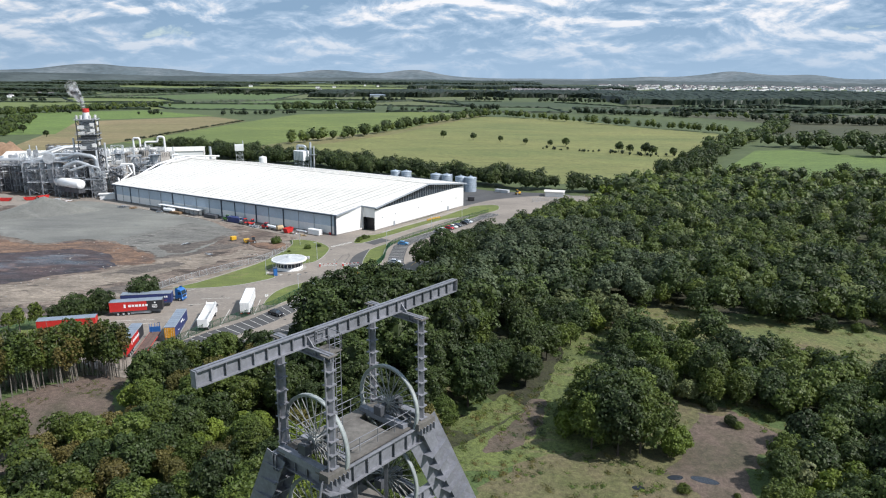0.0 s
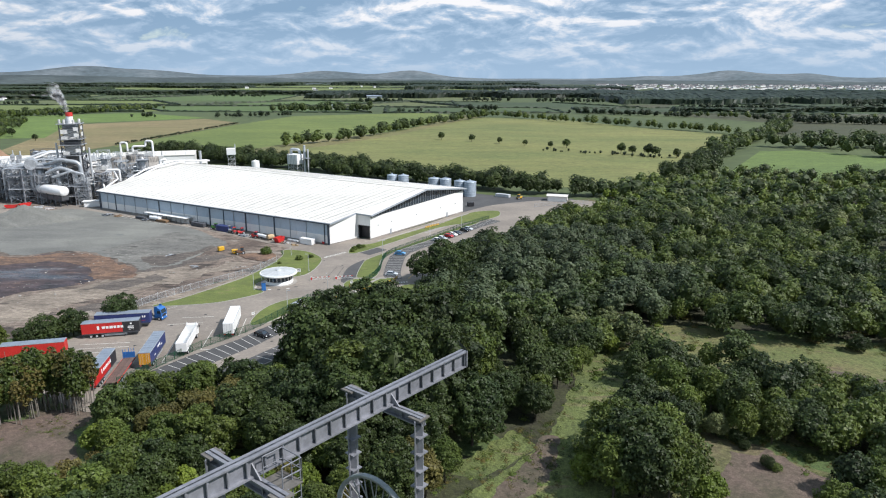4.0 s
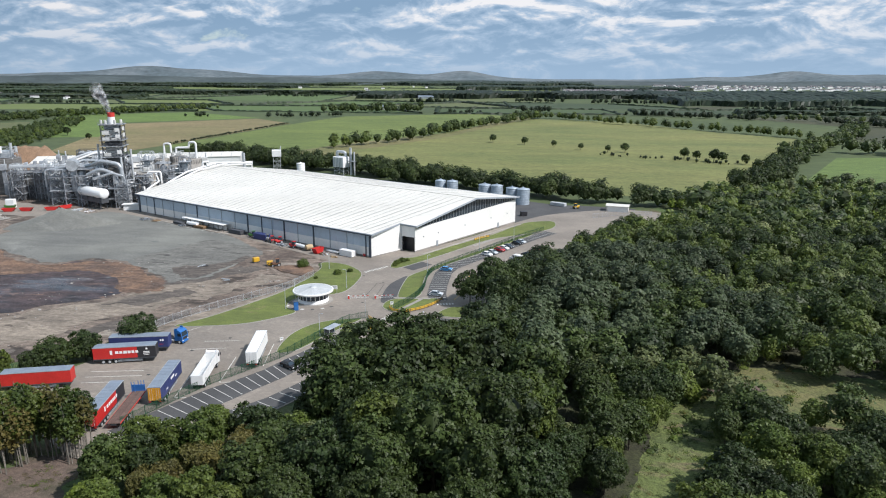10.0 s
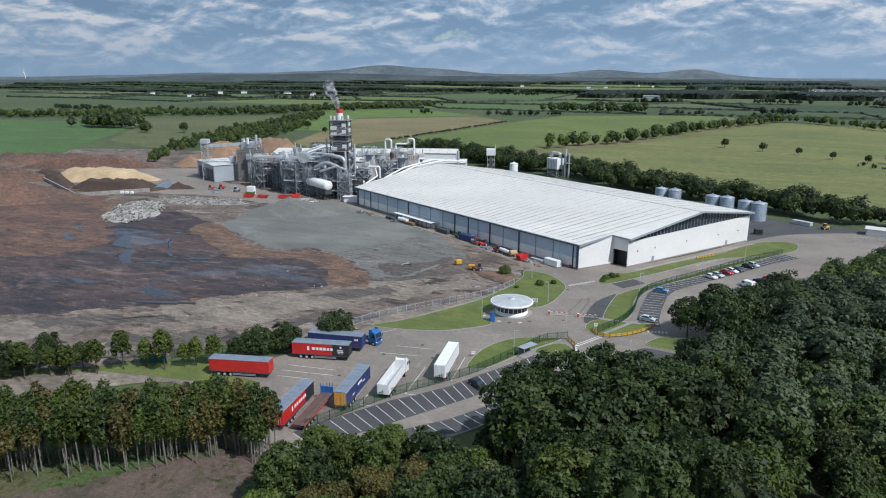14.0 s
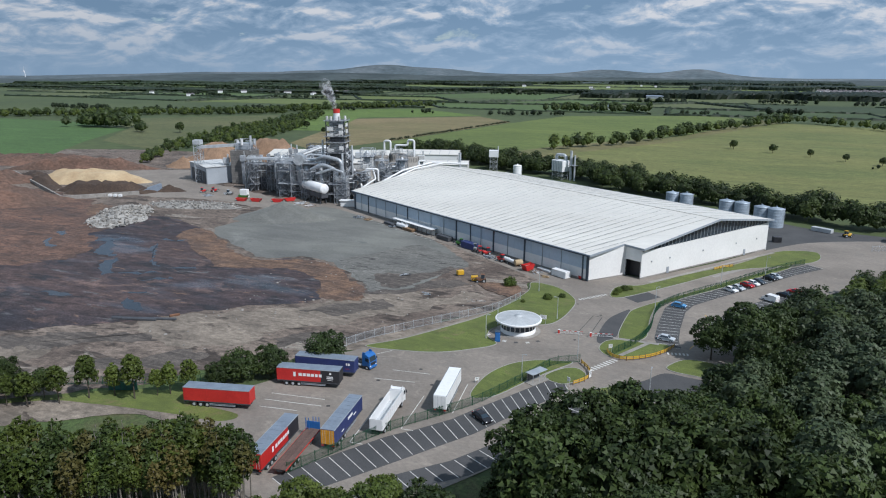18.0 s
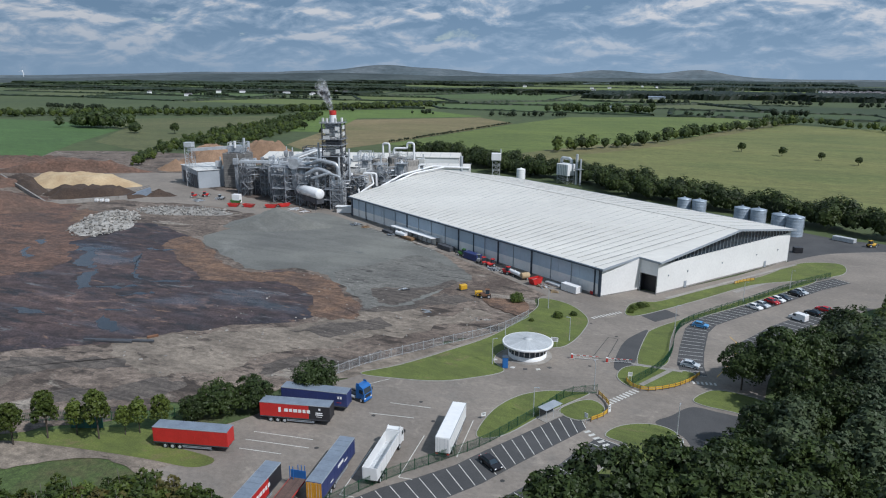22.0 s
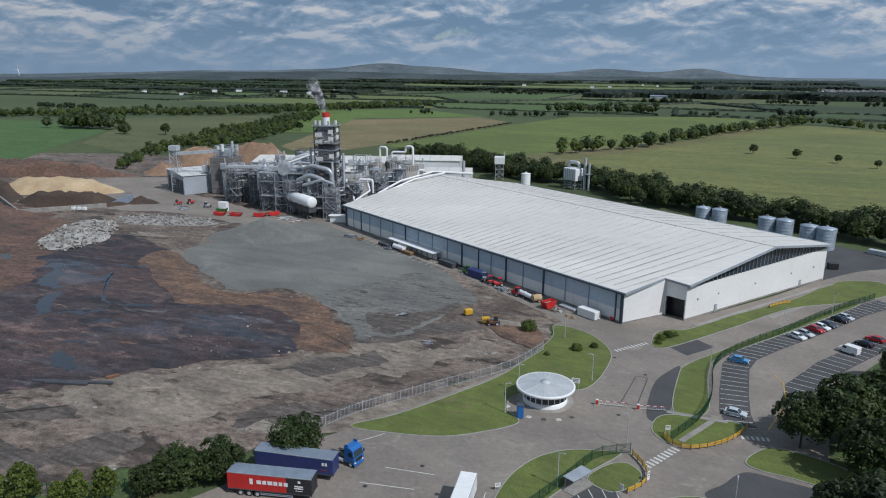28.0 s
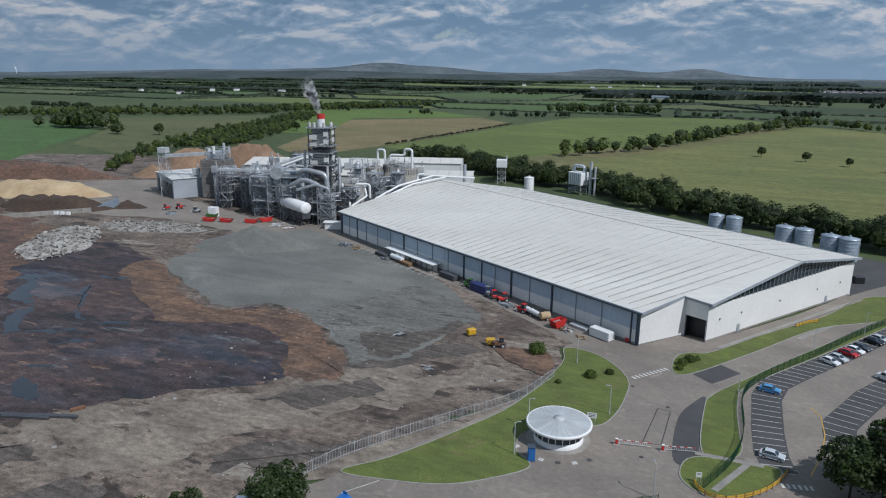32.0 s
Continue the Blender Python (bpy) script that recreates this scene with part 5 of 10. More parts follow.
UNDER = surface("woodland_floor", (0.040, 0.046, 0.016), (0.026, 0.024, 0.013), rough=0.95, s1=0.12, s2=1.2, v2=0.4, bump=0.8, depth=0.3, crisp=0.3)
sheet("ground_18", [(-36, 104), (-34, 138), (-20, 148), (-6, 150), (-2, 176), (6, 186), (10, 204), (6, 230), (20, 270), (40, 300), (70, 330), (110, 395), (170, 440), (320, 410), (400, 370), (320, 200), (196, 70), (120, 50), (66, 40), (52, 66), (60, 96), (70, 108), (56, 122), (46, 130), (60, 142), (88, 137), (128, 134), (134, 158), (84, 172), (56, 178), (40, 172), (26, 156), (20, 136), (14, 118), (2, 102), (-14, 92)], UNDER, -0.04,
      "dark brambles and leaf litter under the trees", "ground", ragged=2.0)

# slender trees with bare trunks by the earth bank, and the row along the yard
rng = random.Random(21)
grove = []
for i in range(430):
    w = rng.random()
    x = -124 + 54 * w + rng.uniform(-5, 5)
    y = 97 + 31 * min(1, w * 1.15) + rng.uniform(-7, 3)
    if inside((x, y), [(-100, 90), (-94, 101), (-87, 110), (-78, 119), (-66, 116), (-66, 100), (-90, 80)]) or inside((x, y), [(-106, 134), (-97, 147), (-60, 133), (-60, 110), (-70, 117), (-73, 127), (-82, 127)]):
        continue
    (plant("birch", x, y, rng.uniform(0.72, 0.92), rng.uniform(0, 360), "slender trees by the earth bank") if len(grove) % 7 == 0 and len(grove) < 280 else None)
    grove.append((rng.choice("bbc"), x, y, rng.uniform(0.66, 1.12), rng.uniform(0, 360)))
grove = [g for k, g in enumerate(grove) if k % 7 or k >= 280]
slim = crown_arrays(91, 1.9, 7.4, 24, 17, 0.40, ICO0, 4.8, 0.4, 0.22, 0.9)
slim_low = crown_arrays(92, 2.1, 8.2, 24, 17, 0.40, ICO0, 3.0, 0.55, 0.22, 0.9)
stem = Mesh().tube((0, 0, -0.3), (0.2, 0.1, 6), 0.13, 0.09, 5, caps=False).tube((0.2, 0.1, 6), (0.3, 0.3, 11), 0.09, 0.03, 5, caps=False)
for k, (mat, lab) in enumerate(((LEAF_B, "thin mid-green crowns of the slender grove"), (LEAF_A, "darker thin crowns of the slender grove"), (LEAF_E, "olive thin crowns of the slender grove"))):
    joined_trees("grove", [g for i, g in enumerate(grove) if (0, 1, 0, 1, 2)[i % 5] == k], mat, lab, "grove", {"b": slim, "c": slim_low})
stem = (np.array([tuple(p) for p in stem.v]), np.array(stem.f))
joined_trees("grove", grove, PALE_BARK, "bare pale trunks of the slender grove", "grove", {"b": stem, "c": stem})
for x, y, k in ((-137, 126, 1.1), (-130, 131, 0.95), (-126, 134.5, 1.05), (-123, 138.5, 1.2), (-119.5, 141.5, 0.9), (-115, 142.2, 1.25), (-112.2, 145.2, 0.75), (-110.4, 146.8, 0.9), (-107.4, 149, 0.95), (-141, 122, 1.0), (-148, 119, 1.1), (-155, 114, 1.0), (-134, 129.5, 0.85)):
    plant("row", x, y, k * 0.98, rng.uniform(0, 360), "row of small trees along the yard", "small thin-crowned green tree in the row along the yard")
for i in range(34):
    w = rng.random()
    x, y = -176 + 44 * w + rng.uniform(-4, 4), 106 + 26 * w + rng.uniform(-5, 5)
    plant(rng.choice(("oak", "syc", "bush2", "oak")), x, y, rng.uniform(0.45, 0.68), rng.uniform(0, 360), "dark thicket beside the gravel track", "dark green tree in a thicket beside the track")
for key, x, y, s in (("bush2", -91.5, 172.5, 1.40), ("bush2", -98.5, 162.5, 1.23), ("bush2", -103.0, 158.5, 1.19), ("bush2", -105.5, 155, 0.88)):
    plant(key, x, y, s, rng.uniform(0, 360), "large shrubs by the lorry park")
for x, y, s in ((-75.8, 247.8, 0.95), (-61.5, 240, 0.62), (-58.2, 243.5, 0.45), (-67, 234, 0.32), (-44.6, 256, 0.55), (-43.2, 258.5, 0.6), (-41.8, 260, 0.4), (-44.8, 253, 0.42)):
    plant("bush", x, y, s, rng.uniform(0, 360), "bushes on the lawns")
for x, y, s in ((-15.6, 213.5, 0.95), (-9.5, 216.5, 1.25), (-6.0, 206, 1.05), (-7.5, 221, 0.95), (-12, 187, 0.9), (-6, 191, 0.95), (0, 200, 1.0), (4, 206, 1.0), (-3, 222, 1.05), (-2, 230, 1.0), (3, 240, 0.95), (4, 250, 0.9)):
    plant("oak", x, y, s, rng.uniform(0, 360), "trees beside the upper car park")
for x, y, s in ((-30.0, 143.0, 1.48), (-23.5, 147.0, 1.52), (-17.0, 149.0, 1.5), (-10.5, 150.0, 1.45), (-33.0, 137.0, 1.4)):
    plant("syc_fine", x, y, s, rng.uniform(0, 360), "woodland below the camera")

for i in range(50):
    x, y = rng.uniform(-6, 60), rng.uniform(60, 122)
    if inside((x, y), FRAME_ZONE) or not inside((x, y), [(-6, 60), (2, 90), (14, 114), (19, 110), (28, 104), (40, 122), (52, 118), (62, 108), (52, 98), (46, 84), (40, 58)]):
        continue
    edge = noise.noise((x * 0.09, y * 0.09, 4))
    if edge > -0.05:
        plant("bush" if rng.random() < 0.8 else "bush2", x, y, rng.uniform(0.25, 0.6), rng.uniform(0, 360), "scrub in the clearing", "low scrub bush growing on bare earth")
for x, y, s in ((18, 104, 1.0), (22, 100, 1.15), (26, 98, 1.25), (30, 99, 1.2), (25, 104, 1.3), (35, 98, 1.0), (21, 106, 1.1), (29, 104, 1.25), (33, 102, 1.1), (27, 109, 1.2), (37, 100, 0.9), (24, 112, 1.2), (31, 110, 1.2)):
    plant(("syc" if s > 1.2 else "ash") if s > 1 else "young", x, y, s * 0.78, rng.uniform(0, 360), "thicket in the clearing")
for i in range(14):
    x, y = rng.uniform(34, 122), rng.uniform(142, 170)
    if inside((x, y), GLADE):
        plant("bush" if i % 3 else "bush2", x, y, rng.uniform(0.5, 1.0), rng.uniform(0, 360), "shrubs in the glade")

for x, y, s, key in ((-70, 95, 0.5, "bush2"), (-66, 92, 0.7, "ash"), (-74, 90, 0.85, "ash"), (-80, 93, 0.4, "ash"), (-64, 96, 0.6, "young"), (-76, 96, 0.4, "alder")):
    plant(key, x, y, s, rng.uniform(0, 360), "scrub on the earth bank", "straggly olive-brown scrub on the earth bank" if key == "alder" else "")
tuft = crown_arrays(95, 1.6, 1.1, 8, 8, 0.26, ICO0, -0.3, 0.0, 0.74, 0.7)
low = []
for i in range(4800):
    if i >= 3400:
        x, y = rng.uniform(-4, 46), rng.uniform(94, 170)
        ok = inside((x, y), HOLLOW) or inside((x, y), [(-4, 92), (-1, 108), (8, 120), (15, 126), (20, 112), (12, 98)])
    elif i >= 2600:
        x, y = rng.uniform(-60, 150), rng.uniform(62, 240)
        ok = inside((x, y), WOOD) and not inside((x, y), FRAME_ZONE) and not inside((x, y), GLADE)
    elif i < 1500:
        x, y = rng.uniform(-6, 64), rng.uniform(55, 124)
        ok = noise.noise((x * 0.12, y * 0.12, 8)) > -0.12 and not inside((x, y), [(31, 84), (33, 96), (39, 105), (46, 112), (52, 112), (54, 105), (46, 93), (41, 80)]) and not inside((x, y), FRAME_ZONE)
    elif i < 2100:
        x, y = rng.uniform(28, 130), rng.uniform(136, 176)
        ok = noise.noise((x * 0.1, y * 0.1, 2)) > 0.05
    else:
        w = rng.random()
        x, y = -128 + 60 * w + rng.uniform(-3, 3), 92 + 30 * w + rng.uniform(-5, 2)
        ok = noise.noise((x * 0.2, y * 0.2, 2)) > -0.1
    if ok:
        low.append(("t", x, y, rng.uniform(0.22, 0.6) * (0.6 if 2100 <= i < 2600 else 1) * (2.4 if 2600 <= i < 3400 else 1) * (0.75 if i >= 3400 else 1), rng.uniform(0, 360)))
for k, (mat, lab) in enumerate(((LEAF_B, "tufts of green weeds and grass in the clearings"), (LEAF_E, "brownish tufts of rough grass in the clearings"), (LEAF_A, "low dark green scrub in the clearings"))):
    joined_trees("scrub", low[k::3], mat, lab, "scrub", {"t": tuft})

# field trees, belts and hedges
def row(points, gap, size, keys, jitter=2.0):
    out = []
    for a, b in zip(points, points[1:]):
        a, b = Vector(a), Vector(b)
        k = max(1, int((b - a).length / gap))
        for i in range(k):
            p = a.lerp(b, (i + rng.uniform(0, 0.8)) / k)
            out.append((rng.choice(keys), p.x + rng.uniform(-jitter, jitter), p.y + rng.uniform(-jitter, jitter), size * rng.uniform(0.7, 1.25), rng.uniform(0, 360)))
    return out


for x, y, s in ((-33, 685, 1.05), (-3.3, 668, 1.0), (23, 652, 0.85), (45, 633, 0.8), (66, 617, 0.85), (80.5, 619, 1.1), (120, 580, 1.2), (128, 574, 1.0), (138, 563, 1.35), (143, 560, 1.1), (158, 554, 1.0), (-470, 690, 1.2), (-556, 590, 1.5), (-420, 650, 0.9)):
    plant("small", x, y, s * 1.15, rng.uniform(0, 360), "lone trees in the fields")
belt = row([(-262, 520), (-230, 540), (-190, 505), (-150, 478), (-122, 484), (-75, 436), (-48, 424), (-20, 412), (12, 388)], 2.4, 1.0, ("oak", "syc", "ash"), 6)
belt += row([(-250, 545), (-150, 495), (-75, 450), (-10, 412), (30, 385), (60, 378)], 2.6, 1.0, ("oak", "syc", "ash"), 7)
belt += row([(-172, 612), (-150, 645), (-119, 690), (-100, 745), (-78, 830), (-33, 931), (13, 1034)], 6.5, 1.05, ("oak", "syc", "ash"), 5)
belt += row([(-20, 1045), (40, 1040), (120, 940), (200, 860), (285, 765)], 7, 0.95, ("oak", "ash"), 6)
belt += row([(118, 430), (150, 480), (190, 560), (240, 655), (290, 722), (345, 820), (396, 930)], 2.6, 0.92, ("oak", "syc", "ash", "willow"), 10)
belt += row([(276, 631), (312, 636), (380, 650), (470, 600)], 3.2, 1.25, ("oak", "syc"), 14)
belt += row([(307, 580), (335, 562), (420, 535)], 5, 1.2, ("oak", "syc"), 10)
belt += row([(240, 452), (262, 442), (300, 430)], 6, 0.95, ("oak",), 4)
belt += row([(290, 1085), (400, 1040), (560, 1000)], 7, 0.8, ("oak", "ash"), 6)
belt += row([(-325, 1145), (-230, 1160), (-180, 1180)], 4, 1.3, ("oak", "syc"), 14)
THICKET = [(-396, 396), (-421, 414), (-471, 489), (-516, 576), (-552, 675), (-576, 779), (-618, 893), (-585, 893), (-523, 777), (-462, 649), (-438, 586), (-434, 545), (-445, 506), (-432, 456), (-405, 418)]
for i in range(4200):
    x, y = rng.uniform(-620, -395), rng.uniform(395, 895)
    if inside((x, y), THICKET) and rng.random() < 0.62 + 0.5 * noise.noise((x * 0.03, y * 0.03, 6)):
        belt.append((rng.choice(("oak", "ash", "syc", "young")), x, y, rng.uniform(0.38, 0.72), rng.uniform(0, 360)))
belt += row([(-725, 600), (-690, 606), (-655, 610)], 2.6, 1.45, ("oak", "syc"), 11)
belt += row([(-600, 574), (-592, 580)], 3, 1.25, ("oak",), 3)
belt += row([(-1180, 560), (-1040, 640), (-935, 690), (-840, 785), (-725, 850), (-685, 905), (-675, 985), (-640, 1075), (-575, 1200)], 1.5, 0.9, ("oak", "syc", "ash", "young"), 28)
for kinds, far in ((BELT_KINDS, False), (REMOTE_KINDS, True)):
    side = [t for t in belt if (t[2] > 560 or t[1] < -380) == far]
    joined_trees("tree_belt", [t for t in side if not far or t[0] not in ("ash", "young")], LEAF_A, "dark belts of trees along field edges", "tree belt", kinds)
    joined_trees("tree_belt", [t for t in side if far and t[0] in ("ash", "young")], LEAF_B, "mid-green trees among the dark belts", "tree belt", kinds)
far_rows = []
for pts, gap, s in (([(-1200, 860), (-960, 840), (-800, 925), (-690, 1015), (-600, 1125)], 10, 1.5), ([(-690, 1010), (-380, 1000), (-270, 1050), (-80, 1150)], 11, 1.4), ([(-270, 1190), (-100, 1250), (100, 1180), (300, 1060), (480, 950)], 11, 1.8),
                    ([(380, 900), (560, 820), (800, 760)], 9, 2.2), ([(420, 940), (700, 900), (1000, 1000)], 9, 2.0), ([(-1500, 1500), (-1100, 1300), (-700, 1420)], 13, 1.7), ([(-330, 1480), (0, 1600), (400, 1500), (800, 1450)], 13, 1.9), ([(300, 1250), (700, 1300), (1200, 1250)], 12, 2.2),
                    ([(-1900, 1700), (-1200, 1900), (-500, 1800)], 15, 2.0), ([(-325, 620), (-305, 890)], 3.2, 0.36), ([(60, 600), (160, 545)], 9, 0.5)):
    far_rows += [t for t in row([(p[0], p[1]) for p in pts], gap * 0.32, s * 0.5, ("oak", "syc", "young", "alder"), gap * 0.9) if s < 0.6 or noise.noise((t[1] * 0.008, t[2] * 0.008, 4)) > 0.0]
joined_trees("hedgerow", far_rows, FAR_LEAF, "distant hedgerows and copses", "hedge", REMOTE_KINDS)
for ob in list(TREE_KINDS.values()):
    for o in (*ob.children_recursive, ob):
        bpy.data.objects.remove(o)


# far forest: a canopy of many small crowns over a ragged edge
# near-black leaf colour: the cloud shade over the forest is painted in
SHADED_FOREST = foliage("far_cloud_shaded_leaves", (0.022, 0.034, 0.018), (0.012, 0.020, 0.012))


def forest(name, x0, x1, y0, y1, h, seed, label, mat=None):
    rg = np.random.default_rng(seed)
    nx = int((x1 - x0) / 5.0)
    ys = y0 + (y1 - y0) * np.linspace(0, 1, 24) ** 1.8
    xs = np.linspace(x0, x1, nx)
    X, Y = np.meshgrid(xs, ys)
    edge = 45 * np.sin(X / 170.0 + seed) + 22 * np.sin(X / 41.0 + 2 * seed) + 12 * np.sin(X / 17.0)
    Y = Y + edge * (1 - 0.6 * (Y - y0) / (y1 - y0)) + rg.uniform(-4, 4, X.shape)
    swell = 0.85 + 0.15 * np.sin(X / 60.0 + seed) * np.sin(Y / 47.0)
    Z = h * swell * (0.74 + 0.34 * rg.random(X.shape))
    Z[0, :] = Z[-1, :] = -1
    Z[:, 0] = Z[:, -1] = -1
    Z[1, :] *= 0.85
    v = np.stack([X + rg.uniform(-3, 3, X.shape), Y, Z], -1).reshape(-1, 3)
    ny = len(ys)
    i = np.arange(nx * (ny - 1)).reshape(ny - 1, nx)[:, :-1].reshape(-1)
    f = np.concatenate([np.stack([i, i + 1, i + nx + 1, i + nx + 1], 1), np.stack([i, i + nx + 1, i + nx, i + nx], 1)])
    tagged(new(name, mesh_from(name, v, f, mat or FAR_LEAF)), label, "forest", kind="stuff")


def hedge_ridges():
    """Hedges round the far meadows: uneven bushy ridges."""
    rg = random.Random(6)
    m = Mesh()
    for o in HEDGE_LINES:
        for a, b in zip(o, o[1:] + o[:1]):
            a, b = Vector(a), Vector(b)
            if rg.random() < 0.15:
                continue
            n = max(3, int((b - a).length / 6))
            d = (b - a).normalized()
            s = Vector((-d.y, d.x))
            tall = rg.uniform(0.6, 1.6)
            v = []
            for i in range(n + 1):
                p = a.lerp(b, i / n) + s * rg.uniform(-2, 2)
                h = rg.uniform(1.6, 3.0) * tall + (rg.uniform(0.5, 2) if rg.random() < 0.2 else 0)
                w = 2.0 + h * 0.5
                v += [(p.x - s.x * w, p.y - s.y * w, -0.2), (p.x - s.x * w * 0.6, p.y - s.y * w * 0.6, h * 0.8), (p.x + s.x * w * 0.5, p.y + s.y * w * 0.5, h), (p.x + s.x * w, p.y + s.y * w, -0.2)]
            m.add(v, [(i * 4 + k, i * 4 + 4 + k, i * 4 + 5 + k, i * 4 + 1 + k) for i in range(n) for k in range(3)])
    tagged(part("hedge", m, FAR_LEAF, fix=True), "dark hedges between distant meadows", "hedge", kind="stuff")


hedge_ridges()
forest("forest", -260, 560, 2560, 2900, 14, 8, "wide dark forest reaching to the hills", SHADED_FOREST)
forest("forest", -420, 420, 1760, 2080, 15, 1, "forest on the plain, cloud shade put into its colour", SHADED_FOREST)
forest("forest", 300, 2300, 1500, 2250, 15, 9, "broad wood before the town, cloud shade put into its colour", SHADED_FOREST)
forest("forest", -700, 300, 3300, 4000, 16, 12, "forest under the far hills, cloud shade put into its colour", SHADED_FOREST)
forest("forest", -2800, -1300, 2250, 2480, 11, 10, "dark woodland on the far valley side")
forest("forest", -2200, -500, 3600, 4150, 10, 11, "moorland plantation under the hill")
forest("forest", -1450, -420, 1960, 2060, 11, 5, "dark woodland strip across the plain")
forest("forest", -2600, -800, 3100, 3300, 12, 6, "dark moorland forest below the hill")
forest("forest", 330, 900, 1180, 1230, 9, 3, "dark belt of trees beyond the fields")
forest("forest", -2500, -950, 1560, 1700, 8, 14, "dark woods along the valley floor")
forest("forest", -3000, -700, 2060, 2200, 9, 15, "dark woods across the middle valley")
forest("forest", -2300, -900, 2700, 2900, 12, 4, "dark wood far off across the valley")


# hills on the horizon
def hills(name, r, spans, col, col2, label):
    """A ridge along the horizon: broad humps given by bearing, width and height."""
    # the ridge colours are moor mixed with painted-in blue-grey distance haze
    mat = surface(name + "_hazed_moor", col, col2, rough=1.0, s1=0.0030, s2=0.03, v2=0.3, bump=0.3, depth=6.0, ramp=(0.42, 0.58))
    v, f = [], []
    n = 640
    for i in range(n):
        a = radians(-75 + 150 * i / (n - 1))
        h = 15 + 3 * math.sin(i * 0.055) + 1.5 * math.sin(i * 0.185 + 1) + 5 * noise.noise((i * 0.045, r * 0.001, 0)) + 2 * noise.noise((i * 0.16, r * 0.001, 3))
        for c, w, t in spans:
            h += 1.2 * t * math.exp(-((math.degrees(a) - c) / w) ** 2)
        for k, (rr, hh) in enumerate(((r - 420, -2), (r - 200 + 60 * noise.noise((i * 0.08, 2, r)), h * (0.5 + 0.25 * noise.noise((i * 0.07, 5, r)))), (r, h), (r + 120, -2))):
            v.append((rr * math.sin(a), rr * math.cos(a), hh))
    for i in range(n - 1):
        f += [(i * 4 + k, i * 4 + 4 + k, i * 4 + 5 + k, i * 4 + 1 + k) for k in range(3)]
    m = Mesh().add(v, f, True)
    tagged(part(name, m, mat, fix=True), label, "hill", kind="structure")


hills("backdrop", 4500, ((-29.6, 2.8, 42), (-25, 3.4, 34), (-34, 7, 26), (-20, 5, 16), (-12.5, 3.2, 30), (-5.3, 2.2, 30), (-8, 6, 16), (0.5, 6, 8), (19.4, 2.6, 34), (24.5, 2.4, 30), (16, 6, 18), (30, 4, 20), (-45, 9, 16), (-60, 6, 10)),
      (0.118, 0.140, 0.150), (0.075, 0.098, 0.108), "moorland hills along the horizon, distance haze put into their blue-grey")


hills("backdrop", 4020, ((-31, 7, 22), (-20, 5, 12), (-42, 8, 14), (-8, 6, 6), (24, 8, 6)),
      (0.054, 0.070, 0.070), (0.032, 0.046, 0.047), "moor slopes below the hills, distance haze put into their blue-grey")


# ---- road markings ----
def resample(points, n):
    c = curve(points, 10)
    d = [0.0]
    for a, b in zip(c, c[1:]):
        d.append(d[-1] + (b - a).length)
    out = []
    for i in range(n):
        s = d[-1] * i / (n - 1)
        k = next(j for j in range(1, len(d)) if d[j] >= s - 1e-6)
        w = (s - d[k - 1]) / max(1e-6, d[k] - d[k - 1])
        out.append(c[k - 1].lerp(c[k], w))
    return out


def strip(a, b, width, lift):
    a, b = Vector(a), Vector(b)
    s = Vector((-(b - a).y, (b - a).x)).normalized() * width / 2
    v = [(p.x, p.y, G(p.x, p.y) + lift) for p in (a - s, b - s, b + s, a + s)]
    return Mesh().add(v + [(x, y, z - 0.01) for x, y, z in v], [(0, 1, 2, 3), (0, 4, 5, 1), (1, 5, 6, 2), (2, 6, 7, 3), (3, 7, 4, 0)])


def bays(owner, back, front, n, skip=()):
    for i, (a, b) in enumerate(zip(resample(back, n), resample(front, n))):
        if i not in skip:
            part("bay_line", strip(a.lerp(b, 0.04), a.lerp(b, 0.96), 0.14, 0.026), LINE, owner, fix=False)


bays(car_park, LOT, LOT_FRONT, 27)
bays(car_park_b, LOT2, LOT2_FRONT, 21)
bays(car_park_c, UP, UP_IN, 46)
bays(car_park_d, RB, RB_OUT, 21)


def zebra(a, b, n, length, name="crossing_stripe"):
    a, b = Vector(a), Vector(b)
    s = Vector((-(b - a).y, (b - a).x)).normalized() * length / 2
    for i in range(n):
        c = a.lerp(b, (i + 0.5) / n)
        part(name, strip(c - s, c + s, (b - a).length / n * 0.5, 0.016), LINE, road, fix=False)


zebra((-38.9, 195.3), (-34.9, 203.8), 9, 1.6)
zebra((-53.4, 243.6), (-47.2, 252.4), 10, 1.3)
zebra((-25.2, 212.8), (-20.2, 214.2), 6, 1.3)
zebra((-40.4, 182.6), (-35.4, 178.6), 5, 1.3)
for a, b in (((-68.9, 146.5), (-71.4, 160)), ((-63.2, 154.5), (-65.4, 168)), ((-57.4, 164), (-59.8, 177)), ((-74.9, 150.5), (-75.4, 153)), ((-93, 156), (-82, 158.2)), ((-92.5, 153.2), (-81, 155.6)), ((-91.5, 150.4), (-84, 152)),
             ((-78.5, 171), (-70, 173)), ((-77, 176.5), (-69, 178)), ((-86, 180.5), (-82.5, 186)), ((-68.8, 146.5), (-66.6, 146.9)), ((-63.1, 154.5), (-61, 154.9))):
    part("lane_line", strip(a, b, 0.16, 0.016), LINE, road, fix=False)
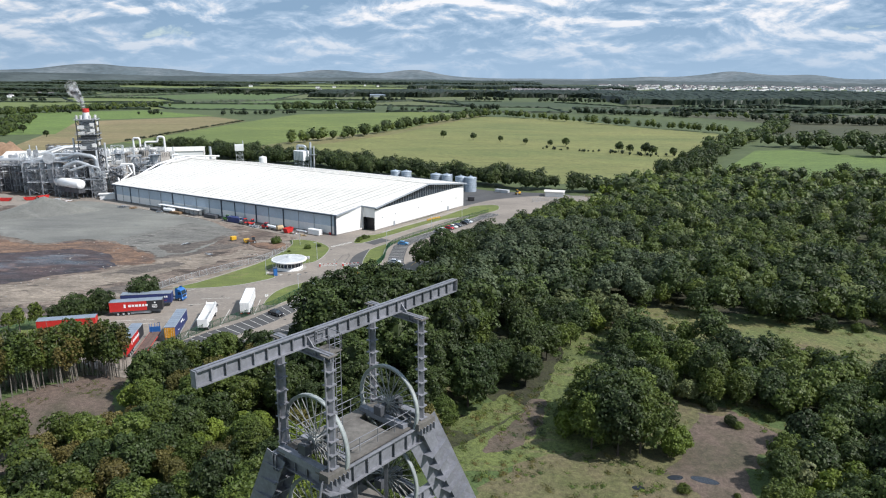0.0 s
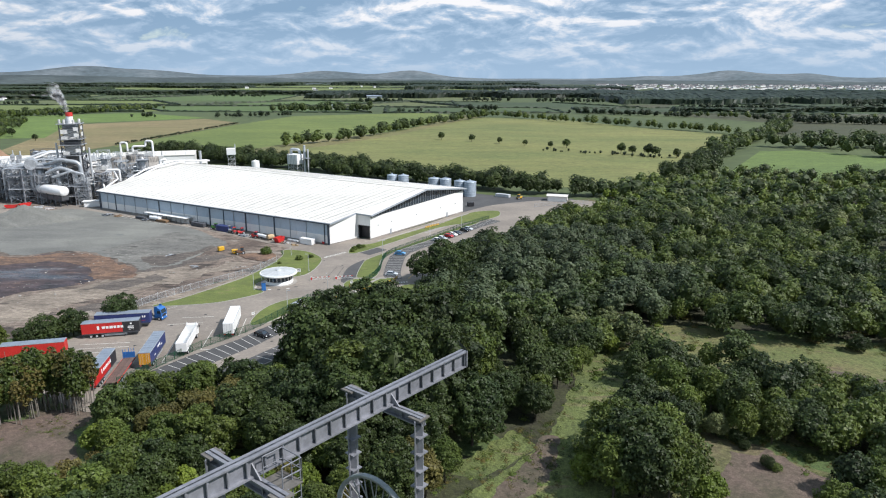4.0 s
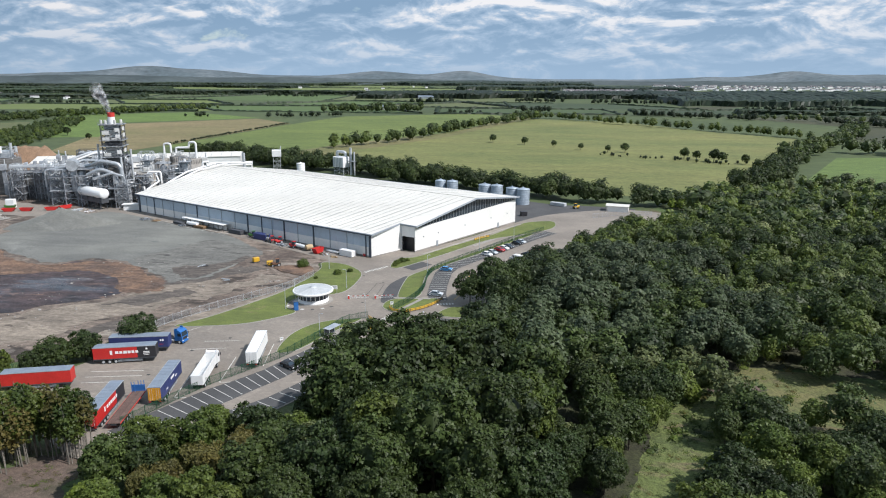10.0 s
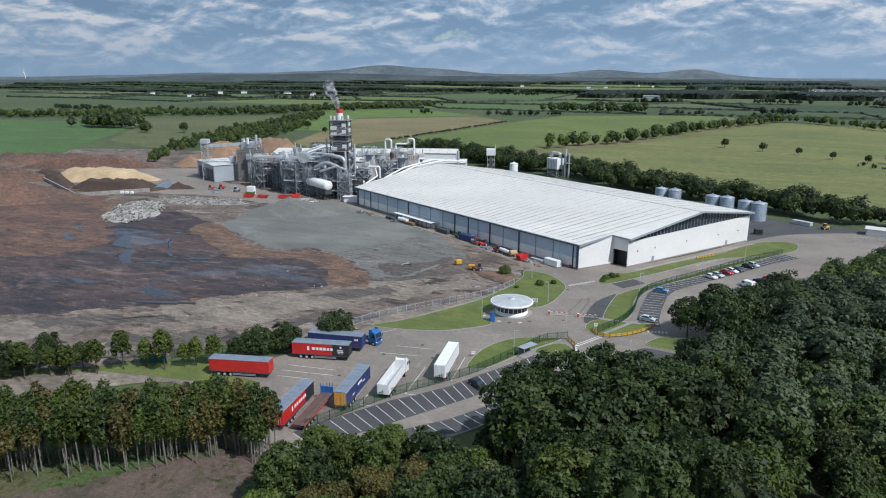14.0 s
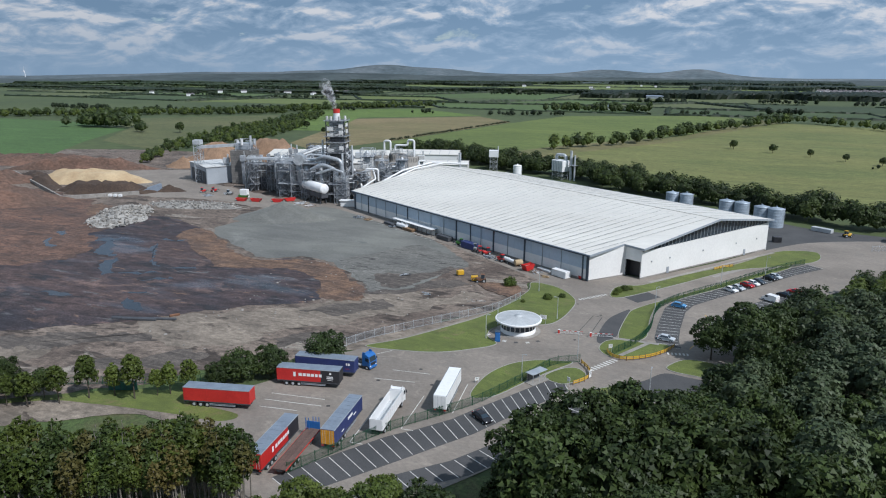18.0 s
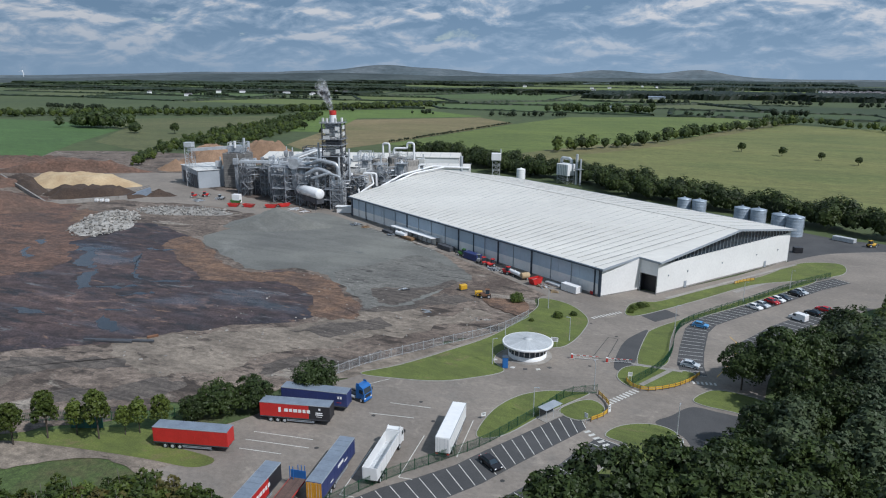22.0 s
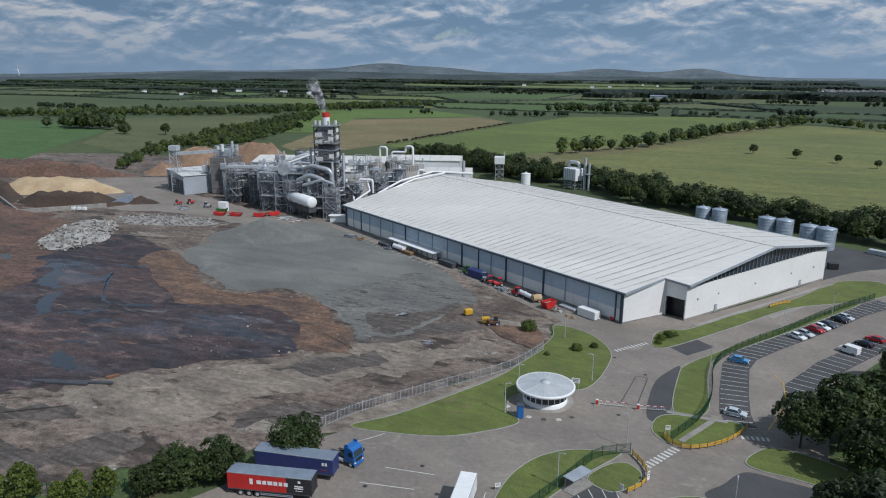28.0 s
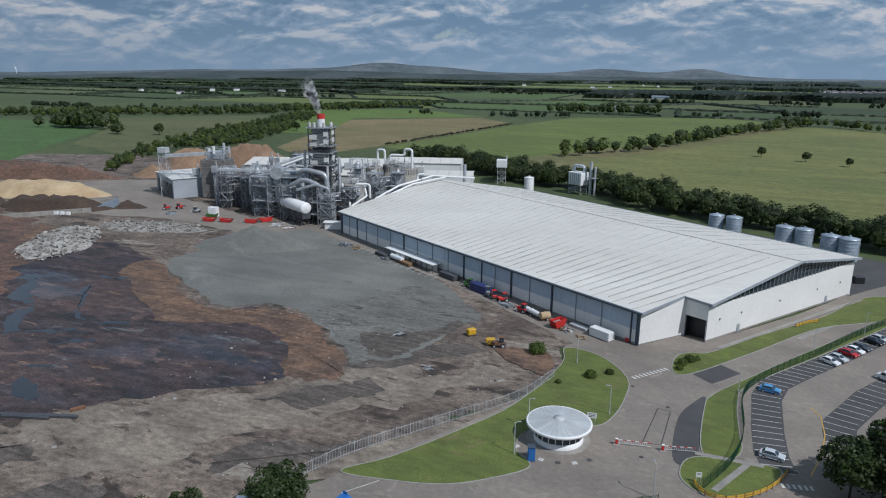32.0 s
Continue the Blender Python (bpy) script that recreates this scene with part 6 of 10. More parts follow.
# detector loop cut dark into the road before the barrier
TAR = surface("tar_seal", (0.045, 0.043, 0.042), rough=0.7, s1=1, s2=5)
loop = [(-47.0, 216.8), (-46.4, 231.5), (-44.0, 231.2), (-43.9, 217.2)]
for a, b in zip(loop, loop[1:] + loop[:1]):
    part("tar_line", strip(a, b, 0.16, 0.016), TAR, road, fix=False)
rng = random.Random(5)
for i in range(26):
    x, y = rng.uniform(-86, -44), rng.uniform(150, 245)
    if inside((x, y), ROAD_EDGE) and not any(inside((x, y), o) for _, o in LAWNS) and not inside((x, y), LOT + LOT_FRONT[::-1]):
        part("manhole_cover", Mesh().lathe((x, y, G(x, y)), ((0.4, 0.0), (0.4, 0.02), (0.0, 0.02)), 10, False), TAR, road, fix=False)
PATH_A, PATH_B = [(-38.3, 217.0), (-27.5, 217.6)], [(-34.5, 206.5), (-30, 217)]
for p in (PATH_A, PATH_B):
    part("footpath", strip(p[0], p[1], 1.1, 0.135), CONCRETE, road, "pale concrete footpath", fix=False)
part("footpath", strip((-20, 285), (-2, 316), 1.4, 0.02), CONCRETE, road, "pale concrete footpath", fix=False)
part("footpath", strip((-37.8, 269.4), (-2.5, 326.5), 1.3, 0.13), CONCRETE, road, "concrete path along the end wall", fix=False)


# ---- fences, rails, posts ----
def fence(label, points, gap, height, material, pale, post_r=0.05, group=""):
    """Posts with a panel of upright pales and two rails between each pair."""
    length = sum((Vector(b) - Vector(a)).length for a, b in zip(points, points[1:]))
    n = max(2, round(length / gap) + 1)
    pts = resample(points, n)
    ob = thing("fence", label, "fence", pose(0, 0, 0))
    pales = Mesh()
    for i, p in enumerate(pts):
        z = G(p.x, p.y)
        part("post", Mesh().box((p.x, p.y, z + height / 2), (2 * post_r, 2 * post_r, height + 0.1)), material, ob, fix=False)
        if i + 1 < len(pts):
            q = pts[i + 1]
            zq = G(q.x, q.y)
            for h in (0.25, height - 0.25):
                part("rail", Mesh().beam((p.x, p.y, z + h), (q.x, q.y, zq + h), 0.04, 0.05), material, ob, fix=False)
            k = int((q - p).length / pale)
            for j in range(1, k):
                c = p.lerp(q, j / k)
                pales.box((c.x, c.y, G(c.x, c.y) + height / 2), (0.035, 0.035, height - 0.1))
    tagged(part("pale_infill", pales, material, ob, fix=False), kind="stuff")
    return ob


fence("grey steel palisade fence round the yard", [(-97, 176), (-94, 182), (-90.4, 191.5), (-81.2, 207.2), (-72.2, 222.3), (-68.6, 236.5)], 2.75, 2.2, GALV, 0.3)
fence("green mesh fence along the car park", [(-72.5, 134), (-65.2, 151.8), (-59.2, 161.8), (-54.8, 169.6), (-51.8, 178.2), (-49.0, 186.9), (-46.6, 194.6), (-41.9, 198.6)], 2.6, 2.0, GREEN_MESH, 0.16)
fence("green mesh fence between lawn and parking bays", [(-36.2, 205.8), (-32.4, 216.4), (-31.0, 227.6), (-31.7, 242), (-29.6, 251.9), (-23.0, 264.5), (-17.0, 274.2), (-10.2, 286.7), (-1.6, 301.5), (7, 314)], 2.6, 2.0, GREEN_MESH, 0.16)
fence("dark fence beside the yard trees", [(-160, 126), (-145, 134), (-128, 143), (-112, 152), (-104, 160)], 2.75, 1.8, GREEN_MESH, 0.3)
fence("grey mesh fence by the far apron", [(30, 344), (44, 352), (58, 354)], 2.75, 2.2, GALV, 0.3)


def rail(label, points):
    length = sum((Vector(b) - Vector(a)).length for a, b in zip(points, points[1:]))
    n = round(length / 1.6) + 1
    pts = resample(points, n)
    ob = thing("timber_rail", label, "barrier", pose(0, 0, 0))
    for i, p in enumerate(pts):
        z = G(p.x, p.y)
        part("post", Mesh().box((p.x, p.y, z + 0.55), (0.16, 0.16, 1.15), bevel=0.02), TIMBER, ob)
        if i + 1 < len(pts):
            q = pts[i + 1]
            for h in (0.45, 0.85):
                part("board", Mesh().beam((p.x, p.y, z + h), (q.x, q.y, G(q.x, q.y) + h), 0.07, 0.26), YELLOW_PAINT, ob, "yellow painted board")


rail("yellow timber rail round the corner lawn", [(-37.6, 207), (-36.0, 204.6), (-33.4, 204.0), (-30.8, 205.6), (-27.8, 208.8), (-25.4, 213), (-24.0, 217.1)])
rail("yellow timber rail round the small lawn", [(-41.4, 198.0), (-39.2, 195.2), (-38.2, 192.6), (-38.4, 189.4), (-40.2, 186.2)])


def lamp_post(x, y, rz):
    ob = thing("lamp_post", "slim grey steel lamp post", "lamp post", ground_pose(x, y, rz), group="lamp posts")
    part("pole", Mesh().tube((0, 0, -0.2), (0, 0, 6.0), 0.09, 0.06, 8), GALV, ob)
    part("base", Mesh().tube((0, 0, -0.2), (0, 0, 0.9), 0.13, 0.12, 8), GALV, ob)
    part("arm", Mesh().tube((0, 0, 5.95), (0.5, 0, 6.1), 0.045, n=6), GALV, ob)
    part("lantern", Mesh().box((0.75, 0, 6.1), (0.55, 0.24, 0.14), bevel=0.04), GREY_TRIM, ob)
    return ob


for x, y, a in ((-66.6, 212.6, 0), (-66.0, 202.9, 30), (-54.4, 224.6, 200), (-42.8, 200.2, 120), (-50.3, 183.2, 0), (-25.2, 187.4, 90), (-32.5, 246, 20), (-17.4, 276.5, -30), (-5, 295, -30), (-66, 246, 0)):
    lamp_post(x, y, a)


def sign_board(x, y, rz, w, h, z, label, panel, bars=3):
    ob = thing("sign", label, "sign", ground_pose(x, y, rz), group="signs")
    for s in (-1, 1):
        part("post", Mesh().tube((s * w * 0.36, 0, -0.1), (s * w * 0.36, 0, z + h / 2), 0.04, n=6), GALV, ob)
    part("board", Mesh().box((0, -0.06, z), (w, 0.05, h), bevel=0.01), panel, ob)
    for i in range(bars):
        part("writing_bar", Mesh().box((0, -0.09, z + h * (0.28 - 0.26 * i)), (w * (0.75 - 0.15 * (i % 2)), 0.01, h * 0.1)), DARK_TRIM, ob)


sign_board(-56.6, 219.2, 10, 1.7, 1.1, 1.9, "white notice board beside the gatehouse", WHITE_METAL)
sign_board(-41.0, 185.4, 150, 0.8, 0.9, 1.5, "small white sign on the round lawn", WHITE_METAL, 2)
sign_board(-37.0, 207.6, 20, 0.9, 0.9, 1.6, "small white sign inside the yellow rail", WHITE_METAL, 2)
sign_board(-37.9, 191.2, 60, 0.7, 1.6, 1.0, "white panel sign by the crossing", WHITE_METAL, 2)
sign_board(-23.9, 183.4, 100, 1.6, 1.9, 0.7, "white sign at the wood edge", WHITE_METAL, 2)
sign_board(-58.4, 178.5, 40, 0.9, 0.7, 0.9, "low white sign on the lawn edge", WHITE_METAL, 2)


# ---- gatehouse ----
def gatehouse(x, y):
    ob = thing("gatehouse", "round white gatehouse with a broad grey disc roof", "gatehouse", ground_pose(x, y))
    part("paving", Mesh().lathe((0, 0, 0), ((5.6, -0.3), (5.6, 0.15), (0, 0.15)), 40, False), CONCRETE, ob, "round concrete footing")
    part("wall", Mesh().lathe((0, 0, 0), ((4.35, 0.1), (4.35, 1.15), (4.15, 1.15), (4.15, 0.1)), 40), WHITE_METAL, ob, "white round wall")
    part("interior", Mesh().lathe((0, 0, 0), ((3.0, 0.1), (3.0, 2.9)), 24), STEEL_DARK, ob)
    n = 22
    for i in range(n):
        a0, a1 = 2 * math.pi * (i + 0.06) / n, 2 * math.pi * (i + 0.94) / n
        pane = Mesh().add([(4.25 * math.cos(a), 4.25 * math.sin(a), z) for z in (1.18, 2.5) for a in (a0, a1)], [(0, 1, 3, 2)])
        part("window_pane", pane, GLASS, ob, fix=False)
        a = 2 * math.pi * i / n
        part("mullion", Mesh().box((4.28 * math.cos(a), 4.28 * math.sin(a), 1.85), (0.14, 0.14, 1.4), math.degrees(a)), WHITE_METAL, ob, fix=False)
    part("lintel", Mesh().lathe((0, 0, 0), ((4.38, 2.48), (4.38, 2.95), (4.1, 2.95)), 40), WHITE_METAL, ob)
    part("soffit", Mesh().lathe((0, 0, 0), ((4.0, 2.93), (5.6, 2.95)), 40), WHITE_METAL, ob)
    part("fascia", Mesh().lathe((0, 0, 0), ((5.6, 2.93), (5.75, 3.0), (5.78, 3.4), (5.62, 3.5), (5.45, 3.46)), 48), WHITE_METAL, ob, "white rounded roof edge")
    n = 32
    for i in range(n):
        a0, a1 = 2 * math.pi * (i + 0.03) / n, 2 * math.pi * (i + 0.97) / n
        v = [(r * math.cos(a), r * math.sin(a), z) for r, z in ((5.5, 3.44), (0.9, 4.02)) for a in (a0, a1)]
        part("roof_panel", Mesh().add(v, [(0, 1, 3, 2)]), ROOF_GREY, ob, fix=False)
    part("roof_deck", Mesh().lathe((0, 0, 0), ((5.5, 3.40), (0.8, 3.99)), 48), GREY_TRIM, ob)
    part("roof_cap", Mesh().lathe((0, 0, 0), ((1.0, 3.98), (1.0, 4.1), (0.0, 4.16)), 24), ROOF_GREY, ob)


ROOF_GREY = surface("pale_grey_roof", (0.50, 0.515, 0.52), (0.42, 0.435, 0.44), rough=0.45, s1=0.3, s2=2, v2=0.06, bump=0, objects=0.08)
gatehouse(-60.7, 211.4)


def swing_barrier(x, y, x2, y2, label):
    a = heading((x, y), (x2, y2))
    span = (Vector((x2, y2)) - Vector((x, y))).length
    ob = thing("road_barrier", label, "barrier", ground_pose(x, y, a), group="road barriers")
    part("cabinet", Mesh().box((0, 0, 0.55), (0.45, 0.4, 1.1), bevel=0.04), BARRIER_RED, ob, "red and white motor cabinet")
    part("cabinet_top", Mesh().box((0, 0, 1.15), (0.5, 0.45, 0.12), bevel=0.03), WHITE_METAL, ob)
    part("island", Mesh().box((0, 0, 0.05), (1.2, 1.0, 0.24), bevel=0.05), CONCRETE, ob)
    for k in range(8):
        part("arm_section", Mesh().box((0.3 + span * (k + 0.5) / 8, 0, 1.0), (span / 8, 0.06, 0.12)), BARRIER_RED if k % 2 else WHITE_METAL, ob)
    m = Mesh()
    for k in range(int(span / 0.3)):
        m.box((0.45 + 0.3 * k, 0, 0.66), (0.03, 0.03, 0.62))
    m.box((0.3 + span / 2, 0, 0.36), (span, 0.04, 0.05))
    part("skirt", m, WHITE_METAL, ob, "hanging white bars")


BARRIER_RED = surface("barrier_red", (0.55, 0.04, 0.03), rough=0.5, s1=1, s2=5, v2=0.1)
swing_barrier(-51.0, 214.0, -45.6, 215.2, "red and white lifting barrier by the gatehouse")
swing_barrier(-43.4, 215.4, -38.6, 216.9, "red and white lifting barrier at the exit lane")


def cabinet(x, y, rz, w, d, h, mat, label, category):
    ob = thing("cabinet", label, category, ground_pose(x, y, rz))
    part("body", Mesh().box((0, 0, h / 2), (w, d, h), bevel=0.05), mat, ob)
    part("roof", Mesh().box((0, 0, h + 0.04), (w + 0.12, d + 0.12, 0.12), bevel=0.03), DARK_TRIM, ob)
    part("door", Mesh().box((0, -d / 2 - 0.03, h * 0.48), (w * 0.8, 0.05, h * 0.85), bevel=0.02), mat, ob)


cabinet(-62.9, 202.6, 20, 1.25, 1.25, 2.5, CAB_BLUE, "blue metal cabin with dark roof on the kerb", "cabin")
rng = random.Random(8)
for i in range(14):
    a = radians(205 + 10 * i)
    if i % 2 == 0:
        part("paving_slab", strip((-60.7 + 7.6 * math.cos(a), 211.4 + 7.6 * math.sin(a)), (-60.7 + 8.5 * math.cos(a), 211.4 + 8.5 * math.sin(a)), 0.9, 0.018), LINE if i % 4 else ASPHALT, road, fix=False)


def shelter(x, y, rz):
    ob = thing("bus_shelter", "grey glazed cycle shelter on a pale slab", "shelter", ground_pose(x, y, rz))
    part("slab", Mesh().box((0, 0, 0.05), (5.0, 2.6, 0.22)), CONCRETE, ob)
    for sx in (-2.0, 0, 2.0):
        for sy in (-0.8, 0.8):
            part("post", Mesh().tube((sx, sy, 0), (sx, sy, 2.2), 0.04, n=6), GALV, ob)
    part("roof", Mesh().box((0, 0, 2.28), (4.6, 2.1, 0.1), bevel=0.03), GREY_TRIM, ob)
    for sx in (-1.0, 1.0):
        part("pane", Mesh().box((sx, 0.82, 1.2), (1.85, 0.03, 1.7)), GLASS, ob)


shelter(-47.6, 184.8, 66)


# ---- vehicles ----
def wheel(parent, x, y, r, w):
    tyre = part("wheel", Mesh().tube((x, y - w / 2, r), (x, y + w / 2, r), r, n=14), RUBBER, parent)
    s = 1 if y > 0 else -1
    part("rim", Mesh().tube((x, y + s * (w / 2 - 0.02), r), (x, y + s * (w / 2 + 0.03), r), r * 0.55, n=12), GALV, tyre)


def trailer(x, y, rz, label, side, roof, nose=None, bars=(), rear=None, length=13.2):
    """A curtain-sided or box semi-trailer; x forward."""
    ob = thing("semi_trailer", label, "trailer", ground_pose(x, y, rz), group="parked trailers")
    L, W = length, 2.5
    cut = L * 0.30 if nose else 0.0
    part("body", Mesh().box((-cut / 2, 0, 2.52), (L - cut, W, 2.7), bevel=0.05), side, ob)
    if nose:
        part("nose_panel", Mesh().box((L / 2 - cut / 2 + 0.003, 0, 2.52), (cut, W, 2.7), bevel=0.05), nose, ob, "contrasting front section")
    part("roof", Mesh().box((0, 0, 3.90), (L - 0.02, W - 0.08, 0.09), bevel=0.03), roof, ob, "grey roof sheet")
    for i in range(1, 9):
        part("roof_bow", Mesh().box((-L / 2 + L * i / 9, 0, 3.955), (0.12, W - 0.14, 0.03)), roof, ob, fix=False)
    for s in (-1, 1):
        part("cant_rail", Mesh().box((0, s * (W / 2 - 0.02), 3.84), (L + 0.02, 0.10, 0.14)), GREY_TRIM, ob)
        part("side_rail", Mesh().box((0, s * (W / 2 - 0.02), 1.12), (L + 0.02, 0.1, 0.16)), STEEL_DARK, ob)
        for i in range(3):
            wheel(ob, -L / 2 + 2.0 + 1.31 * i, s * 1.02, 0.5, 0.4)
        part("side_guard", Mesh().box((0.8, s * 1.15, 0.75), (5.6, 0.05, 0.12)), GREY_TRIM, ob)
        part("side_guard", Mesh().box((0.8, s * 1.15, 0.5), (5.6, 0.05, 0.12)), GREY_TRIM, ob)
        part("landing_leg", Mesh().box((L / 2 - 3.2, s * 0.8, 0.55), (0.16, 0.16, 1.1)), STEEL_DARK, ob)
        for i in range(10):
            part("strap", Mesh().box((-L / 2 + 0.7 + i * (L - cut - 1.2) / 9, s * (W / 2 + 0.008), 2.4), (0.05, 0.02, 2.3)), side, ob, fix=False)
        for bx, bz, bw, bh, mat in bars:
            part("writing_bar", Mesh().box((bx, s * (W / 2 + 0.022), bz), (bw, 0.02, bh)), mat, ob)
    part("chassis", Mesh().box((0, 0, 0.98), (L - 0.4, 0.9, 0.22)), STEEL_DARK, ob)
    for s in (-1, 1):
        d = part("rear_door", Mesh().box((-L / 2 - 0.03, s * 0.61, 2.5), (0.06, 1.18, 2.6), bevel=0.02), rear or side, ob)
        for k in (0.25, -0.2):
            part("lock_bar", Mesh().tube((-L / 2 - 0.08, s * (0.61 + k), 1.25), (-L / 2 - 0.08, s * (0.61 + k), 3.75), 0.025, n=6), GALV, d)
        part("tail_lamp", Mesh().box((-L / 2 - 0.05, s * 0.95, 0.95), (0.08, 0.4, 0.14)), BARRIER_RED, ob)
    part("bumper", Mesh().box((-L / 2 - 0.02, 0, 0.6), (0.1, 2.3, 0.14)), STEEL_DARK, ob)
    return ob


W_ = WHITE_METAL
LOGO = [(-2.8, 2.62, 0.5, 0.95, W_), (-1.6, 2.62, 0.7, 0.62, W_), (-0.75, 2.62, 0.62, 0.62, W_), (0.15, 2.62, 0.75, 0.62, W_), (1.0, 2.62, 0.6, 0.62, W_), (1.8, 2.62, 0.55, 0.62, W_), (2.6, 2.62, 0.6, 0.62, W_)]
SMALL = [(4.7, 3.2, 0.4, 0.4, W_), (4.6, 2.5, 1.3, 0.2, W_), (4.6, 2.15, 1.4, 0.2, W_), (4.6, 1.75, 1.1, 0.08, W_)]
trailer(-88.6, 162.7, 16, "red curtain-sided trailer with white logo blocks and black nose", RED, GREY_TOP, BLACK, LOGO + SMALL)
trailer(-88.8, 169.0, 12.5, "navy curtain-sided trailer behind a red one", NAVY, GREY_TOP, None, [(5.4, 2.9, 0.35, 0.5, W_), (4.9, 2.9, 0.35, 0.5, W_), (5.0, 1.9, 0.9, 0.1, BARRIER_RED)])
trailer(-98.5, 147.5, 17, "plain red curtain-sided trailer with grey roof", RED, GREY_TOP)
trailer(-78.0, 137.9, 101, "red trailer with black nose and white logo blocks", RED, GREY_TOP, BLACK, LOGO)
YEL = surface("amber_panel", (0.62, 0.30, 0.02), (0.55, 0.26, 0.02), rough=0.5, s1=0.6, s2=4, v2=0.1)
trailer(-72.0, 149.2, 101, "navy curtain-sided trailer with amber rear doors", NAVY, GREY_TOP, None, [(0.5, 2.9, 2.2, 0.5, W_), (2.6, 2.3, 1.2, 0.25, W_), (-3.0, 2.0, 1.0, 0.2, W_)], YEL)
trailer(-60.6, 168.9, 101, "plain white box trailer with closed rear doors", W_, W_, length=12.8)


def bulk_tipper(x, y, rz):
    ob = thing("tipper_lorry", "white bulk tipper lorry with an open grey body", "lorry", ground_pose(x, y, rz))
    L, W = 11.2, 2.5
    for s in (-1, 1):
        part("side_board", Mesh().box((-1.4, s * 1.2, 2.25), (L, 0.1, 2.1), bevel=0.03), W_, ob, "white ribbed body side")
        for i in range(9):
            part("rib", Mesh().box((-1.4 - L / 2 + 0.6 + i * 1.25, s * 1.27, 2.25), (0.1, 0.06, 2.0)), W_, ob, fix=False)
        for xw in (-5.6, -4.3, -3.0, 4.4):
            wheel(ob, xw, s * 1.02, 0.5, 0.38)
    part("tailgate", Mesh().box((-1.4 - L / 2, 0, 2.25), (0.1, 2.3, 2.1), bevel=0.03), W_, ob)
    part("headboard", Mesh().box((-1.4 + L / 2, 0, 2.35), (0.1, 2.3, 2.3), bevel=0.03), W_, ob)
    part("floor", Mesh().box((-1.4, 0, 1.25), (L, 2.4, 0.12)), GALV, ob, "bare metal body floor")
    part("sheet_roll", Mesh().tube((-1.4 - L / 2, -1.2, 3.4), (-1.4 + L / 2, -1.2, 3.4), 0.09, n=8), GALV, ob)
    part("chassis", Mesh().box((-0.4, 0, 0.95), (12.8, 0.9, 0.25)), STEEL_DARK, ob)
    cab(ob, 5.6, W_)


def cab(ob, x, paint):
    part("cab", Mesh().add([(x + dx, s * 1.22, z) for s in (-1, 1) for dx, z in ((-0.95, 0.75), (1.05, 0.75), (1.1, 1.9), (0.8, 3.1), (0.2, 3.45), (-0.95, 3.45))],
                           [(0, 1, 2, 3, 4, 5), (11, 10, 9, 8, 7, 6)] + [(i, (i + 1) % 6, 6 + (i + 1) % 6, 6 + i) for i in range(6)]), paint, ob, "painted sleeper cab")
    part("windscreen", Mesh().add([(x + 1.115, -1.05, 1.95), (x + 1.115, 1.05, 1.95), (x + 0.84, 1.0, 2.95), (x + 0.84, -1.0, 2.95)], [(0, 1, 2, 3)]), GLASS, ob, fix=False)
    for s in (-1, 1):
        part("side_window", Mesh().box((x + 0.35, s * 1.225, 2.35), (0.9, 0.02, 0.75)), GLASS, ob)
        part("mirror", Mesh().box((x + 1.0, s * 1.42, 2.3), (0.12, 0.25, 0.6), bevel=0.03), BLACK, ob)
        part("headlamp", Mesh().box((x + 1.08, s * 0.9, 0.95), (0.08, 0.4, 0.2)), W_, ob)
        part("air_deflector", Mesh().box((x - 0.5, s * 1.1, 3.6), (0.8, 0.1, 0.5), bevel=0.03), paint, ob)
    part("bumper", Mesh().box((x + 1.05, 0, 0.55), (0.25, 2.4, 0.45), bevel=0.06), paint, ob)
    part("grille", Mesh().box((x + 1.11, 0, 1.4), (0.05, 1.6, 0.6)), BLACK, ob)


bulk_tipper(-67.3, 157.3, 101)


def tractor_unit(x, y, rz):
    ob = thing("lorry_tractor", "bright blue lorry tractor unit parked without trailer", "lorry", ground_pose(x, y, rz))
    cab(ob, 1.9, CAB_BLUE)
    part("chassis", Mesh().box((-0.6, 0, 0.85), (5.0, 0.95, 0.3)), STEEL_DARK, ob)
    part("fifth_wheel", Mesh().box((-1.6, 0, 1.1), (0.9, 0.8, 0.15), bevel=0.04), STEEL_DARK, ob)
    part("tank", Mesh().tube((-0.4, -1.0, 0.75), (0.6, -1.0, 0.75), 0.3, n=12), GALV, ob)
    for s in (-1, 1):
        wheel(ob, 2.2, s * 1.05, 0.5, 0.35)
        wheel(ob, -1.6, s * 1.0, 0.5, 0.5)
        part("mudguard", Mesh().box((-1.6, s * 1.0, 1.08), (1.2, 0.5, 0.05), bevel=0.02), BLACK, ob)


tractor_unit(-84.0, 175.4, -8)


